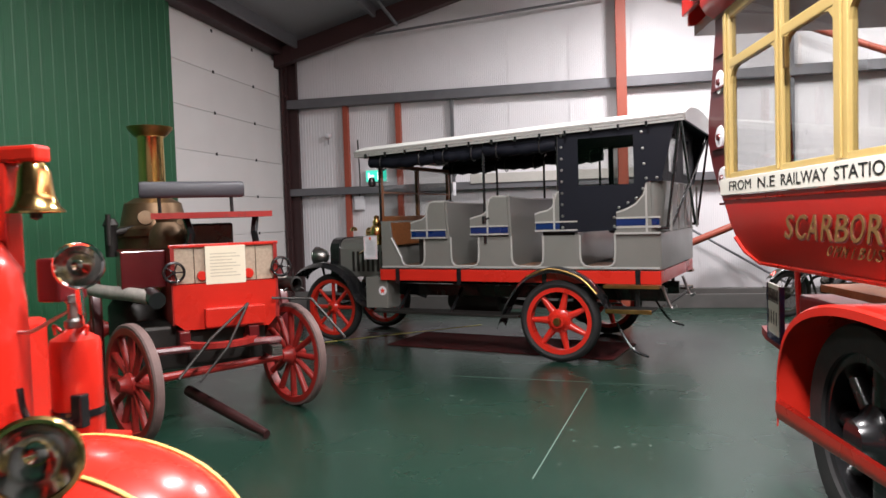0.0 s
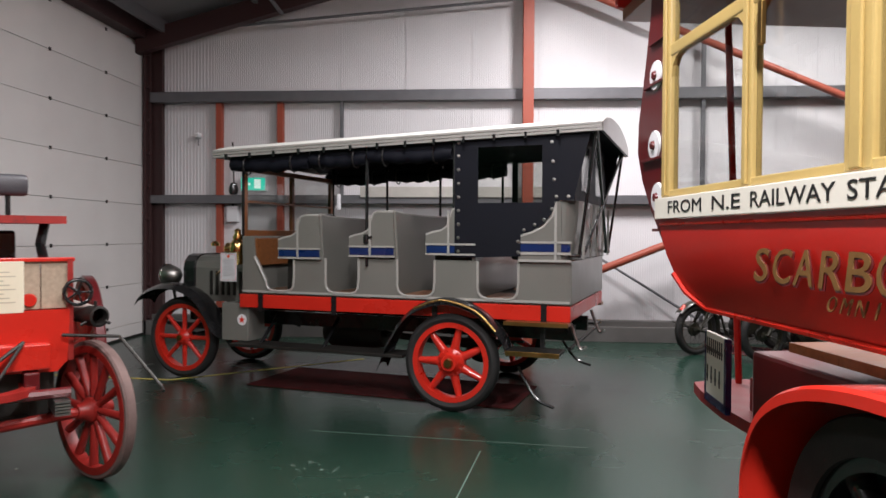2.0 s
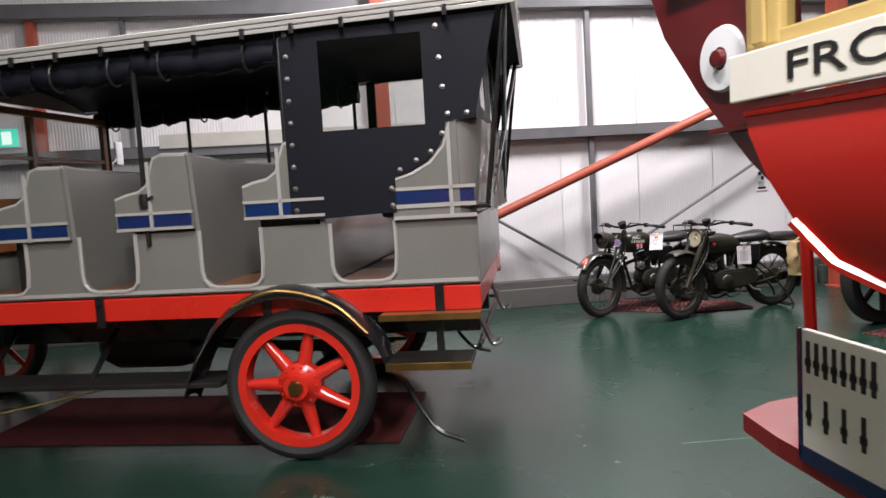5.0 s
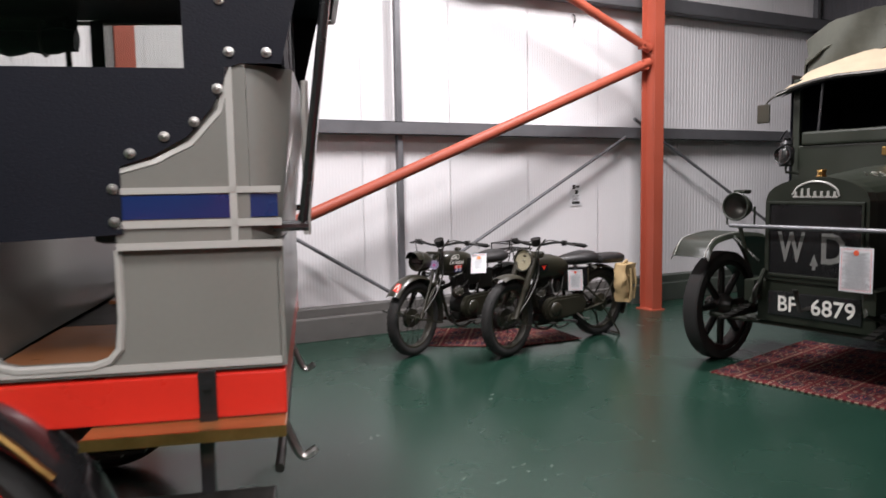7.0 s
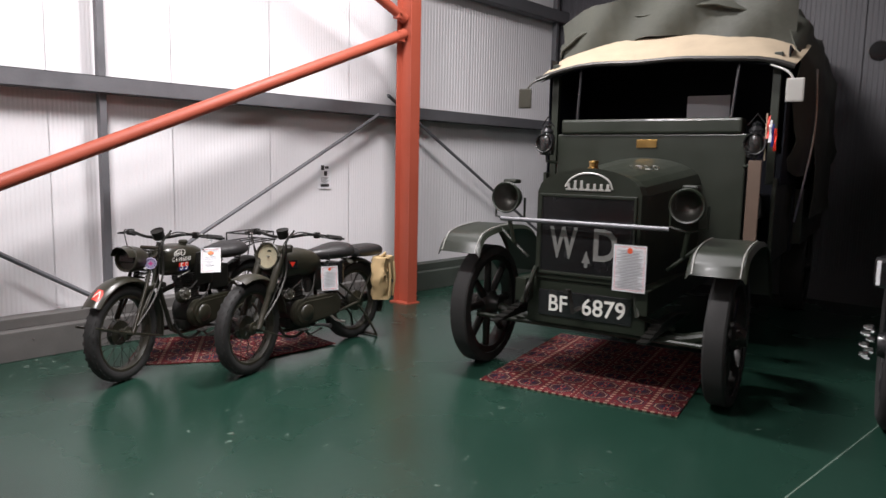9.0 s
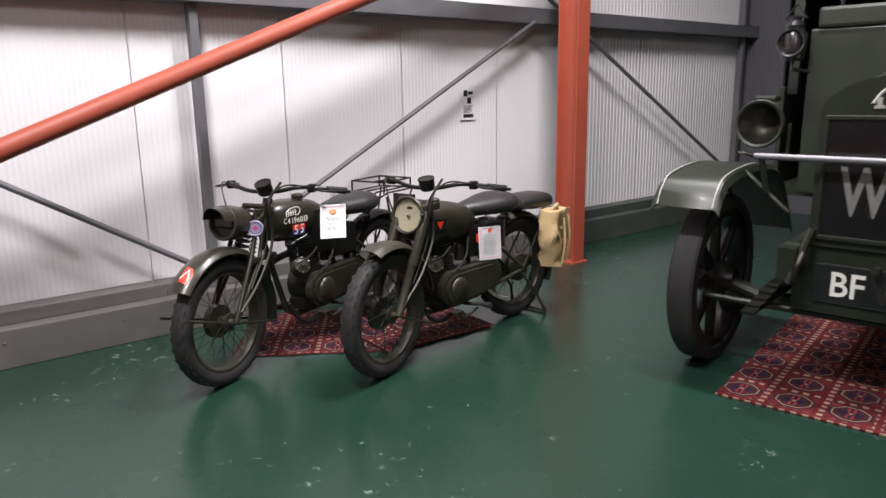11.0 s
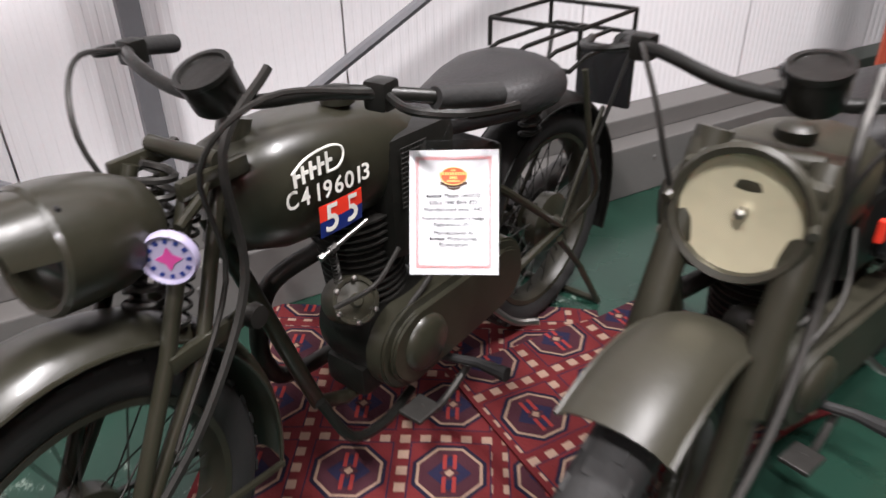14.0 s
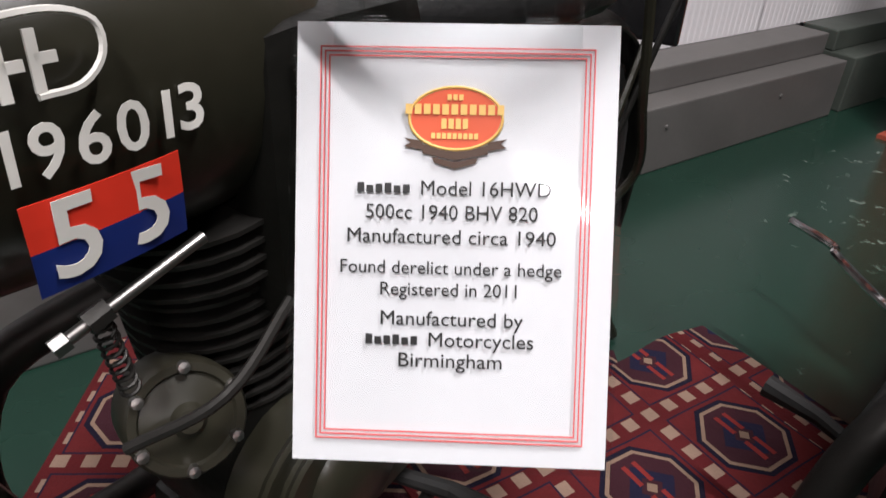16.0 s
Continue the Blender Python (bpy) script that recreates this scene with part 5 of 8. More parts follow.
def motorcycle(m, label, girder, steer):
    e = thing("motorcycle", m, label, "motorcycle", "army motorcycles")
    P = KHAKI if girder else KHAKI_DULL
    # rear wheel and frame
    wire_wheel(e, pose(0, 0, 0.33, 90, 0, 0), -1)
    mudguard(e, pose(0, 0, 0.33), 20, 205, 0.372, 0.062, ENGINE_DARK if girder else P, "olive rear mudguard")
    for name, pts, r in (("top_tube", [(0.98, 0, 0.80), (0.48, 0, 0.70)], 0.016), ("down_tube", [(1.03, 0, 0.76), (0.93, 0, 0.45), (0.86, 0, 0.24), (0.78, 0, 0.20)], 0.017), ("cradle", [(0.78, 0, 0.20), (0.45, 0, 0.20)], 0.016), ("seat_tube", [(0.48, 0, 0.72), (0.40, 0, 0.22)], 0.016), ("head_tube", [(1.015, 0, 0.70), (0.945, 0, 0.90)], 0.028)):
        part(name, tube(B(), pts, r, 10), P, e, "", True)
    for s in (1, -1):
        part("chain_stay", tube(B(), [(0.42, s * 0.05, 0.25), (0.25, s * 0.075, 0.28), (0, s * 0.085, 0.33)], 0.012, 8), P, e)
        part("seat_stay", tube(B(), [(0.46, s * 0.04, 0.68), (0.25, s * 0.08, 0.52), (0, s * 0.085, 0.33)], 0.011, 8), P, e)
        part("guard_stay", tube(B(), [(0, s * 0.08, 0.33), (-0.22, s * 0.07, 0.62)], 0.007, 6), P, e)
        part("stand_leg", tube(B(), [(0.02, s * 0.09, 0.30), (-0.10, s * 0.10, 0.16), (-0.17, s * 0.14, 0.008)], 0.010, 8), P, e, "rear stand leg")
    part("stand_foot", rod(B(), (-0.17, -0.14, 0.012), (-0.17, 0.14, 0.012), 0.010), P, e)
    # engine
    bm = B()
    lathe(bm, [(0, -0.10), (0.06, -0.10), (0.115, -0.075), (0.125, -0.03), (0.125, 0.03), (0.115, 0.07), (0.06, 0.09), (0, 0.09)], pose(0.66, 0, 0.36, 90, 0, 0), 28)
    box(bm, 0.30, 0.52, -0.07, 0.07, 0.28, 0.44, 0.03)
    box(bm, 0.50, 0.78, -0.06, 0.06, 0.22, 0.30, 0.02)
    part("crankcase", bm, ENGINE_DARK, e, "dark olive crankcase", True)
    bm = B()
    ax = pose(0.685, 0, 0.44, 0, 7, 0)
    rod(bm, ax @ Vector((0, 0, 0)), ax @ Vector((0, 0, 0.24)), 0.05, 20)
    barrel = part("cylinder", bm, STEEL_DARK, e, "dark finned cylinder")
    for rr, zs in ((0.088, range(9)), (0.096, range(9, 13))):
        fin = None
        for i in zs:
            m = ax @ pose(0, 0, 0.02 + i * 0.0165)
            if fin is None:
                fin = part("fin", lathe(B(), [(0.04, -0.0022), (rr, -0.0022), (rr, 0.0022), (0.04, 0.0022)], None, 24), STEEL_DARK, barrel)
                fin.matrix_local = m
            else:
                again(fin, m)
    # primary chain case on the near side
    bm = B()
    cap = arc(0.68, 0.345, 0.105, -80, 78, 12) + arc(0.36, 0.36, 0.095, 100, 260, 12)
    side_plate(bm, cap, 0.075, 0.125)
    cap2 = arc(0.68, 0.345, 0.085, -80, 78, 12) + arc(0.36, 0.36, 0.075, 100, 260, 12)
    side_plate(bm, cap2, 0.125, 0.140)
    bmesh.ops.bevel(bm, geom=[ed for ed in bm.edges if ed.calc_length() < 0.09 and abs(ed.verts[0].co.y - ed.verts[1].co.y) < 1e-6], offset=0.006, segments=2, affect="EDGES")
    part("chain_case", bm, P if not girder else KHAKI, e, "rounded olive chain case", True)
    bm = B()
    lathe(bm, [(0, 0.020), (0.05, 0.016), (0.062, 0.008), (0.066, 0)], pose(0.66, 0.140, 0.345, -90, 0, 0), 28)
    part("case_dome", bm, P if not girder else KHAKI, e, "", True)
    # dynamo cover with rim and screws
    DM = pose(0.80, 0.075, 0.50, -62, 0, -20)
    bm = B()
    lathe(bm, [(0, 0.030), (0.010, 0.029), (0.015, 0.022), (0.030, 0.018), (0.038, 0.016), (0.040, 0.020), (0.047, 0.020), (0.050, 0.014), (0.050, -0.05), (0, -0.05)], DM, 32)
    d = part("dynamo_cover", bm, KHAKI_DULL, e, "round olive dynamo cover", True)
    for i in range(6):
        a = radians(60 * i + 20)
        bm = lathe(B(), [(0, 0.009), (0.005, 0.008), (0.006, 0)], DM @ pose(0.0435 * math.cos(a), 0.0435 * math.sin(a), 0.017), 8)
        part("screw", bm, STEEL, d)
    # carburettor, oil pipes, exhaust, gearbox, pedals
    part("carburettor", lathe(B(), [(0, -0.05), (0.03, -0.05), (0.034, 0.02), (0.025, 0.05), (0, 0.06)], pose(0.55, 0.03, 0.53), 14), STEEL_DARK, e, "", True)
    part("air_filter", box(B(), 0.30, 0.52, -0.075, 0.085, 0.49, 0.68, 0.02), ENGINE_DARK, e, "black box with mesh front")
    part("oil_pipe", tube(B(), smooth_line([(0.52, 0.08, 0.62), (0.60, 0.12, 0.50), (0.76, 0.11, 0.40)]), 0.006), STEEL_DARK, e)
    part("exhaust", tube(B(), smooth_line([(0.75, -0.05, 0.56), (0.88, -0.09, 0.50), (0.90, -0.11, 0.32), (0.76, -0.13, 0.22), (0.2, -0.14, 0.24)]), 0.02, 10), STEEL_DARK, e, "", True)
    part("silencer", rod(B(), (0.22, -0.14, 0.24), (-0.42, -0.15, 0.30), 0.045, 16), STEEL_DARK, e, "", True)
    part("kick_start", tube(B(), smooth_line([(0.42, 0.10, 0.32), (0.36, 0.16, 0.24), (0.30, 0.20, 0.22)]), 0.010), STEEL, e)
    part("foot_rest", tube(B(), [(0.56, 0.08, 0.22), (0.54, 0.19, 0.235), (0.54, 0.27, 0.24)], [0.010, 0.012, 0.018], 10), TYRE, e, "rubber foot rest")
    part("foot_rest", tube(B(), [(0.56, -0.08, 0.22), (0.54, -0.19, 0.235), (0.54, -0.27, 0.24)], [0.010, 0.012, 0.018], 10), TYRE, e, "rubber foot rest")
    part("brake_pedal", tube(B(), smooth_line([(0.52, 0.15, 0.20), (0.66, 0.17, 0.18), (0.73, 0.18, 0.23)]), 0.009), STEEL_DARK, e)
    part("pedal_pad", box(B(), 0.70, 0.77, 0.15, 0.21, 0.225, 0.235, 0.003), STEEL_DARK, e)
    part("lever", tube(B(), smooth_line([(0.86, 0.09, 0.52), (0.80, 0.14, 0.56), (0.72, 0.13, 0.60)]), 0.005), STEEL_DARK, e)
    part("crash_bar", tube(B(), smooth_line([(0.90, 0.06, 0.30), (0.86, 0.10, 0.20), (0.76, 0.10, 0.17), (0.66, 0.09, 0.19)]), 0.012), ENGINE_DARK, e)
    # tank
    bm = B()
    rings = []
    spec = ((0.55, 0.745, 0.055, 0.05), (0.58, 0.752, 0.085, 0.075), (0.64, 0.758, 0.108, 0.098), (0.72, 0.762, 0.119, 0.112), (0.82, 0.765, 0.121, 0.118), (0.92, 0.768, 0.112, 0.113), (0.99, 0.772, 0.090, 0.095), (1.02, 0.772, 0.060, 0.062)) if girder else ((0.42, 0.69, 0.05, 0.05), (0.46, 0.70, 0.085, 0.08), (0.54, 0.712, 0.112, 0.105), (0.64, 0.722, 0.128, 0.118), (0.76, 0.730, 0.128, 0.118), (0.87, 0.738, 0.112, 0.105), (0.95, 0.745, 0.085, 0.080), (0.985, 0.75, 0.05, 0.05))
    for x, zc, hw, hh in spec:
        rings.append(oval(x, zc, hw, hh, 24, 2.5, 0.18))
    loft(bm, rings)
    tank = part("fuel_tank", bm, P, e, "olive painted fuel tank", True)
    part("filler_cap", lathe(B(), [(0.032, 0), (0.034, 0.018), (0.025, 0.026), (0, 0.028)], pose(0.75, 0.03, spec[4][1] + spec[4][3] - 0.004), 16), P, e, "", True)
    # saddle
    bm = B()
    rings = [oval(x, zc, hw, hh, 20, 2.4, -0.15) for x, zc, hw, hh in ((0.54, 0.765, 0.03, 0.022), (0.50, 0.767, 0.060, 0.038), (0.40, 0.770, 0.090, 0.050), (0.28, 0.775, 0.135, 0.060), (0.19, 0.782, 0.150, 0.063), (0.13, 0.787, 0.135, 0.056), (0.10, 0.79, 0.09, 0.04))]
    loft(bm, rings)
    part("saddle", bm, LEATHER, e, "black leather sprung saddle", True)
    for s in (1, -1):
        part("saddle_spring", coil(B(), (0.20, s * 0.09, 0.66), (0.20, s * 0.09, 0.80), 0.024, 6, 0.005), STEEL_DARK, e)
    if girder:
        tool = part("tool_case", box(B(), 0.515, 0.715, -0.08, 0.118, 0.55, 0.815, 0.035), ENGINE_DARK, e, "black case with mesh side", True)
        bm = B()
        for i in range(9):
            k = i * 0.0085
            rod(bm, (0.62 + k, 0.1195, 0.67), (0.62 + k, 0.1195, 0.79), 0.0011, 4)
        for i in range(13):
            k = i * 0.01
            rod(bm, (0.618, 0.1195, 0.67 + k), (0.69, 0.1195, 0.67 + k), 0.0011, 4)
        tagged(part("wire_mesh", bm, STEEL_DARK, tool, "fine dark wire mesh"), kind="stuff")
        bm = B()
        rod(bm, (0.885, 0.108, 0.652), (0.780, 0.112, 0.680), 0.0045, 10)
        part("oil_union", bm, STEEL, e, "bright steel pipe", True)
        part("union_nut", rod(B(), (0.872, 0.108, 0.655), (0.856, 0.109, 0.660), 0.0085, 6), STEEL_DARK, e)
        part("union_nut", rod(B(), (0.895, 0.106, 0.648), (0.885, 0.107, 0.651), 0.007, 6), STEEL, e)
        part("breather_spring", coil(B(), (0.86, 0.10, 0.65), (0.845, 0.09, 0.57), 0.007, 9, 0.0016), STEEL_DARK, e)
        bm = B()
        for y in (-0.13, -0.045, 0.045, 0.13):
            tube(bm, [(0.10, y, 0.80), (0.02, y, 0.82), (-0.28, y, 0.82)], 0.006, 6)
        tube(bm, [(0.10, -0.13, 0.80), (0.10, 0.13, 0.80)], 0.006, 6)
        tube(bm, [(-0.28, -0.13, 0.82), (-0.28, 0.13, 0.82)], 0.006, 6)
        tube(bm, [(-0.24, -0.13, 0.89), (0.06, -0.13, 0.89), (0.06, 0.13, 0.89), (-0.24, 0.13, 0.89)], 0.006, 6, True)
        for y in (-0.13, 0.13):
            rod(bm, (-0.24, y, 0.82), (-0.24, y, 0.89), 0.006)
            rod(bm, (0.06, y, 0.82), (0.06, y, 0.89), 0.006)
            rod(bm, (-0.26, y, 0.82), (-0.08, y * 0.6, 0.40), 0.006)
        part("carrier_rack", bm, ENGINE_DARK, e, "tubular rear carrier rack")
        part("tail_plate", box(B(), -0.36, -0.34, -0.09, 0.09, 0.58, 0.76, 0.006), BLACK_PAINT, e, "black rear plate")
        part("pannier_frame", tube(B(), smooth_line([(0.06, 0.15, 0.80), (0.02, 0.16, 0.60), (-0.06, 0.15, 0.44), (-0.02, 0.10, 0.34)]), 0.008), P, e)
    else:
        bm = B()
        loft(bm, [oval(x, zc, hw, hh, 20, 3, 0) for x, zc, hw, hh in ((0.06, 0.74, 0.08, 0.02), (0.04, 0.75, 0.12, 0.04), (-0.10, 0.75, 0.13, 0.05), (-0.24, 0.75, 0.13, 0.05), (-0.28, 0.75, 0.10, 0.03))])
        part("pillion_seat", bm, LEATHER, e, "black leather pillion seat", True)
        part("kick_lever", tube(B(), smooth_line([(0.30, -0.10, 0.30), (0.22, -0.20, 0.26), (0.17, -0.33, 0.29), (0.155, -0.35, 0.30), (0.14, -0.44, 0.31)]), 0.008, 8), CHROME, e, "bright kick-start lever", True)
        part("battery_box", box(B(), 0.24, 0.42, -0.02, 0.13, 0.52, 0.70, 0.015), BLACK_PAINT, e, "black glossy battery box")
        part("fuel_tag", box(B(), 0.455, 0.475, 0.10, 0.115, 0.58, 0.63, 0.004), SIGNAL_RED, e, "red tag")
    # front end turns about the steering head
    head = pose(1.0, 0, 0.75)
    turn = head @ pose(0, 0, 0, 0, 0, steer) @ head.inverted()
    if not girder:
        turn = pose(-0.125, 0.065, 0) @ turn
    fr = []

    def fpart(name, bm, mt, label="", smooth=True):
        o = part(name, bm, mt, e, label, smooth)
        o.matrix_local = turn
        return o

    w = wire_wheel(e, turn @ pose(1.37, 0, 0.33, 90, 0, 0), 1)
    g = mudguard(e, turn @ pose(1.37, 0, 0.33), 38 if girder else 70, 196 if girder else 172, 0.385, 0.068 if girder else 0.074, P, "olive front mudguard", 0.04)
    if girder:
        for s in (1, -1):
            fpart("fork_blade", tube(B(), [(1.37, s * 0.085, 0.33), (1.215, s * 0.080, 0.62), (1.10, s * 0.062, 0.86)], 0.013, 10), P, "girder fork tube")
            fpart("fork_strut", tube(B(), [(1.36, s * 0.088, 0.34), (1.155, s * 0.082, 0.60), (1.045, s * 0.062, 0.84)], 0.012, 10), P, "girder fork tube")
            fpart("fork_link", box(B(), 1.0, 1.13, s * 0.075 - 0.008, s * 0.075 + 0.008, 0.84, 0.87, 0.005), P)
            fpart("fork_link", box(B(), 1.05, 1.22, s * 0.088 - 0.008, s * 0.088 + 0.008, 0.60, 0.63, 0.005), P)
            fpart("friction_knob", lathe(B(), [(0, 0.02), (0.02, 0.018), (0.022, 0)], pose(1.06, s * 0.097, 0.615, -90 * s, 0, 0), 14), STEEL_DARK)
            fpart("guard_stay", tube(B(), [(1.37, s * 0.09, 0.33), (1.70, s * 0.072, 0.44)], 0.0075, 6), P)
            fpart("guard_stay", tube(B(), [(1.37, s * 0.09, 0.33), (1.03, s * 0.072, 0.24)], 0.0075, 6), P)
            fpart("check_spring", coil(B(), (1.165, s * 0.05, 0.64), (1.085, s * 0.048, 0.85), 0.017, 10, 0.0035), STEEL_DARK, "dark check spring")
        fpart("fork_spring", coil(B(), (1.185, 0, 0.64), (1.105, 0, 0.87), 0.030, 9, 0.006), STEEL_DARK, "dark barrel spring")
    else:
        for s in (1, -1):
            fpart("fork_leg", tube(B(), [(1.37, s * 0.085, 0.33), (1.24, s * 0.082, 0.56), (1.235, s * 0.085, 0.57), (1.06, s * 0.085, 0.88)], [0.022, 0.022, 0.028, 0.026], 14), P, "olive fork leg")
        fpart("fork_yoke", box(B(), 0.97, 1.12, -0.10, 0.10, 0.83, 0.87, 0.012), P)
        fpart("guard_stay", tube(B(), [(1.37, 0.09, 0.33), (1.05, 0.08, 0.20)], 0.007, 6), P)
        fpart("damper_knob", lathe(B(), [(0.008, 0), (0.008, 0.04), (0.032, 0.045), (0.034, 0.06), (0.02, 0.066), (0, 0.066)], pose(0.955, 0, 0.92), 16), BLACK_PAINT)
    # handlebar, grips, levers, speedometer
    bar = smooth_line([(0.74, 0.37, 0.93), (0.84, 0.34, 0.95), (0.95, 0.22, 0.97), (0.985, 0.08, 0.945), (0.985, -0.08, 0.945), (0.95, -0.22, 0.97), (0.84, -0.34, 0.95), (0.74, -0.37, 0.93)], 5)
    fpart("handlebar", tube(B(), bar, 0.0115, 10), ENGINE_DARK, "dark handlebar")
    for s in (1, -1):
        fpart("grip", tube(B(), [(0.86, s * 0.332, 0.953), (0.80, s * 0.352, 0.942), (0.735, s * 0.372, 0.93)], [0.017, 0.018, 0.019], 12), TYRE, "black rubber grip")
        fpart("hand_lever", tube(B(), smooth_line([(0.91, s * 0.28, 0.965), (0.93, s * 0.34, 0.955), (0.88, s * 0.40, 0.945), (0.79, s * 0.43, 0.935)]), [0.007] * 18 + [0.009], 8), ENGINE_DARK)
        fpart("lever_clamp", box(B(), 0.885, 0.925, s * 0.27 - 0.02, s * 0.27 + 0.02, 0.94, 0.985, 0.008), ENGINE_DARK)
        fpart("cable", tube(B(), smooth_line([(0.92, s * 0.27, 0.97), (1.06, s * 0.20, 0.99), (1.13, s * 0.13, 0.90), (1.10, s * 0.10, 0.70), (1.25, s * 0.10, 0.48)]), 0.0045, 6), STEEL_DARK, "black control cable")
    fpart("cable", tube(B(), smooth_line([(0.95, 0.1, 0.99), (1.07, 0.11, 0.90), (1.08, 0.12, 0.70), (1.20, 0.12, 0.52), (1.34, 0.10, 0.38)]), 0.008, 6), STEEL_DARK, "black cable")
    dial = pose(0.985, 0.03, 0.935, 0, 25 if girder else 15, 0)
    fpart("speedometer", lathe(B(), [(0, 0), (0.036, 0), (0.042, 0.008), (0.043, 0.055), (0.046, 0.057), (0.046, 0.066), (0.038, 0.066), (0.036, 0.062), (0, 0.062)], dial, 24), ENGINE_DARK, "round dark speedometer")
    fpart("cross_tube", rod(B(), (1.05, -0.075, 0.875), (1.05, 0.075, 0.875), 0.014), P)
    # headlamp
    hm = turn @ pose(1.26 if girder else 1.14, 0, 0.82 if girder else 0.815, 0, 82, 0)
    if girder:
        bm = B()
        lathe(bm, [(0, -0.15), (0.04, -0.147), (0.075, -0.12), (0.098, -0.06), (0.104, 0.0), (0.104, 0.055), (0.098, 0.062), (0.088, 0.06), (0.086, 0.03), (0, 0.028)], None, 32)
        h = part("headlamp", bm, P, e, "blackout headlamp", True)
        h.matrix_local = hm @ Matrix.Diagonal((0.86, 0.86, 0.9, 1))
        bm = B()
        grid = []
        for i in range(13):
            a = radians(90 + 80 * (i - 6) / 6)
            grid.append([(-0.098 * math.sin(a), 0.098 * math.cos(a), 0.055), (-0.088 * math.sin(a) - 0.002, 0.085 * math.cos(a), 0.155 - 0.03 * abs(i - 6) / 6)])
        sheet(bm, grid, 0.003)
        part("visor", bm, P, h, "blackout visor", True)
        part("mask", box(B(), -0.085, 0.03, -0.07, 0.07, 0.035, 0.05, 0.01), BLACK_PAINT, h, "black lamp mask")
    else:
        h = lamp(e, hm, 0.095, 0.15, P, P, LAMP_CREAM, dish=0.16)
        bm = B()
        lathe(bm, [(0, 0.006), (0.008, 0.002), (0.009, -0.03)], None, 10)
        part("bulb", bm, STEEL, h)
    for s in (1, -1):
        fpart("lamp_bracket", tube(B(), [(1.16, s * 0.10, 0.82), (1.10, s * 0.085, 0.84), (1.07, s * 0.07, 0.86)], 0.008, 8), P)
    return e, tank, turn


NORTON, tank_a, turn_a = motorcycle(pose(4.597, 11.477, 0, 0, 0, 200), "olive army motorcycle with white tank numbers and blackout lamp", True, 8)
BIKE, tank_b, turn_b = motorcycle(pose(5.23, 10.81, 0, 0, 0, 187), "dull olive army motorcycle with silvered headlamp on rear stand", False, 13)

# tank markings of the first machine: name plate shape, number, red and blue flash
TS = pose(0.735, 0.123, 0.745, 90, 0, 180)


def on_tank(u, v, rz=0.0, d=0.0):
    """A place on the near side of the tank: u along the reading direction, v up."""
    y = 0.1215 - 0.9 * (u + 0.02) ** 2 - (0.25 * v * v if v > 0 else 1.2 * v * v * 0.6) - 0.002
    tilt = -math.degrees(math.atan(1.1 * v))
    yaw = math.degrees(math.atan(1.8 * u))
    return pose(0.86 - u, y + 0.003 + d, 0.765 + v, 90 + tilt, 0, 180 - yaw) @ pose(0, 0, 0, 0, 0, rz)


bm = B()
tube(bm, smooth_line([(-0.055, 0.005, 0), (-0.03, 0.02, 0), (0.0, 0.028, 0), (0.035, 0.03, 0), (0.058, 0.022, 0), (0.06, 0.004, 0), (0.045, -0.010, 0), (0.02, -0.012, 0)], 4), 0.0022, 5)
for i in range(5):
    x = -0.05 + i * 0.018
    box(bm, x - 0.003, x + 0.003, -0.018 + 0.002 * i, 0.010 + 0.003 * i, -0.0008, 0.0008)
    box(bm, x, x + 0.012, -0.004 + 0.002 * i, 0.002 + 0.002 * i, -0.0008, 0.0008)
nm = part("name_mark", bm, WHITE_PAINT, NORTON, "white scripted maker's mark")
nm.matrix_local = on_tank(-0.030, 0.056, -3)
for i, c in enumerate("C4196013"):
    u = -0.092 + i * 0.0262 - (0.006 if i > 2 else 0) - (0.008 if i > 6 else 0) + (0.002 if i == 7 else 0)
    lettering("tank_number", c, 0.043, on_tank(u + 0.006, 0.012 - u * 0.05, -3), WHITE_PAINT, NORTON, 0.0002, bold=0.0006)
for name, v0, v1, mt in (("red_flash", -0.050, -0.020, SIGNAL_RED), ("blue_flash", -0.080, -0.050, FLASH_BLUE)):
    bm = B()
    grid = []
    for i in range(7):
        u = -0.037 + 0.105 * i / 6
        grid.append([on_tank(u, v0 + (v1 - v0) * k / 2 + 0.008 - u * 0.03).translation + Vector((0, 0.0006, 0)) for k in range(3)])
    sheet(bm, grid, 0.0006)
    part(name, bm, mt, NORTON, "painted unit flash")
for i, c in enumerate("55"):
    u = -0.010 + i * 0.048
    lettering("unit_number", c, 0.072, on_tank(u, -0.042 - u * 0.03, -2, 0.0014), WHITE_PAINT, NORTON, 0.0002, bold=0.0008)
# front mudguard mark and round badge
bm = B()
grid = []
for i in range(9):
    a = radians(46 + 13 * i / 8)
    grid.append([(0.388 * math.cos(a) - 0.0 * j, y, 0.388 * math.sin(a) - 0.030 * (abs(y) / 0.06) ** 2) for j, y in enumerate((-0.005, 0.012, 0.03, 0.045))])
sheet(bm, grid, 0.001)
o = part("guard_mark", bm, SIGNAL_RED, NORTON, "red formation mark")
o.matrix_local = turn_a @ pose(1.37, 0, 0.33)
bm = B()
for a, b in (((48, 0.0), (57, 0.02)), ((57, 0.02), (49, 0.04))):
    p = [Vector((0.391 * math.cos(radians(x)), y, 0.391 * math.sin(radians(x)) - 0.030 * (y / 0.06) ** 2)) for x, y in (a, b)]
    rod(bm, p[0], p[1], 0.003, 6)
o = part("guard_line", bm, WHITE_PAINT, NORTON, "white chevron lines")
o.matrix_local = turn_a @ pose(1.37, 0, 0.33)
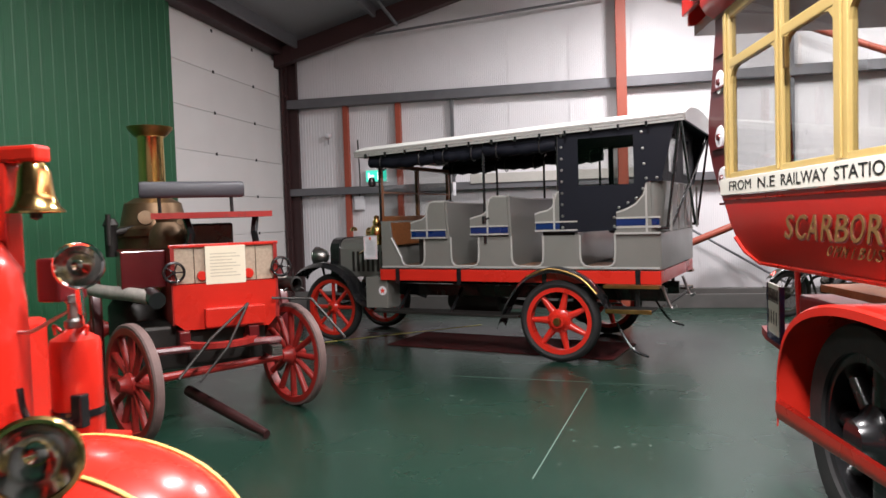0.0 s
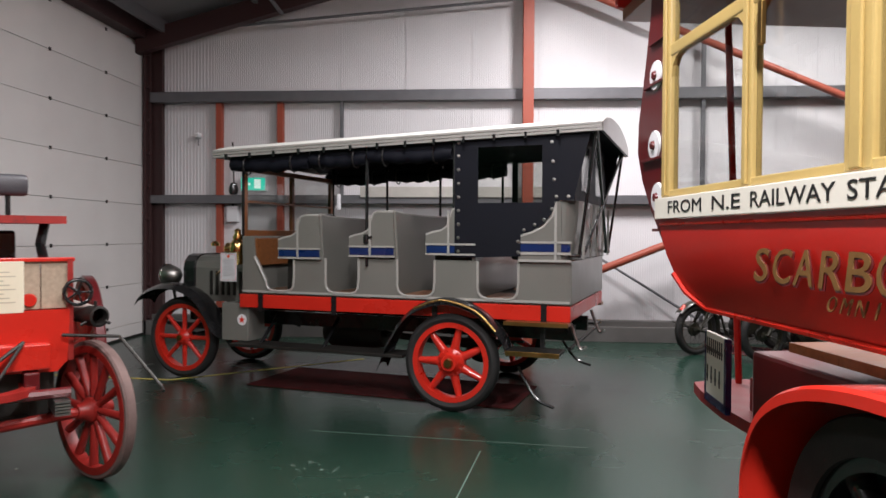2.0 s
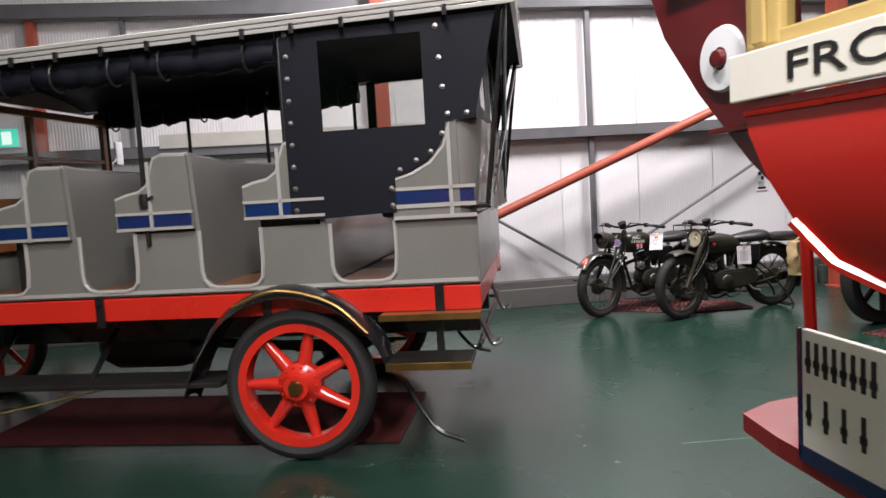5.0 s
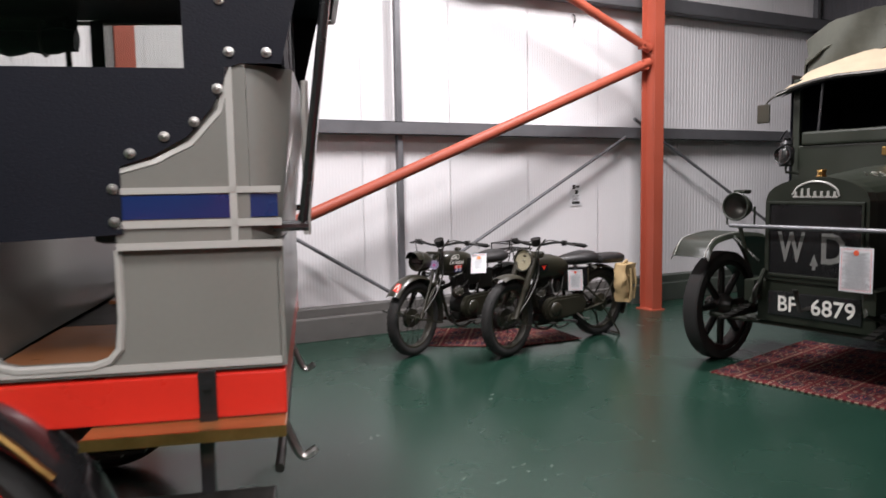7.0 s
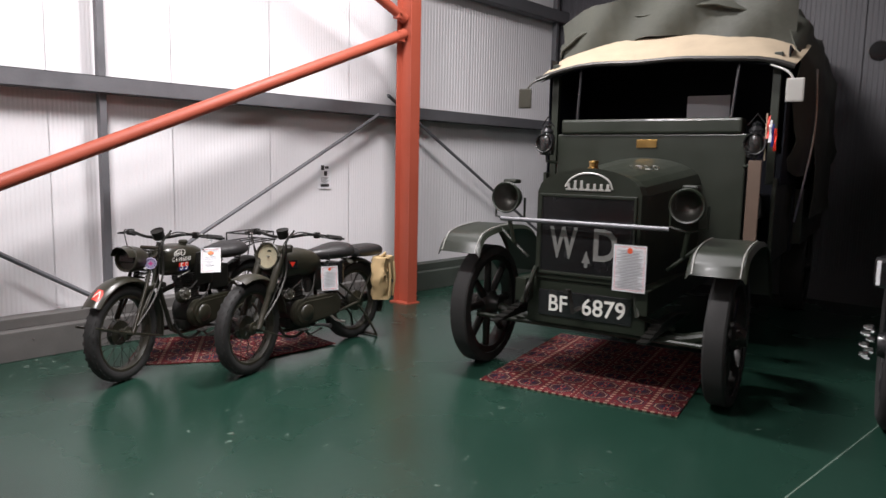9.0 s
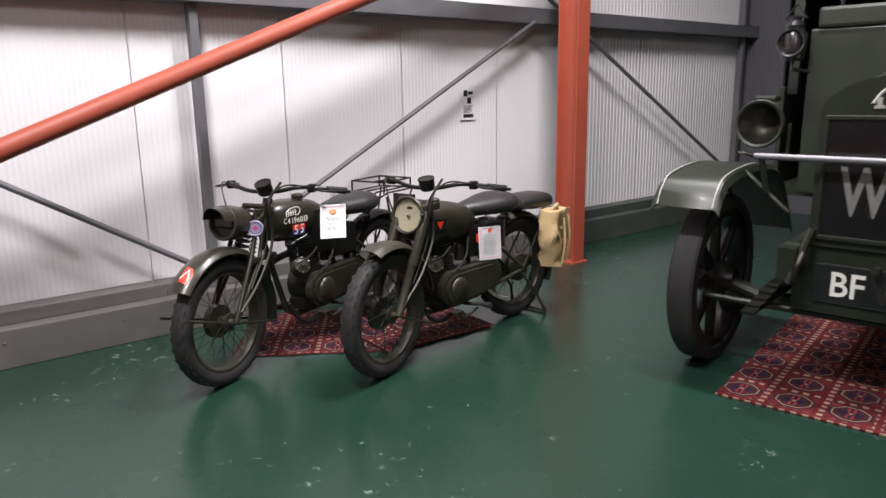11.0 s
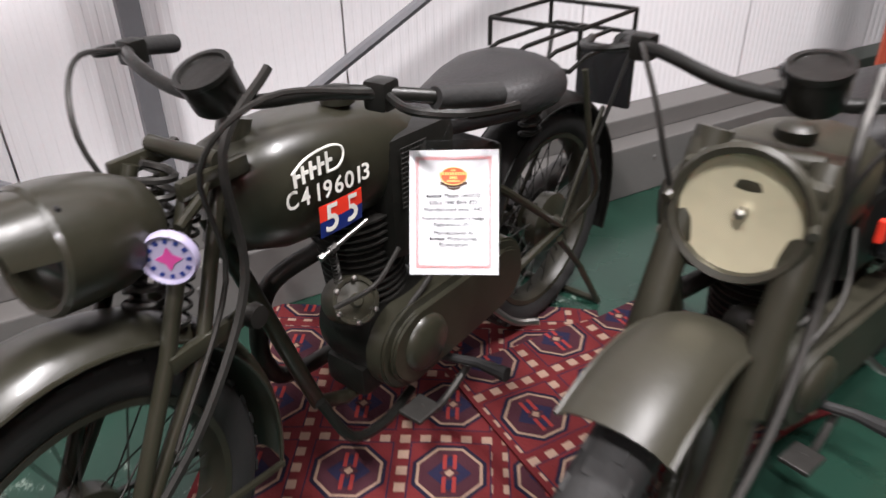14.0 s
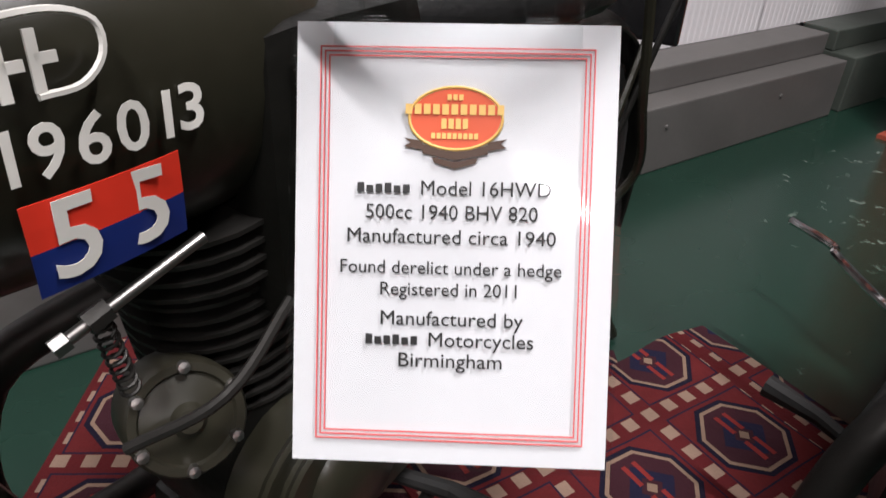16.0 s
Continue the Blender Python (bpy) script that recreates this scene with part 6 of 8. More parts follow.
bm = lathe(B(), [(0, 0.002), (0.036, 0.002), (0.04, 0.008), (0.043, 0.004), (0.043, -0.008), (0, -0.008)], None, 28)
bd = part("round_badge", bm, mat("pale lilac badge", (0.33, 0.30, 0.42), 0.3, var=0.1), NORTON, "pale round club badge", True)
bd.matrix_local = turn_a @ pose(1.185, 0.10, 0.785, 0, 90, 32) @ Matrix.Scale(0.94, 4)
bm = B()
for i in range(12):
    a = 2 * math.pi * i / 12
    box(bm, 0.026, 0.033, -0.003, 0.003, 0.002, 0.0032, 0, pose(0, 0, 0, 0, 0, 30 * i))
part("badge_letters", bm, FLASH_BLUE, bd)
bm = prism(B(), [(0.020 * (1 if i % 2 == 0 else 0.5) * math.cos(math.pi * i / 4), 0.020 * (1 if i % 2 == 0 else 0.5) * math.sin(math.pi * i / 4)) for i in range(8)], Matrix.Translation((0, 0, 0.002)), 0.0015)
part("badge_star", bm, mat("magenta enamel", (0.5, 0.06, 0.25), 0.3), bd)
# second machine: triangle on black square
bm = box(B(), -0.045, 0.045, -0.03, 0.03, 0, 0.001)
o = part("tank_patch", bm, BLACK_PAINT, BIKE)
o.matrix_local = pose(0.80, 0.128, 0.735, 90, 0, 174)
bm = prism(B(), [(-0.024, 0.018), (0.024, 0.018), (0, -0.024)], Matrix.Translation((0, 0, 0.001)), 0.001)
o = part("tank_triangle", bm, SIGNAL_RED, BIKE, "bright red triangle")
o.matrix_local = pose(0.80, 0.128, 0.735, 90, 0, 174)

# canvas kit bag hung behind the second machine
e = thing("kit_bag", BIKE.matrix_world @ pose(-0.19, 0.17, 0.50, 0, 0, 20), "crumpled tan canvas kit bag hanging on the motorcycle", "bag")
bm = B()
rnd = random.Random(4)
rings = []
for i in range(11):
    v = i / 10
    hw = 0.125 * (0.55 + 0.45 * math.sin(math.pi * min(1, 0.2 + 0.7 * (1 - v))))
    ring = []
    for x, y, z in oval(0, 0, hw, 0.075, 20, 2.6):
        ring.append((y * (1 + 0.08 * math.sin(9 * v + y * 30)) + rnd.uniform(-0.006, 0.006), z + 0.012 * math.sin(17 * v + 40 * y) + rnd.uniform(-0.005, 0.005), -0.16 + 0.36 * v + rnd.uniform(-0.006, 0.006)))
    rings.append(ring)
loft(bm, rings)
part("sack", bm, KIT_TAN, e, "", True)
bm = B()
sheet(bm, [[(0.13 * u * (1 - 0.1 * v), 0.078 + 0.012 * math.sin(3 * u + 5 * v), 0.20 - 0.20 * v) for u in (-1, -0.5, 0, 0.5, 1)] for v in (0, 0.25, 0.5, 0.75, 1)], 0.004)
part("flap", bm, KIT_TAN, e, "", True)
for s in (-0.05, 0.06):
    part("strap", tube(B(), smooth_line([(s, 0.09, 0.16), (s, 0.1, 0.0), (s, 0.085, -0.14)]), 0.009, 6), KIT_TAN, e)
part("neck_tie", tube(B(), smooth_line([(-0.04, 0.0, 0.19), (0.0, 0.03, 0.235), (0.04, 0, 0.20)]), 0.012), KIT_TAN, e)

# two rugs laid together under the motorcycles
def small_rug(m, length, width, z, label):
    """A wool rug from its near corner: length along x, width along y."""
    e = thing("floor_rug", m, label, "rug", "rugs under the motorcycles")
    bm = B()
    sheet(bm, [[(length * i / 24, width * j / 16 + 0.006 * math.sin(i * 0.7), z + 0.007 + 0.002 * math.sin(i * 0.9 + j * 0.5)) for i in range(25)] for j in range(17)], 0.006)
    part("weave", bm, RUG, e)
    return e


small_rug(pose(3.48, 11.28, 0, 0, 0, -34), 1.02, 0.80, 0.0, "red patterned wool rug under the motorcycle with tank numbers")
small_rug(pose(4.18, 10.745, 0, 0, 0, -3), 0.785, 0.62, 0.008, "red patterned wool rug overlapping another under the motorcycles")


# the hanging notices
def placed(top, across, down):
    x = Vector(across).normalized()
    z = -Vector(down)
    z = (z - x * z.dot(x)).normalized()
    y = z.cross(x)
    m = Matrix((x, y, z)).transposed().to_4x4()
    m.translation = top
    return m


def first_notice(e, w, h):
    def bars(z, *spans):
        z = -0.043 + (z + 0.043) * 0.93
        bm = B()
        for a, b in spans:
            for k in range(int((b - a) / 0.0042)):
                x = a + k * 0.0042
                hh = (0.0030, 0.0022, 0.0026)[k % 3]
                box(bm, x, x + 0.0030, -0.0024, -0.0016, z - 0.0022, z - 0.0022 + hh * 1.5)
        part("maker_word", bm, INK, e, "dark blurred word")

    f = pose(0, -0.0018, 0, 90, 0, 0)

    def line(text, z, width, x=0.0, size=0.0096):
        z = -0.043 + (z + 0.043) * 0.93
        lettering("print_line", text, size, Matrix.Translation((x, 0, z)) @ f, INK, e, 0.0002, width)

    bars(-0.0775, (-0.0445, -0.0175))
    line("Model 16HWD", -0.0775, 0.0595, 0.0145)
    line("500cc 1940 BHV 820", -0.0895, 0.079, -0.001)
    line("Manufactured circa 1940", -0.1015, 0.096, -0.001)
    line("Found derelict under a hedge", -0.1170, 0.102, -0.001, 0.0088)
    line("Registered in 2011", -0.1278, 0.063, -0.001, 0.0088)
    line("Manufactured by", -0.1425, 0.066)
    bars(-0.1530, (-0.0395, -0.0125))
    line("Motorcycles", -0.1530, 0.0485, 0.0140)
    line("Birmingham", -0.1635, 0.048, 0.0)
    bm = B()
    ov = [(0.0205 * math.cos(2 * math.pi * i / 36), 0.0135 * math.sin(2 * math.pi * i / 36)) for i in range(36)]
    prism(bm, ov, Matrix.Translation((0, -0.0016, -0.0430)) @ pose(0, 0, 0, 90, 0, 0), 0.0004)
    part("crest_oval", bm, BADGE_RED, e, "orange red oval crest")
    bm = B()
    tube(bm, [(1.04 * x, -0.0020, -0.0430 + 1.05 * y) for x, y in ov], 0.0007, 5, True)
    for z, ww, n in ((-0.0390, 0.046, 11), (-0.0455, 0.013, 4), (-0.0335, 0.008, 3), (-0.0510, 0.022, 9)):
        for k in range(n):
            x = -ww / 2 + ww * k / n
            hh = 0.0023 if n in (11, 4) else 0.0013
            box(bm, x, x + ww / n * 0.72, -0.0028, -0.0022, z - hh, z + hh)
    part("crest_letters", bm, BADGE_GOLD, e, "gold crest lettering shapes")
    bm = B()
    for pts in ([(-0.0235, -0.0520), (-0.0150, -0.0535), (-0.0150, -0.0575), (-0.0235, -0.0560), (-0.0205, -0.0542)], [(0.0235, -0.0520), (0.0150, -0.0535), (0.0150, -0.0575), (0.0235, -0.0560), (0.0205, -0.0542)], [(-0.0150, -0.0550), (0.0, -0.0578), (0.0150, -0.0550), (0.0150, -0.0590), (0.0, -0.0620), (-0.0150, -0.0590)], [(-0.0105, -0.0605), (0.0, -0.0628), (0.0105, -0.0605), (0.0095, -0.0632), (0.0, -0.0660), (-0.0095, -0.0632)]):
        prism(bm, [(a, b) for a, b in pts], Matrix.Translation((0, -0.0016, 0)) @ SIDE, -0.0006)
    part("crest_ribbon", bm, mat("dark brown ribbon print", (0.06, 0.025, 0.01), 0.5), e, "dark ribbon scroll")


clip_card("information_card", placed((3.968, 10.908, 0.866), (0.1075, -0.083, 0.006), (-0.046, -0.078, -0.166)) @ Matrix.Scale(0.932, 4), 0.147, 0.204, "white laminated notice with red border hung on a motorcycle grip", first_notice)
clip_card("information_card", placed((4.70, 10.459, 0.712), (0.131, -0.042, 0.0), (-0.005, -0.018, -0.183)) @ Matrix.Scale(0.905, 4), 0.148, 0.205, "white laminated notice clipped to the second motorcycle", grey_lines(11, 0.25, 0.82))


# ---- army lorry ----
def lorry():
    AX = 0.25
    e = thing("army_lorry", pose(5.94, 8.755, 0, 0, 0, 190), "dark green vintage army lorry with canvas cover and tan awning", "lorry")
    G = TRUCK_GREEN
    for s in (1, -1):
        w = spoked_wheel(e, pose(AX, s * 0.88, 0.45, -90 * s, 0, 0), 0.45, 0.13, 0.10, 8, ENGINE_DARK, TYRE, 0.10, 0.032, 0.07, None, 0.8, "dark wheel with solid tyre", True, hub_len=0.12)
        bm = B()
        for i in range(8):
            a = 2 * math.pi * i / 8
            lathe(bm, [(0, 0.02), (0.009, 0.018), (0.011, 0)], pose(0.07 * math.cos(a), 0.07 * math.sin(a), 0.06), 6)
        part("wheel_nut", bm, STEEL_DARK, w)
        spoked_wheel(e, pose(-3.6, s * 0.9, 0.48, -90 * s, 0, 0), 0.48, 0.22, 0.16, 8, ENGINE_DARK, TYRE, 0.12, 0.04, 0.07, None, 0.8, "dark wheel with solid tyre", True)
        # flat-topped mudguards with pale lining
        bm = B()
        prof = [(0.47, 0.89), (0.42, 0.97), (0.32, 1.03), (0.0, 1.06), (-0.35, 1.03), (-0.55, 0.90), (-0.75, 0.62)]
        line = smooth_line([(AX + a, 0, b) for a, b in prof], 4)
        sheet(bm, [[(p.x, s * 0.70 + s * 0.34 * u, p.z - (0.03 if u in (0, 1) else 0)) for u in (0, 0.06, 0.5, 0.94, 1)] for p in line], 0.006)
        mg = part("mudguard", bm, G, e, "green mudguard", True)
        bm = B()
        for u in (0.10, 0.90):
            tube(bm, [(p.x, s * (0.70 + 0.34 * u), p.z + 0.006) for p in line[:14]], 0.004, 5)
        part("lining", bm, GREY_TRIM, mg, "thin pale lining")
        part("guard_stay", tube(B(), [(AX + 0.1, s * 0.72, 1.04), (AX + 0.1, s * 0.5, 0.85)], 0.014), G, e)
        # headlamps on the front bar, oil lamps at the scuttle
        lamp(e, pose(0.47, s * 0.63, 1.28, 0, 88, 0), 0.105, 0.15, G, G, STEEL_DARK)
        part("lamp_hood", box(B(), 0.33, 0.43, s * 0.63 - 0.05, s * 0.63 + 0.05, 1.38, 1.41, 0.012), G, e)
        bm = B()
        tube(bm, [(0.40, s * 0.63 - 0.115, 1.28), (0.40, s * 0.63 - 0.115, 1.14), (0.40, s * 0.63, 1.11), (0.40, s * 0.63 + 0.115, 1.14), (0.40, s * 0.63 + 0.115, 1.28)], 0.009, 8)
        rod(bm, (0.40, s * 0.63, 1.11), (0.38, s * 0.60, 0.95), 0.016)
        part("lamp_fork", bm, G, e)
        o = lamp(e, pose(-0.60, s * 0.83, 1.70, 0, 88, 0), 0.075, 0.11, BLACK_PAINT, BLACK_PAINT, STEEL_DARK, name="oil_lamp")
        bm = B()
        lathe(bm, [(0.055, -0.10), (0.065, -0.07), (0.07, 0.05), (0.05, 0.08), (0.055, 0.10), (0.03, 0.13), (0.035, 0.15), (0, 0.17)], pose(-0.66, s * 0.83, 1.70), 16)
        tube(bm, [(-0.66, s * 0.83 - 0.06, 1.84), (-0.66, s * 0.83, 1.92), (-0.66, s * 0.83 + 0.06, 1.84)], 0.006, 6)
        part("lamp_body", bm, BLACK_PAINT, e, "black oil lamp body", True)
        part("lamp_arm", tube(B(), [(-0.66, s * 0.83, 1.60), (-0.66, s * 0.83, 1.55), (-0.80, s * 0.66, 1.52)], 0.012), G, e)
    # radiator with arched top
    zt = 1.335
    arch = [(-0.36, 0.74), (-0.36, zt)] + [(0.36 * math.sin(radians(a)), zt + 0.165 * (math.cos(radians(a)) - 0.0) ** 1.0) for a in range(-70, 71, 14)] + [(0.36, zt), (0.36, 0.74)]
    mx = lambda x: Matrix(((0, 0, 1, x), (1, 0, 0, 0), (0, 1, 0, 0), (0, 0, 0, 1)))
    part("radiator_shell", prism(B(), arch, mx(0.40), 0.12), G, e)
    bm = B()
    for i in range(60):
        y = -0.315 + 0.63 * i / 59
        box(bm, 0.522, 0.530, y - 0.003, y + 0.003, 0.80, 1.30)
    for k in range(8):
        z = 0.82 + k * 0.065
        box(bm, 0.518, 0.526, -0.315, 0.315, z - 0.002, z + 0.002)
    part("radiator_core", bm, BLACK_PAINT, e, "black radiator core").location.x = 0.0
    part("core_back", box(B(), 0.515, 0.5205, -0.32, 0.32, 0.795, 1.305), BLACK_PAINT, e)
    bm = B()
    for y0, y1, z0, z1 in ((-0.335, 0.335, 1.305, 1.325), (-0.335, 0.335, 0.775, 0.795), (-0.335, -0.318, 0.78, 1.32), (0.318, 0.335, 0.78, 1.32)):
        box(bm, 0.518, 0.54, y0, y1, z0, z1, 0.004)
    part("core_frame", bm, G, e)
    # brass-white scripted badge as plain shapes
    bm = B()
    tube(bm, smooth_line([(0.525, -0.16, 1.375), (0.525, -0.12, 1.43), (0.525, -0.04, 1.465), (0.525, 0.06, 1.462), (0.525, 0.14, 1.42), (0.525, 0.165, 1.365)], 4), 0.007, 6)
    for i in range(7):
        y = -0.135 + i * 0.045
        box(bm, 0.521, 0.531, y - 0.009, y + 0.009, 1.352, 1.40 + 0.02 * (i in (1, 2)), 0.003)
        box(bm, 0.521, 0.531, y - 0.02, y + 0.02, 1.352, 1.366, 0.003)
    part("name_mark", bm, GREY_TRIM, e, "pale scripted maker's badge")
    for txt, y, w in (("W", -0.155, 0.20), ("D", 0.135, 0.16)):
        lettering("radiator_letter", txt, 0.30, Matrix(((0, 0, 1, 0.532), (1, 0, 0, y), (0, 1, 0, 0.985), (0, 0, 0, 1))), STENCIL, e, 0.001, w, bold=0.006)
    bm = prism(B(), [(-0.03, 0), (0, 0.085), (0.03, 0), (0.012, 0.0), (0.012, -0.03), (-0.012, -0.03), (-0.012, 0)], Matrix(((0, 0, 1, 0.531), (1, 0, 0, 0.01), (0, 1, 0, 0.87), (0, 0, 0, 1))), 0.002)
    part("broad_arrow", bm, STENCIL, e, "pale arrow mark")
    part("filler_cap", lathe(B(), [(0.036, 0), (0.036, 0.015), (0.028, 0.02), (0.028, 0.045), (0.033, 0.05), (0.03, 0.06), (0, 0.064)], pose(0.44, 0, 1.49), 16), BRASS_OLD, e, "brass filler cap", True)
    # bonnet tapering up to the scuttle
    bm = B()
    r0 = [(0.40, y * 0.97, z - 0.01) for y, z in arch]
    r1 = [(-0.72, y * 1.25, 0.74 + (z - 0.74) * 1.12) for y, z in arch]
    loft(bm, [r0, r1])
    part("bonnet", bm, G, e)
    bm = B()
    for i in range(24):
        x = 0.36 - i * 0.045
        for s in (1, -1):
            lathe(bm, [(0, 0.006), (0.005, 0.005), (0.006, 0)], pose(x, s * (0.352 + 0.0022 * i), 1.31 + 0.003 * i, -90 * s, 0, 0), 6)
    part("rivet_row", bm, G, e)
    lettering("bonnet_number", "1670", 0.11, Matrix.Translation((0.05, 0.22, 1.515)) @ pose(0, 0, 0, 0, 0, 90) @ pose(0, 0, 0, -22, 0, 0), WHITE_PAINT, e, 0.001, 0.2)
    # front apron, number plate, bumper bar, starting handle
    part("apron", box(B(), 0.44, 0.50, -0.42, 0.42, 0.42, 0.74, 0.01), G, e)
    part("plate_board", box(B(), 0.50, 0.515, -0.33, 0.33, 0.48, 0.66, 0.006), BLACK_PAINT, e, "black number board")
    FX = lambda x, y, z: Matrix(((0, 0, 1, x), (1, 0, 0, y), (0, 1, 0, z), (0, 0, 0, 1)))
    lettering("number_plate", "BF", 0.16, FX(0.517, -0.185, 0.565), WHITE_PAINT, e, 0.001, 0.135, bold=0.002)
    lettering("number_plate", "6879", 0.16, FX(0.517, 0.14, 0.565), WHITE_PAINT, e, 0.001, 0.30, bold=0.002)
    part("front_bar", rod(B(), (0.60, -0.60, 1.14), (0.60, 0.56, 1.14), 0.015, 12), RAIL_GREY, e, "dull steel cross bar", True)
    part("bar_hook", tube(B(), smooth_line([(0.56, -0.38, 0.62), (0.62, -0.38, 0.58), (0.66, -0.36, 0.66), (0.62, -0.35, 0.72)]), 0.012), STEEL_DARK, e)
    part("starting_handle", tube(B(), [(0.40, -0.02, 0.56), (0.66, -0.02, 0.56), (0.66, -0.05, 0.70), (0.72, -0.05, 0.70)], 0.016, 10), STEEL_DARK, e)
    part("front_axle", tube(B(), [(AX, -0.85, 0.45), (AX, -0.6, 0.38), (AX, 0.6, 0.38), (AX, 0.85, 0.45)], 0.04, 10), G, e)
    part("tie_bar", rod(B(), (AX + 0.2, -0.85, 0.40), (AX + 0.2, 0.85, 0.40), 0.018), G, e)
    for s in (1, -1):
        part("chassis_rail", box(B(), -4.6, 0.62, s * 0.42 - 0.04, s * 0.42 + 0.04, 0.58, 0.74, 0.006), G, e)
        bm = B()
        for k in range(5):
            box(bm, -0.25 + k * 0.08, 0.85 - k * 0.08, s * 0.5 - 0.03, s * 0.5 + 0.03, 0.46 + k * 0.013, 0.471 + k * 0.013)
        part("leaf_spring", bm, ENGINE_DARK, e)
        part("drag_link", tube(B(), [(0.55, s * 0.34, 0.82), (0.62, s * 0.40, 0.58), (0.3, s * 0.55, 0.45)], 0.018), G, e)
    # scuttle, cab
    part("scuttle", box(B(), -0.92, -0.72, -0.76, 0.76, 0.80, 1.78, 0.012), G, e)
    part("scuttle_board", box(B(), -0.90, -0.70, -0.72, 0.72, 1.78, 1.90, 0.02), G, e)
    part("plaque", box(B(), -0.718, -0.712, -0.07, 0.09, 1.67, 1.735, 0.002), BRASS_OLD, e, "tarnished brass plaque")
    part("cab_floor", box(B(), -2.0, -0.9, -0.9, 0.9, 0.76, 0.84), G, e)
    part("cab_back", box(B(), -2.05, -1.98, -0.98, 0.98, 0.8, 2.55), BLACK_CLOTH, e, "black canvas cab back")
    part("seat", box(B(), -1.95, -1.45, -0.8, 0.8, 1.1, 1.3, 0.04), LEATHER, e)
    part("cab_notice", box(B(), -1.60, -1.595, 0.10, 0.46, 1.93, 2.15), PAPER, e, "paper notice in the cab")
    for s in (1, -1):
        part("awning_post", rod(B(), (-0.80, s * 0.62, 1.88), (-0.90, s * 0.64, 2.34), 0.012), BLACK_PAINT, e)
        part("cab_side", box(B(), -2.0, -0.9, s * 0.93, s * 0.96, 0.8, 1.45, 0.006), G, e)
        part("cab_post", box(B(), -1.02, -0.96, s * 0.90 - 0.03, s * 0.90 + 0.03, 1.4, 2.4, 0.006), G, e)
        part("side_curtain", box(B(), -2.0, -1.0, s * 0.965, s * 0.975, 1.4, 2.45), BLACK_CLOTH, e)
        bm = B()
        tube(bm, smooth_line([(-0.75, s * 0.88, 2.28), (-0.70, s * 1.0, 2.22), (-0.68, s * 1.06, 2.14)]), 0.008)
        box(bm, -0.69, -0.67, s * 1.06 - 0.06, s * 1.06 + 0.06, 2.0, 2.17, 0.012)
        part("mirror", bm, GREY_TRIM if s > 0 else KHAKI_DULL, e, "small square mirror")
    part("strap", box(B(), -0.60, -0.585, 0.80, 0.89, 0.95, 1.58, 0.004), mat("brown leather strap", (0.10, 0.065, 0.045), 0.6), e, "hanging brown strap")
    # tan awning
    bm = B()
    grid = []
    for i in range(7):
        v = i / 6
        row = []
        for j in range(17):
            u = -1 + j / 8
            lift = 0.10 * (1 - abs(u) ** 4)
            row.append((-0.85 - 0.60 * v, 1.03 * u * (1 + 0.04 * v), 2.28 + lift + 0.34 * v * (1 - 0.35 * abs(u) ** 3) + 0.006 * math.sin(9 * u + 4 * v)))
        grid.append(row)
    sheet(bm, grid, 0.012)
    part("awning", bm, CANVAS_TAN, e, "tan canvas awning", True)
    part("awning_edge", tube(B(), [(p[0], p[1], p[2] - 0.012) for p in grid[0]], 0.022, 8), STEEL_DARK, e, "dark rolled awning edge", True)
    part("awning_lining", sheet(B(), [[(p[0] - 0.01, p[1] * 0.97, p[2] - 0.035) for p in r] for r in grid], 0.004), BLACK_CLOTH, e)
    # tarpaulin over the hoops, folded and creased
    bm = B()
    grid = []
    for i in range(31):
        v = i / 30
        x = -1.25 - 3.6 * v
        row = []
        for j in range(41):
            a = radians(-112 + 224 * j / 40)
            ex = 3.2
            sy = math.copysign(abs(math.sin(a)) ** (2 / ex), math.sin(a))
            sz = math.copysign(abs(math.cos(a)) ** (2 / ex), math.cos(a))
            crease = 0.030 * math.sin(7 * a + 9 * v) * math.sin(5 * v + 2 * a) + 0.018 * math.sin(15 * a - 22 * v) + 0.012 * math.sin(31 * v + 11 * a)
            front = 0.16 * math.exp(-v * 22)
            hw = 1.12 - front * 0.6 + crease
            row.append((x + 0.05 * math.sin(6 * a) * math.exp(-v * 8), hw * sy, 2.02 + (0.98 - front + 0.05 * math.sin(12.5 * v)) * sz + crease * 0.7 - (0.25 * (abs(sy) > 0.98) * 0)))
        grid.append(row)
    sheet(bm, grid, 0.01)
    part("tarpaulin", bm, CANVAS_GREEN, e, "creased grey-green tarpaulin", True)
    bm = B()
    grid = []
    for i in range(6):
        v = i / 5
        grid.append([(-1.25 + 0.05 * math.sin(9 * u + 3 * v) - 0.02 * v, (0.98 - 0.02 * v) * u, 2.97 - 0.40 * v * (0.8 + 0.35 * abs(u)) - 0.16 * abs(u) ** 4 + 0.015 * math.sin(14 * u + 5 * v)) for u in (-1 + k / 10 for k in range(21))])
    sheet(bm, grid, 0.008)
    part("tarpaulin_front", bm, CANVAS_GREEN, e, "sagging front of the tarpaulin", True)
    part("body_board", box(B(), -4.6, -2.1, -1.05, 1.05, 0.85, 1.35, 0.01), G, e)
    for s in (1, -1):
        bm = B()
        sheet(bm, [[(-2.0 - 2.6 * i / 14, s * (1.10 + 0.03 * math.sin(i * 1.9 + k)), 1.75 - 0.22 * k) for k in range(4)] for i in range(15)], 0.006)
        part("tarpaulin_skirt", bm, CANVAS_GREEN, e, "hanging canvas skirt", True)
    part("cover_rope", tube(B(), smooth_line([(-1.3, 1.14, 2.3), (-1.35, 1.15, 1.8), (-1.3, 1.06, 1.1)]), 0.008), STEEL, e)
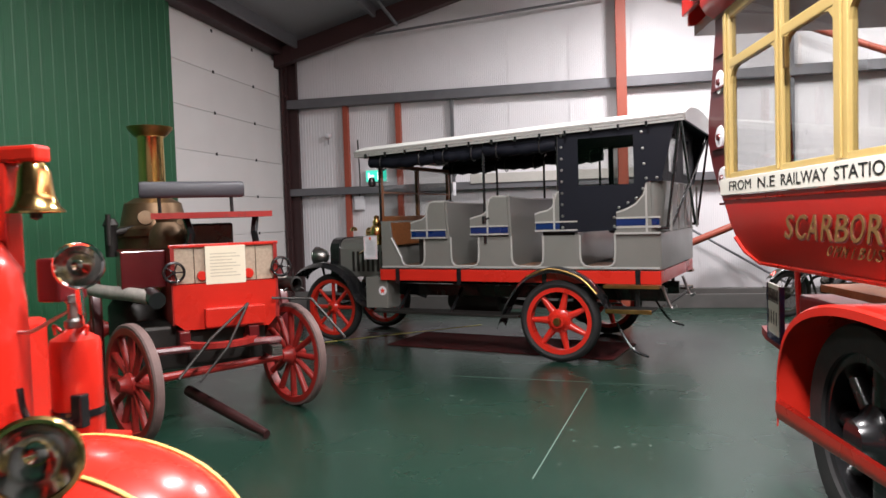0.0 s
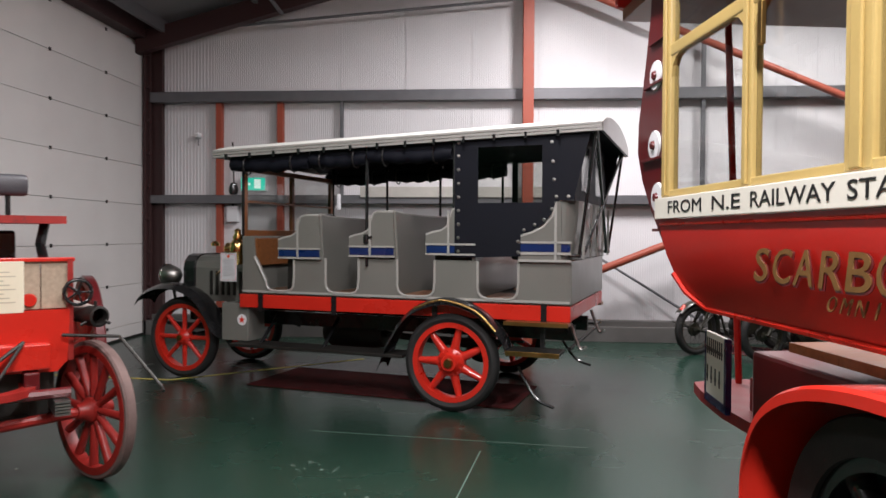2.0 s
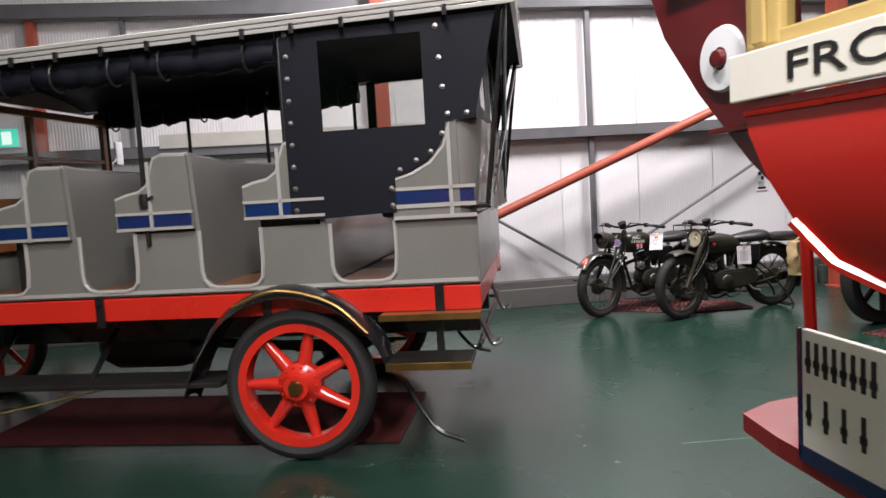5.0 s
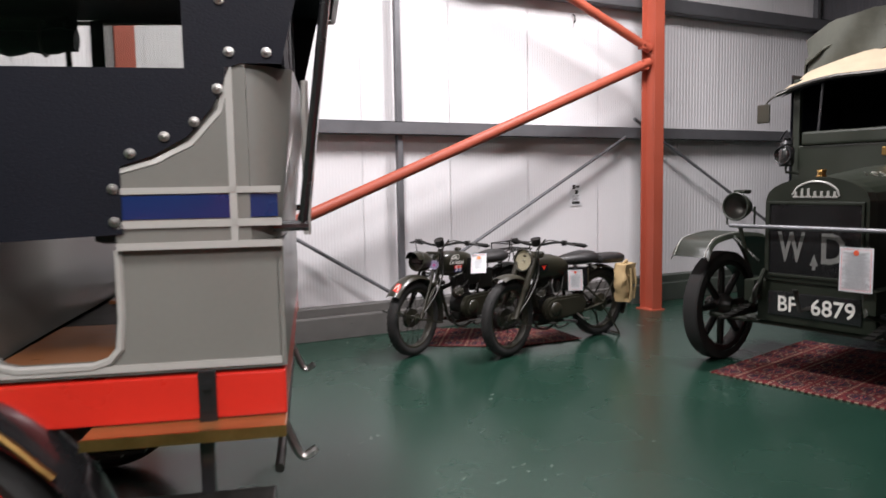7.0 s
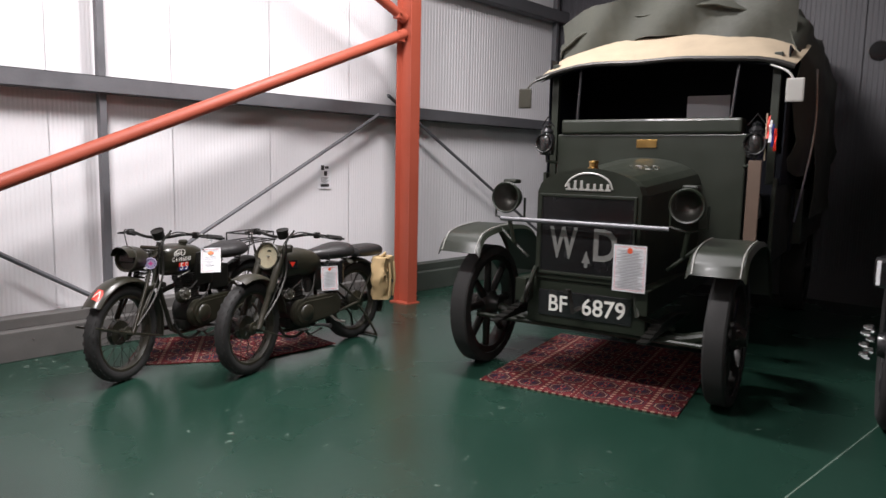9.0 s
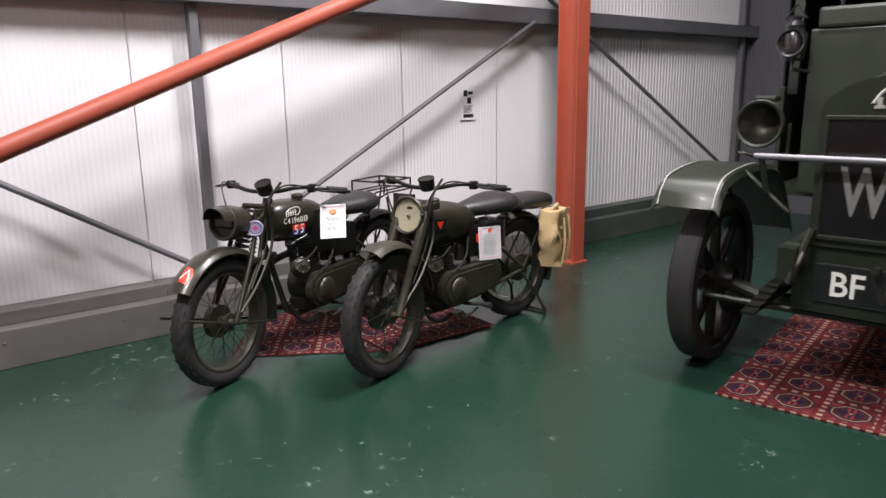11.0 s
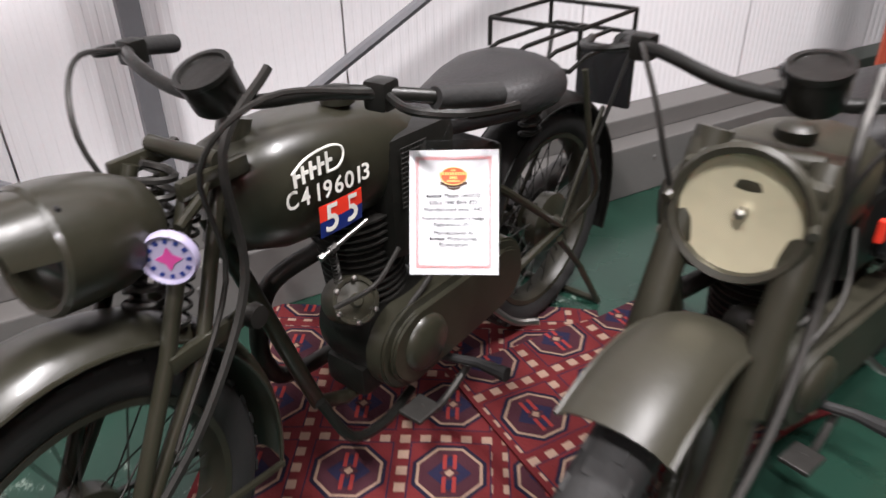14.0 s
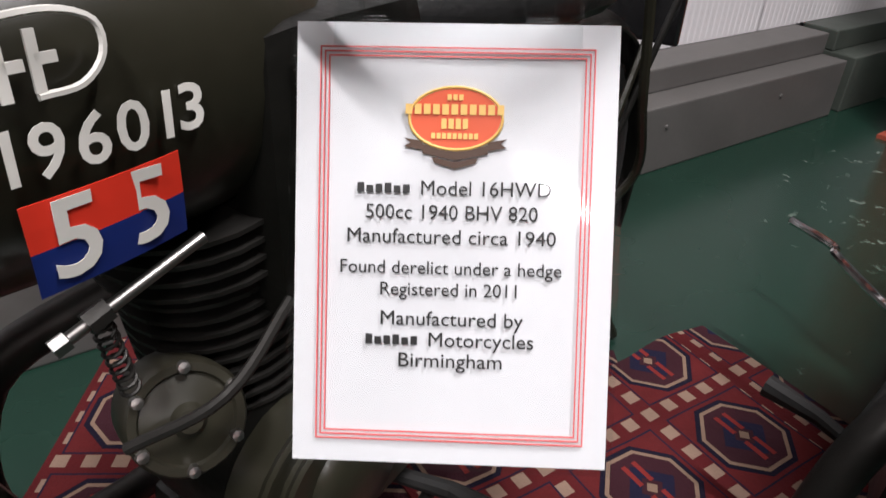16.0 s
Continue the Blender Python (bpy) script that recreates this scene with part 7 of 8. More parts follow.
    return e


LORRY = lorry()
LM = LORRY.matrix_world
clip_card("information_card", LM @ pose(0.66, 0.345, 1.03, 0, 0, 90), 0.21, 0.297, "white laminated notice full of small print hung on the lorry", grey_lines(26, 0.12, 0.92, 0.86))
e = thing("flag", LM @ pose(-0.62, 0.90, 1.66, 0, 0, 80), "small red white and blue paper flag on a stick", "flag")
part("stick", rod(B(), (0, 0, -0.08), (0.0, 0, 0.26), 0.005), WOOD_PALE, e)
for k, (mt, n) in enumerate(((SIGNAL_RED, "red_cloth"), (PAPER, "white_cloth"), (FLASH_BLUE, "blue_cloth"), (SIGNAL_RED, "red_cloth"))):
    bm = B()
    sheet(bm, [[(0.002 + 0.018 * k + 0.018 * i / 2, 0.012 * math.sin(3 * z * 20 + k + i), 0.24 - z - 0.03 * k) for z in (0, 0.05, 0.1, 0.16)] for i in range(3)], 0.0015)
    part(n, bm, mt, e)
e = thing("floor_rug", pose(5.928, 8.755, 0, 0, 0, 282.4), "red patterned wool rug beneath the lorry's front axle", "rug")
part("weave", box(B(), -0.675, 0.675, -0.72, 0.90, 0.001, 0.011, 0.003), RUG, e)

# ---- blue veteran bus beside the lorry, only its corner seen ----
e = thing("veteran_bus", pose(6.0, 7.06, 0, 0, 0, 0), "dark blue veteran bus with wooden cab, black mudguard and brass sidelamp", "bus")
NAVY = mat("navy coach paint", (0.010, 0.018, 0.075), 0.25, var=0.15, coat=0.6)
w = spoked_wheel(e, pose(0.12, -0.12, 0.50, 90, 0, 12), 0.50, 0.20, 0.16, 10, BLACK_PAINT, TYRE, 0.12, 0.03, 0.12, None, 0.9, "black wheel with ribbed tyre", hub_len=0.12)
nut = None
for i in range(8):
    a = 2 * math.pi * i / 8
    m = pose(0.12 + 0.09 * math.cos(a), 0.03, 0.50 + 0.09 * math.sin(a), -90, 0, 0)
    if nut is None:
        nut = part("wheel_nut", lathe(B(), [(0, 0.05), (0.012, 0.048), (0.014, 0.03), (0.02, 0.03), (0.02, 0)], None, 8), CHROME, e, "chrome wheel nut")
        nut.matrix_local = m
    else:
        again(nut, m)
part("mudguard", box(B(), -0.10, 0.9, -0.40, 0.02, 0.86, 1.04, 0.03), BLACK_PAINT, e, "black mudguard valance")
part("guard_edge", box(B(), -0.108, -0.098, -0.02, 0.0, 0.88, 1.02), PAPER, e, "white edge strip")
part("cab_lower", box(B(), 0.02, 2.6, -2.0, -0.06, 0.9, 1.62, 0.02), NAVY, e)
part("cab_door", box(B(), 0.10, 2.6, -1.98, -0.12, 1.62, 2.30, 0.02), WOOD, e, "varnished wooden cab")
part("header", box(B(), -0.02, 2.6, -2.0, -0.03, 2.36, 2.62, 0.03), NAVY, e, "navy header board")
part("roof", box(B(), -0.05, 2.7, -2.02, 0.0, 2.62, 2.70, 0.03), BLACK_PAINT, e)
lettering("header_letter", "L", 0.24, Matrix(((0, 0, -1, -0.022), (-1, 0, 0, -0.20), (0, 1, 0, 2.49), (0, 0, 0, 1))), GOLD, e, 0.002, 0.12)
part("pillar_trim", tube(B(), smooth_line([(-0.03, -0.03, 2.60), (-0.03, -0.035, 2.2), (-0.03, -0.04, 1.75), (-0.02, -0.10, 1.62), (-0.02, -0.2, 1.60)]), 0.013), SIGN_WHITE, e, "white lining")
part("pillar_trim", tube(B(), smooth_line([(-0.03, -0.04, 2.38), (-0.03, -0.12, 2.40), (-0.03, -0.5, 2.36)]), 0.013), SIGN_WHITE, e, "white lining")
for y in (-0.06, -0.15):
    part("panel_lining", box(B(), 0.012, 0.022, y - 0.006, y + 0.006, 1.05, 1.58), SIGN_WHITE, e, "white lining")
bm = B()
tube(bm, smooth_line([(0.0, -0.16, 2.30), (-0.12, -0.05, 2.25), (-0.18, 0.05, 2.19)]), 0.009)
lathe(bm, [(0, -0.015), (0.05, -0.012), (0.055, 0), (0.05, 0.012), (0, 0.015)], pose(-0.19, 0.07, 2.17, 0, 80, 0), 20)
part("mirror", bm, BLACK_PAINT, e, "round mirror on an arm", True)
lamp(e, pose(-0.06, -0.13, 1.50, 0, -90, 0), 0.07, 0.10, BRASS_OLD, BRASS, name="sidelamp")
part("lamp_arm", rod(B(), (0.0, -0.13, 1.42), (0.04, -0.13, 1.40), 0.012), BRASS_OLD, e)


# ---- red omnibus ----
YZ = Matrix(((0, 0, 1, 0), (1, 0, 0, 0), (0, 1, 0, 0), (0, 0, 0, 1)))  # (u, v, depth) to (depth along x, y = u, z = v)


def omnibus():
    e = thing("omnibus", pose(1.56, 5.28, 0, 0, 0, 8.5) @ pose(0, -5.28, 0), "red vintage omnibus with cream window frames and gold lettering", "bus")
    Yr, Yf = 5.28, -2.6
    # tapering lower side
    bm = B()
    rows = [(1.63, 0.0, Yr), (1.56, 0.0, 5.265), (1.46, 0.012, 5.225), (1.36, 0.035, 5.17), (1.27, 0.07, 5.09), (1.20, 0.105, 4.93)]
    grid = [[(x, Yf + (y - Yf) * i / 24, z) for i in range(25)] for z, x, y in rows]
    sheet(bm, grid, 0.03)
    part("side_panel", bm, RED_BUS, e, "glossy red lower panel", True)
    part("panel_bead", tube(B(), [(0.098, Yf, 1.20), (0.098, 4.93, 1.205), (0.062, 5.09, 1.27), (0.03, 5.17, 1.36)], 0.014, 6), RED, e)
    part("panel_bead", tube(B(), [(-0.004, Yf, 1.605), (-0.004, 5.27, 1.605)], 0.008, 6), RED, e)
    bm = B()
    rr = [[(x + (1.95 - 2 * x) * i / 12, y - 0.0 + 0.05 * math.sin(math.pi * i / 12), z) for i in range(13)] for z, x, y in rows]
    sheet(bm, rr, 0.03)
    part("rear_panel", bm, RED_BUS, e, "", True)
    part("far_side", box(B(), 1.92, 1.95, Yf, Yr, 1.2, 1.75, 0.005), RED_BUS, e)
    part("saloon_floor", box(B(), 0.30, 1.85, Yf, 4.6, 1.06, 1.10), WOOD, e)
    part("underframe", box(B(), 0.35, 1.6, Yf, 5.0, 0.62, 1.0, 0.02), RED_DARK, e, "dark red underframe")
    # sign board with black lettering
    part("letter_board", box(B(), -0.022, 0.0, Yf, 5.30, 1.632, 1.738, 0.004), SIGN_WHITE, e, "ivory route board")
    M = lambda y, z, x=-0.0235: Matrix(((0, 0, -1, x), (-1, 0, 0, y), (0, 1, 0, z), (0, 0, 0, 1)))
    for txt, y0, y1 in (("FROM", 5.12, 4.75), ("N.E", 4.65, 4.41), ("RAILWAY", 4.33, 3.82), ("STATION", 3.755, 3.26)):
        lettering("route_word", txt, 0.085, M((y0 + y1) / 2, 1.684), INK, e, 0.001, y0 - y1)
    for i, c in enumerate("SCARBOROUGH"):
        y = 4.325 - 0.067 - 0.135 * i
        lettering("fleet_letter", c, 0.178, M(y - 0.006, 1.431, -0.0105) @ pose(0, 0, 0, -6, 0, 0), RED_DARK, e, 0.0015, 0.100 if c == "S" else 0.121, bold=0.004)
        lettering("fleet_letter", c, 0.174, M(y, 1.435, -0.0125) @ pose(0, 0, 0, -6, 0, 0), GOLD, e, 0.002, 0.092 if c == "S" else 0.113, bold=0.001)
    for i, c in enumerate("OMNIBUS Co"):
        if c != " ":
            lettering("fleet_letter", c, 0.075, M(3.91 - 0.035 - 0.07 * i, 1.33, 0.012) @ pose(0, 0, 0, -16, 0, 0), GOLD, e, 0.002, None if c == "I" else 0.045)
    # windows: cream frames
    posts = ((5.22, 0.10), (4.41, 0.075), (3.75, 0.13), (2.96, 0.075), (2.26, 0.13), (1.48, 0.075), (0.74, 0.13), (-0.04, 0.075), (-0.8, 0.13), (-1.6, 0.075), (-2.4, 0.13))
    for X in (0.0, 1.9):
        for y, wd in posts:
            part("window_post", box(B(), X, X + 0.05, y - wd / 2, y + wd / 2, 1.74, 2.82, 0.01), CREAM, e, "cream window post")
            if X == 0.0:
                part("post_mould", box(B(), X - 0.012, X, y - wd / 5, y + wd / 5, 1.75, 2.80, 0.005), CREAM, e)
        part("window_rail", box(B(), X + 0.004, X + 0.046, Yf, 5.27, 1.738, 1.775, 0.006), CREAM, e, "cream window rail")
        part("window_rail", box(B(), X + 0.004, X + 0.046, Yf, 5.27, 2.44, 2.50, 0.008), CREAM, e, "cream window rail")
        part("window_rail", box(B(), X + 0.004, X + 0.046, Yf, 5.27, 2.76, 2.83, 0.008), CREAM, e, "cream window rail")
        for (ya, wa), (yb, wb) in zip(posts, posts[1:]):
            a, b = ya - wa / 2, yb + wb / 2
            g = part("window_pane", box(B(), X + 0.022, X + 0.026, b, a, 1.775, 2.44), GLASS, e, "clear window pane")
            g.visible_shadow = False
            g = part("top_light", box(B(), X + 0.022, X + 0.026, b, a, 2.50, 2.76), GLASS, e, "clear top light")
            g.visible_shadow = False
            for yy, sg in ((a, -1), (b, 1)):
                prism_pts = [(yy, 2.44), (yy + sg * 0.10, 2.44)] + [(yy + sg * (0.10 - 0.10 * math.sin(radians(t))), 2.34 + 0.10 * math.cos(radians(t))) for t in (30, 60)] + [(yy, 2.34)]
                bm = B()
                prism(bm, prism_pts, Matrix.Translation((X + 0.008, 0, 0)) @ YZ, 0.034)
                part("corner_piece", bm, CREAM, e)
    part("window_stop", box(B(), -0.02, 0.0, 4.27, 4.30, 2.26, 2.42, 0.003), BRASS_OLD, e, "brass window catch")
    # cornice, upper deck and advertisement board
    bm = B()
    sheet(bm, [[(x, Yf + (5.45 - Yf) * i / 12, z) for i in range(13)] for x, z in ((0.0, 2.83), (-0.05, 2.86), (-0.09, 2.92), (-0.09, 2.97))], 0.02)
    part("cornice", bm, RED_BUS, e, "red curved cornice", True)
    part("upper_panel", box(B(), -0.09, -0.05, Yf, 5.9, 2.97, 3.65, 0.01), RED_BUS, e)
    part("upper_rear", box(B(), -0.05, 1.95, 5.86, 5.9, 2.9, 3.65, 0.01), RED_BUS, e)
    part("advert_board", box(B(), -0.115, -0.092, -1.0, 5.6, 3.0, 3.42, 0.004), SIGN_WHITE, e, "ivory advertisement board")
    bm = B()
    for i in range(8):
        box(bm, -0.118, -0.115, 5.45 - i * 0.2, 5.58 - i * 0.2, 3.06, 3.22)
    part("advert_shape", bm, INK, e, "dark advertisement shapes")
    part("saloon_ceiling", box(B(), 0.0, 1.95, Yf, 5.9, 2.83, 2.90), WOOD, e, "varnished wooden saloon ceiling")
    part("upper_far", box(B(), 1.95, 1.99, Yf, 5.9, 2.83, 3.65), RED_BUS, e)
    # stair sheet at the rear with pale discs
    bm = B()
    oy = [(5.20, 1.42), (5.30, 1.50), (5.48, 1.68), (5.62, 1.85), (5.70, 2.02), (5.69, 2.18), (5.63, 2.36), (5.57, 2.56), (5.52, 2.75), (5.50, 2.95), (5.20, 2.95)]
    prism(bm, oy, Matrix.Translation((0.03, 0, 0)) @ YZ, 0.03)
    part("stair_sheet", bm, RED_DARK, e, "dark red curved stair sheet")
    for k, z in enumerate((1.72, 2.10, 2.5, 2.72)):
        part("stair_rib", box(B(), 0.01, 0.03, 5.28, (5.42, 5.60, 5.58, 5.50)[k], z - 0.15, z - 0.135, 0.003), RED_DARK, e)
    for y, z in ((5.43, 2.03), (5.38, 1.75), (5.42, 2.40)):
        bm = lathe(B(), [(0.028, 0.012), (0.075, 0.010), (0.08, 0.0), (0.028, 0.0)], pose(0.028, y, z, 0, -90, 0), 28)
        part("pale_disc", bm, PAPER, e, "pale round disc")
        part("disc_knob", lathe(B(), [(0, 0.03), (0.02, 0.025), (0.028, 0)], pose(0.028, y, z, 0, -90, 0), 16), RED_DARK, e, "", True)
    # far stair inside, seen through the glass
    bm = prism(B(), [(4.0, 1.78), (5.2, 1.78), (5.2, 2.3), (4.75, 2.22)], Matrix.Translation((1.72, 0, 0)) @ YZ, 0.03)
    part("inner_panel", bm, RED_DARK, e)
    part("hand_rail", tube(B(), smooth_line([(1.5, 5.1, 2.5), (1.45, 4.7, 2.2), (1.45, 4.4, 2.05), (1.5, 3.9, 1.8)]), 0.014), BLACK_PAINT, e, "black curved hand rail")
    # platform, its riser and the sign on it
    bm = prism(B(), [(0.30, 4.70), (0.32, 5.25), (0.38, 5.62), (0.44, 5.84), (0.60, 5.90), (1.9, 5.9), (1.9, 4.70)], Matrix.Translation((0, 0, 0.61)), 0.06)
    part("platform", bm, RED_STEP, e, "dark red rear platform")
    part("step", box(B(), 0.42, 0.72, 4.72, 5.15, 0.67, 0.84, 0.01), RED_STEP, e, "dark red step")
    part("step_tread", box(B(), 0.44, 0.70, 4.74, 5.13, 0.84, 0.846), mat("pale pink ribbed tread", (0.16, 0.075, 0.07), 0.6), e, "pale ribbed tread")
    s = part("sign_panel", box(B(), -0.01, 0.01, -0.17, 0.17, 0.0, 0.36, 0.004), SIGN_WHITE, e, "ivory newspaper sign")
    sm = pose(0.335, 5.32, 0.67, 0, 0, -9)
    s.matrix_local = sm
    bm = B()
    for y0, y1, z0, z1 in ((-0.185, -0.15, -0.01, 0.36), (0.17, 0.185, -0.01, 0.36), (-0.185, 0.185, -0.02, 0.025)):
        box(bm, -0.014, 0.014, y0, y1, z0, z1)
    o = part("sign_edge", bm, NAVY, e, "dark blue sign edge")
    o.matrix_local = sm
    bm = B()
    for z0, z1, n in ((0.24, 0.33, 8), (0.09, 0.18, 4)):
        for i in range(n):
            y = 0.155 - i * 0.28 / n
            box(bm, -0.013, -0.0102, y - 0.022, y - 0.008, z0, z1)
            box(bm, -0.013, -0.0102, y - 0.026, y - 0.002, z0 + 0.02, z0 + 0.04)
    o = part("sign_letters", bm, INK, e, "black letter shapes")
    o.matrix_local = sm
    part("platform_post", rod(B(), (0.7, 5.80, 0.65), (0.6, 5.80, 2.9), 0.02), RED_BUS, e)
    # rear wheel with mudguard; front wheel
    for y in (3.44, -1.2):
        spoked_wheel(e, pose(0.15, y + 0.24, 0.51, 0, -90, 0), 0.51, 0.20, 0.16, 8, BLACK_PAINT, TYRE, 0.15, 0.05, 0.13, None, 0.9, "black wheel with grey-black tyre", True, hub_len=0.14)
        bm = B()
        line = smooth_line([(0.84, 0, 0.44), (0.83, 0, 0.72), (0.70, 0, 0.95), (0.42, 0, 1.08), (0.0, 0, 1.12), (-0.5, 0, 1.06), (-0.85, 0, 0.8)], 6)
        sheet(bm, [[(x, y + p.x, p.z + dz) for x, dz in ((0.50, 0.0), (0.10, 0.0), (-0.06, 0.0), (-0.075, -0.012), (-0.075, -0.05))] for p in line], 0.008)
        part("mudguard", bm, RED, e, "bright red mudguard", True)
    for y in (3.44, -1.2):
        part("axle", rod(B(), (0.2, y + 0.24, 0.51), (1.75, y + 0.24, 0.51), 0.05), BLACK_PAINT, e)
    return e


omnibus()


# ---- horse-drawn steam fire pump ----
def steam_pump():
    e = thing("steam_fire_pump", pose(-2.2, 5.34, 0, 0, 0, -50), "red horse-drawn steam fire pump with brass chimney", "fire engine")
    # front wheels on a turned axle, large rear wheels
    TYRE_WORN = mat("rubbed grey-pink tyre", (0.16, 0.105, 0.095), 0.7, var=0.3)
    HOSE = mat("grubby pale hose canvas", (0.42, 0.38, 0.34), 0.8, var=0.3, scale=14, bump=0.3)
    SOOTY = mat("dull brown brass", (0.16, 0.10, 0.055), 0.5, metal=0.6, var=0.35, scale=7)
    for y, x, r, turnz in ((0.62, -0.13, 0.435, 19), (-0.645, 0.25, 0.43, 19)):
        spoked_wheel(e, pose(x, y, r, 90, 0, turnz), r, 0.07, 0.075, 12, RED_WORN, TYRE_WORN, 0.08, 0.022, 0.03, None, 1.25, "red wooden-spoked wheel", True, hub_len=0.11)
    for y in (-0.82, 0.82):
        spoked_wheel(e, pose(-1.62, y, 0.60, 90, 0, 0), 0.60, 0.08, 0.085, 14, RED_WORN, RED_DARK, 0.10, 0.026, 0.03, None, 1.25, "large red wooden-spoked wheel", True, hub_len=0.13)
    part("front_axle", rod(B(), (0.22, -0.55, 0.43), (-0.11, 0.54, 0.43), 0.032), RED_WORN, e)
    part("rear_axle", rod(B(), (-1.62, -0.75, 0.6), (-1.62, 0.75, 0.6), 0.035), RED_WORN, e)
    bm = B()
    for k in range(5):
        box(bm, -0.12, 0.24, 0.36, 0.44, 0.50 + k * 0.018, 0.512 + k * 0.018)
    part("leaf_spring", bm, STEEL, e)
    part("turntable", lathe(B(), [(0.30, 0.62), (0.30, 0.66), (0.22, 0.66), (0.22, 0.62)], None, 28, True), RED_WORN, e)
    part("perch_beam", box(B(), -1.9, 0.1, -0.30, -0.22, 0.62, 0.74, 0.01), RED_DARK, e)
    part("perch_beam", box(B(), -1.9, 0.1, 0.22, 0.30, 0.62, 0.74, 0.01), RED_DARK, e)
    # dash: red front panel, pale boards, cream card
    FR = Matrix(((0, 0, 1, 0), (1, 0, 0, 0), (0, 1, 0, 0), (0, 0, 0, 1)))
    part("front_panel", prism(B(), [(-0.32, 0.80), (-0.25, 0.74), (0.40, 0.72), (0.455, 0.78), (0.47, 1.09), (-0.32, 1.09)], Matrix.Translation((-0.03, 0, 0)) @ FR, 0.04), RED, e, "bright red front panel")
    part("toe_box", box(B(), 0.01, 0.08, -0.10, 0.36, 0.75, 0.90, 0.01), RED, e)
    for i in range(5):
        part("plank", box(B(), -0.05, -0.02, -0.31 + i * 0.158, -0.31 + i * 0.158 + 0.153, 1.095, 1.375, 0.003), WOOD_PALE, e, "bleached wooden board")
    part("top_rail", box(B(), -0.06, 0.0, -0.34, 0.50, 1.375, 1.40, 0.006), RED, e)
    for s in (-1, 1):
        part("side_board", prism(B(), [(-0.75, 0.78), (0.0, 0.78), (0.0, 1.39), (-0.75, 1.30)], Matrix.Translation((0, -0.33 if s < 0 else 0.46, 0)) @ SIDE, 0.03), RED_WORN, e)
        part("seat_iron", tube(B(), [(-0.05, 0.08 + s * 0.26, 1.38), (-0.03, 0.08 + s * 0.24, 1.48), (-0.09, 0.08 + s * 0.27, 1.60)], 0.028), BLACK_PAINT, e)
        part("panel_lug", lathe(B(), [(0, 0.02), (0.035, 0.018), (0.04, 0)], pose(-0.015, 0.08 + s * 0.18, 1.15, 0, 90, 0), 16), RED, e)
    part("seat_board", prism(B(), [(0.08, -0.46), (0.08, 0.445), (-0.38, 0.38), (-0.38, -0.36)], Matrix.Translation((0, 0, 1.60)), 0.045), RED_WORN, e, "red seat board")
    bm = B()
    loft(bm, [oval(0, 0, 0.036, 0.056, 16, 3), oval(0.02, 0, 0.042, 0.064, 16, 3), oval(0.76, 0, 0.042, 0.064, 16, 3), oval(0.78, 0, 0.036, 0.056, 16, 3)])
    o = part("back_rest", bm, mat("grey-black quilted leather", (0.05, 0.05, 0.058), 0.45, bump=0.3), e, "grey-black padded back rest", True)
    o.matrix_local = pose(-0.08, -0.52, 1.825, 0, 0, 90)
    for y in (-0.38, 0.16):
        part("rest_iron", rod(B(), (-0.06, y, 1.64), (-0.08, y, 1.79), 0.014), BLACK_PAINT, e)
    part("notice_card", box(B(), 0.0, 0.012, -0.076, 0.232, 1.08, 1.38, 0.003), PAPER_CREAM, e, "cream printed board")
    bm = B()
    for i in range(8):
        box(bm, 0.0122, 0.013, -0.04, 0.19 - 0.03 * (i % 3), 1.14 + i * 0.025, 1.147 + i * 0.025)
    part("card_lines", bm, mat("faint brown print", (0.50, 0.45, 0.34), 0.6), e)
    # handwheels and hose couplings
    for y in (-0.31, 0.51):
        bm = B()
        tube(bm, [(0.03, y + 0.075 * math.cos(a), 1.19 + 0.075 * math.sin(a)) for a in (2 * math.pi * i / 24 for i in range(24))], 0.011, 8, True)
        for i in range(5):
            a = 2 * math.pi * i / 5
            rod(bm, (0.03, y, 1.19), (0.03, y + 0.075 * math.cos(a), 1.19 + 0.075 * math.sin(a)), 0.006)
        rod(bm, (-0.1, y, 1.19), (0.05, y, 1.19), 0.015)
        part("hand_wheel", bm, BLACK_PAINT, e, "black hand wheel")
    bm = B()
    lathe(bm, [(0.045, -0.25), (0.05, -0.1), (0.062, -0.1), (0.065, 0.0), (0.05, 0.005), (0.045, -0.03)], pose(0.08, 0.62, 1.04, 0, 90, 25), 20)
    for i in range(3):
        a = radians(120 * i + 90)
        rod(bm, (0.06, 0.60 + 0.06 * math.cos(a), 1.04 + 0.06 * math.sin(a)), (0.06, 0.60 + 0.095 * math.cos(a), 1.04 + 0.095 * math.sin(a)), 0.01)
    part("hose_coupling", bm, STEEL_DARK, e, "dark hose coupling", True)
    part("suction_hose", tube(B(), smooth_line([(-1.0, -0.92, 1.06), (-0.7, -0.80, 1.03), (-0.25, -0.58, 1.02), (-0.02, -0.46, 1.0)]), 0.055, 14), HOSE, e, "pale grey suction hose", True)
    part("suction_hose", tube(B(), smooth_line([(-0.9, 0.60, 1.02), (-0.4, 0.62, 1.03), (-0.1, 0.62, 1.035)]), 0.05, 14), HOSE, e, "pale grey suction hose", True)
    part("hose_end", rod(B(), (-0.12, -0.47, 1.02), (0.06, -0.44, 0.99), 0.064, 18), BLACK_PAINT, e, "black hose nozzle", True)
    # draw bars and shaft irons
    part("draw_iron", tube(B(), [(0.10, 0.22, 0.92), (0.28, -0.10, 0.70), (0.42, -0.36, 0.45)], 0.011), STEEL_DARK, e)
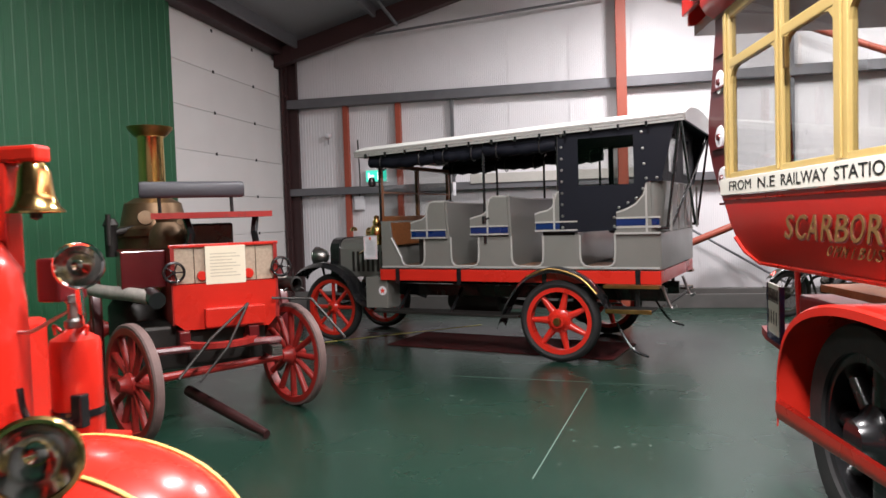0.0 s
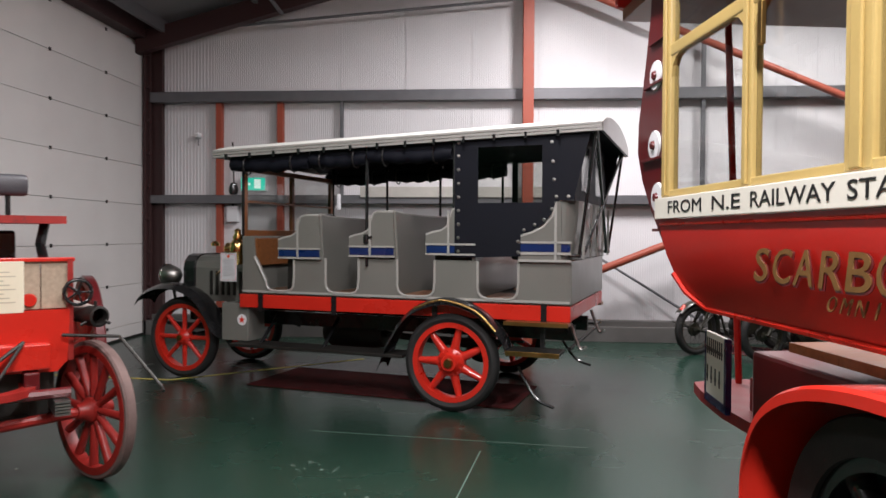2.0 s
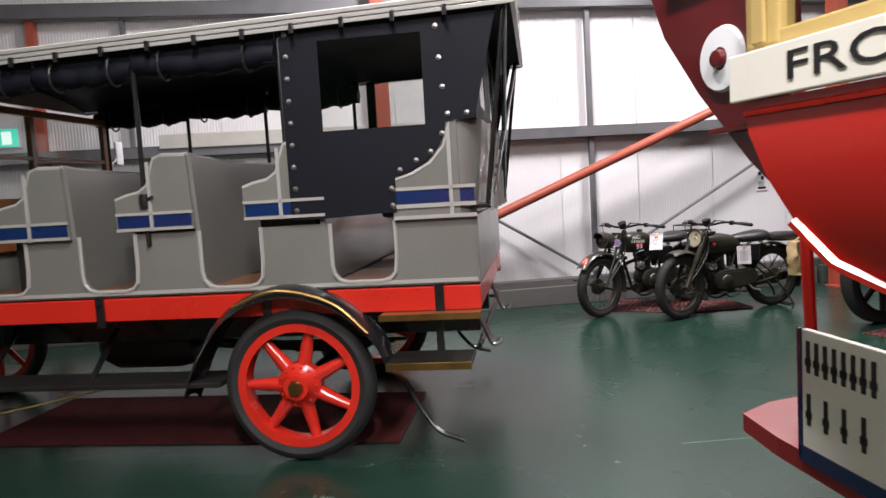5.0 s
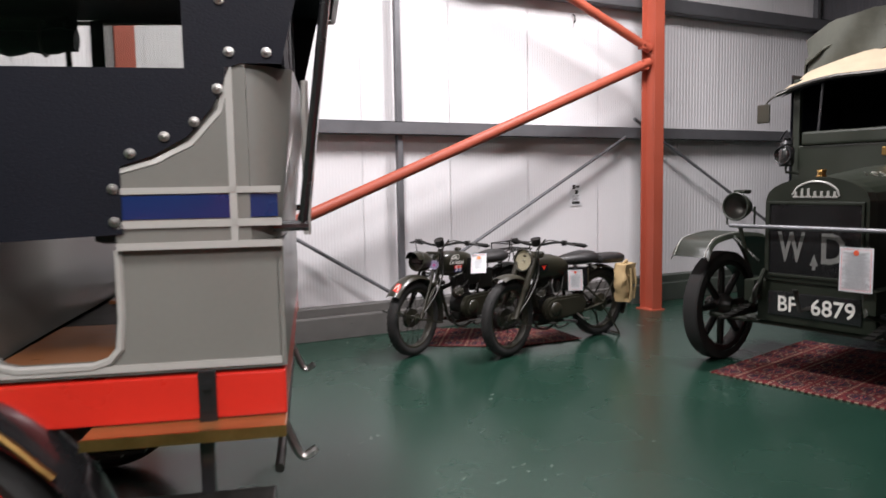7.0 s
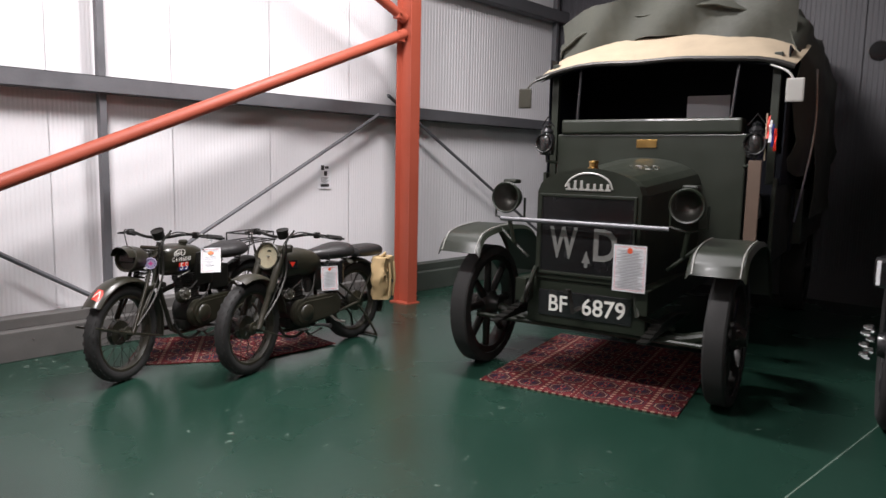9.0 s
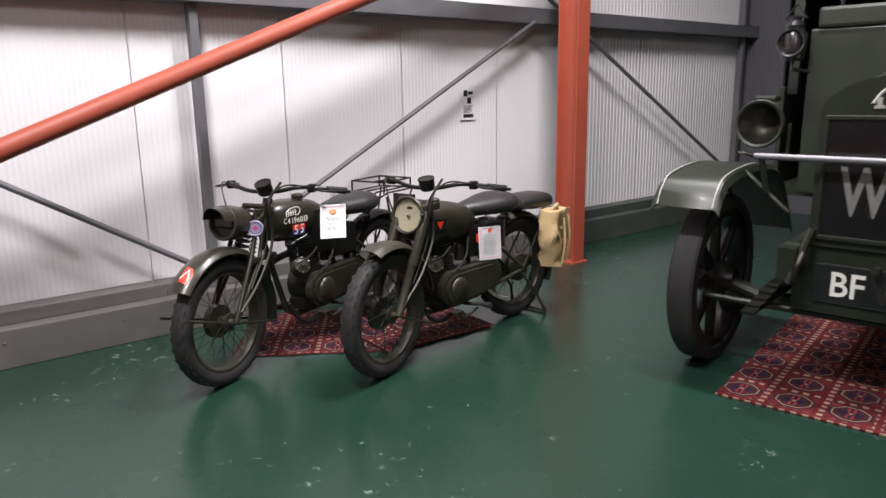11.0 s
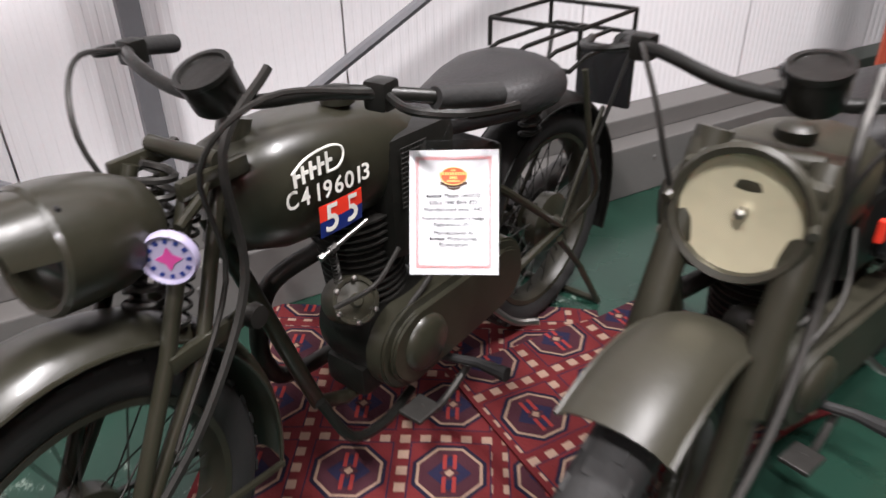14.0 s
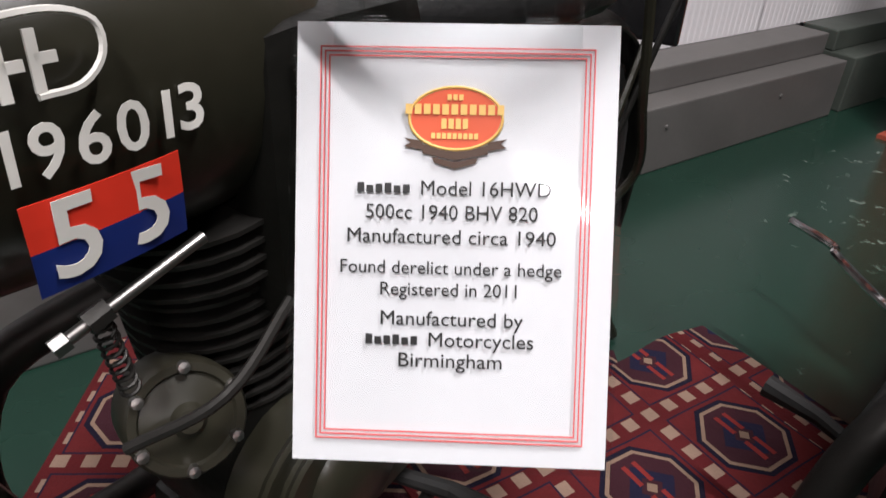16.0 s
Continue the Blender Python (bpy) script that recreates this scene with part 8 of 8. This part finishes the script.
    part("draw_iron", tube(B(), [(0.10, 0.22, 0.92), (0.34, 0.0, 0.62), (0.46, -0.22, 0.42)], 0.009), STEEL_DARK, e)
    part("draw_iron", tube(B(), [(0.05, 0.42, 0.94), (0.14, 0.72, 0.92), (0.32, 0.92, 0.62), (0.36, 0.92, 0.60)], 0.011), STEEL_DARK, e)
    part("splinter_bar", tube(B(), [(0.16, -0.5, 0.62), (0.16, 0.45, 0.62)], 0.03), RED_DARK, e)
    # pole's maroon is darkened to hold the shade low under the pump
    part("draw_pole", tube(B(), [(-0.30, -0.20, 0.20), (0.45, 0.08, 0.085), (0.72, 0.18, 0.04)], [0.045, 0.04, 0.03], 12), mat("oily dark maroon", (0.030, 0.007, 0.007), 0.5, var=0.25), e, "dark red pole resting on the floor", True)
    # hose box, boiler, chimney
    part("hose_box", box(B(), -0.95, -0.08, -0.32, 0.44, 0.78, 1.30, 0.015), RED_DARK, e, "dark red hose box")
    part("side_locker", box(B(), -0.98, -0.30, -0.66, -0.33, 1.06, 1.36, 0.012), RED_DARK, e, "dark red side locker")
    # added black block, gives the deep shade between the wheels
    part("pump_casing", box(B(), -1.25, -0.10, -0.56, 0.40, 0.42, 0.775, 0.03), STEEL_DARK, e, "black block standing in for the shade under the pump")
    part("fire_door", box(B(), -0.10, -0.07, -0.22, 0.26, 0.46, 0.72, 0.01), STEEL_DARK, e)
    part("tool_chest", box(B(), -0.75, -0.35, -0.12, 0.22, 1.31, 1.56, 0.02), BLACK_PAINT, e)
    part("copper_kettle", lathe(B(), [(0, 0), (0.12, 0.0), (0.15, 0.08), (0.14, 0.2), (0.08, 0.28), (0.09, 0.31), (0, 0.33)], pose(-0.55, -0.28, 1.30), 24), SOOTY, e, "tarnished brass vessel", True)
    by = -0.33
    part("boiler", lathe(B(), [(0.30, 0.55), (0.31, 0.6), (0.31, 1.45), (0.33, 1.47), (0.33, 1.53), (0.28, 1.56), (0.24, 1.75), (0.15, 1.80), (0, 1.80)], pose(-1.05, by, 0), 36), mat("sooty brown brass", (0.16, 0.10, 0.055), 0.42, metal=0.8, var=0.35, scale=7), e, "sooty brass boiler", True)
    part("boiler_band", lathe(B(), [(0.312, 1.0), (0.322, 1.0), (0.322, 1.06), (0.312, 1.06)], pose(-1.05, by, 0), 36, True), BRASS, e, "", True)
    part("chimney", lathe(B(), [(0.115, 1.78), (0.112, 1.95), (0.108, 2.33), (0.12, 2.36), (0.12, 2.33)], pose(-1.0, by, 0), 32), BRASS, e, "polished brass chimney", True)
    part("chimney_cap", lathe(B(), [(0.11, 2.33), (0.14, 2.35), (0.185, 2.40), (0.19, 2.42), (0.17, 2.42), (0.11, 2.36)], pose(-1.0, by, 0), 32), BRASS_OLD, e, "dark flared chimney top", True)
    bm = B()
    lathe(bm, [(0.05, 1.3), (0.05, 1.55), (0.065, 1.57), (0.04, 1.62), (0, 1.63)], pose(-0.85, by - 0.36, 0), 16)
    rod(bm, (-0.85, by - 0.36, 1.5), (-0.85, by - 0.1, 1.55), 0.03)
    for i in range(4):
        rod(bm, (-0.8 - i * 0.1, by - 0.38, 1.40), (-0.8 - i * 0.1, by - 0.38, 1.66 - 0.04 * i), 0.022)
    part("steam_gear", bm, STEEL_DARK, e, "dark pump valves and pipes", True)
    lathe(bm := B(), [(0, 0.03), (0.06, 0.028), (0.065, 0)], pose(-0.70, by - 0.1, 1.62, 0, 80, 0), 20)
    part("pressure_gauge", bm, SOOTY, e, "brass pressure gauge", True)
    part("pump_body", lathe(B(), [(0, 0.4), (0.16, 0.42), (0.2, 0.55), (0.2, 0.9), (0.14, 0.98), (0, 1.0)], pose(-0.7, -0.55, 0), 20), STEEL_DARK, e, "", True)
    return e


steam_pump()

# ---- red fire engine close beside the start ----
e = thing("fire_engine", pose(-0.798, 1.886, 0.355) @ Matrix.Scale(0.77, 4), "bright red fire engine with brass bell, lamp and chrome rims", "fire engine")
bm = B()
line = smooth_line([(0.98, 0, 0.44), (0.95, 0, 0.62), (0.80, 0, 0.78), (0.55, 0, 0.86), (0.25, 0, 0.84), (-0.15, 0, 0.68), (-0.5, 0, 0.5)], 6)
grid = []
for p in line:
    row = []
    for j in range(11):
        u = j / 10
        row.append((p.x - 0.10 * abs(u - 0.5) * 0.5, -0.50 + 0.50 * u, 0.05 + p.z - 0.12 * abs(2 * u - 1) ** 2.6))
    grid.append(row)
sheet(bm, grid, 0.012)
part("mudguard", bm, RED, e, "glossy red domed mudguard", True)
part("gold_line", tube(B(), [(r[8][0], r[8][1], r[8][2] + 0.006) for r in grid], 0.006, 6), BADGE_GOLD, e, "gold lining")
part("gold_line", tube(B(), [(r[2][0], r[2][1], r[2][2] + 0.006) for r in grid], 0.006, 6), BADGE_GOLD, e, "gold lining")
spoked_wheel(e, pose(0.40, -0.26, 0.139, 90, 0, 0), 0.60, 0.16, 0.12, 8, RED, TYRE, 0.1, 0.03, 0.1, BRASS, 0.9, "red wheel with black tyre")
lamp(e, pose(0.79, -0.76, 1.05, 0, 90, -50), 0.092, 0.15, BRASS_OLD, BRASS, CHROME)
part("lamp_stay", tube(B(), [(0.74, -0.70, 0.98), (0.70, -0.66, 0.80), (0.45, -0.45, 0.60)], 0.018), BRASS_OLD, e)
part("bonnet", lathe(B(), [(0.26, 0.10), (0.26, 1.28), (0.25, 1.40), (0.20, 1.50), (0.10, 1.55), (0, 1.56)], pose(-0.36, 0.10, 0), 36), RED, e, "glossy red domed tank", True)
part("chassis_side", box(B(), -2.2, 0.55, -0.08, 0.02, 0.45, 0.62, 0.01), RED, e)
part("body_side", box(B(), -2.4, -0.5, -0.30, 0.75, 0.45, 1.15, 0.03), RED, e)
# slim cylinder with neck, handle and hose on a bracket
bm = lathe(B(), [(0, 0.76), (0.08, 0.76), (0.088, 0.78), (0.088, 1.12), (0.082, 1.14), (0.04, 1.165), (0.03, 1.18), (0, 1.18)], pose(0.08, 0.22, 0), 28)
part("extinguisher", bm, RED, e, "red cylinder extinguisher", True)
part("extinguisher_neck", lathe(B(), [(0.026, 1.175), (0.034, 1.185), (0.034, 1.205), (0.020, 1.215), (0.020, 1.27), (0.028, 1.275), (0.028, 1.30), (0, 1.305)], pose(0.08, 0.22, 0), 20), STEEL, e, "steel neck and valve", True)
for s in (-1, 1):
    part("carry_loop", tube(B(), smooth_line([(0.08 + s * 0.035, 0.20, 1.165), (0.08 + s * 0.07, 0.20, 1.19), (0.08 + s * 0.065, 0.20, 1.155)]), 0.006), RED, e)
part("extinguisher_strap", lathe(B(), [(0.089, 0.86), (0.093, 0.86), (0.093, 0.885), (0.089, 0.885)], pose(0.08, 0.22, 0), 28, True), BLACK_PAINT, e)
part("strap_buckle", box(B(), 0.12, 0.165, 0.13, 0.175, 0.83, 0.95, 0.006), BLACK_PAINT, e)
part("extinguisher_shelf", box(B(), -0.25, 0.20, 0.08, 0.36, 0.72, 0.76, 0.01), RED, e)
part("side_hose", tube(B(), smooth_line([(-0.06, 0.10, 0.98), (-0.04, 0.10, 0.88), (0.04, 0.09, 0.83), (0.14, 0.10, 0.86)]), 0.012), BLACK_PAINT, e, "black rubber hose")
part("neck_pipe", tube(B(), smooth_line([(-0.12, 0.16, 1.17), (-0.05, 0.16, 1.175), (0.03, 0.19, 1.22), (0.08, 0.22, 1.25)]), 0.007), STEEL, e)
part("lamp_box", box(B(), -0.02, 0.08, 0.16, 0.30, 1.28, 1.44, 0.01), RED_DARK, e, "dark red lamp bracket box")
bm = B()
box(bm, -0.24, -0.17, 0.20, 0.28, 1.38, 1.80, 0.012)
box(bm, -0.24, -0.03, 0.20, 0.28, 1.795, 1.86, 0.015)
part("bell_bracket", bm, RED, e, "red square bell bracket")
part("bell", lathe(B(), [(0, 1.80), (0.04, 1.795), (0.058, 1.76), (0.066, 1.68), (0.080, 1.635), (0.100, 1.615), (0.100, 1.608), (0.088, 1.61), (0.05, 1.66), (0.045, 1.73), (0, 1.76)], pose(-0.075, 0.24, 0), 32), BRASS, e, "polished brass bell", True)
part("bell_clapper", lathe(B(), [(0, 1.58), (0.022, 1.59), (0.022, 1.61), (0.008, 1.63), (0.008, 1.74), (0, 1.74)], pose(-0.075, 0.24, 0), 12), STEEL_DARK, e)
lamp(e, pose(0.27, 0.03, 1.42, 0, 90, -45), 0.075, 0.13, CHROME, CHROME, CHROME, name="sidelamp")
part("sidelamp_stem", tube(B(), [(0.23, 0.07, 1.36), (0.18, 0.14, 1.25), (0.10, 0.24, 1.19)], 0.013), CHROME, e)
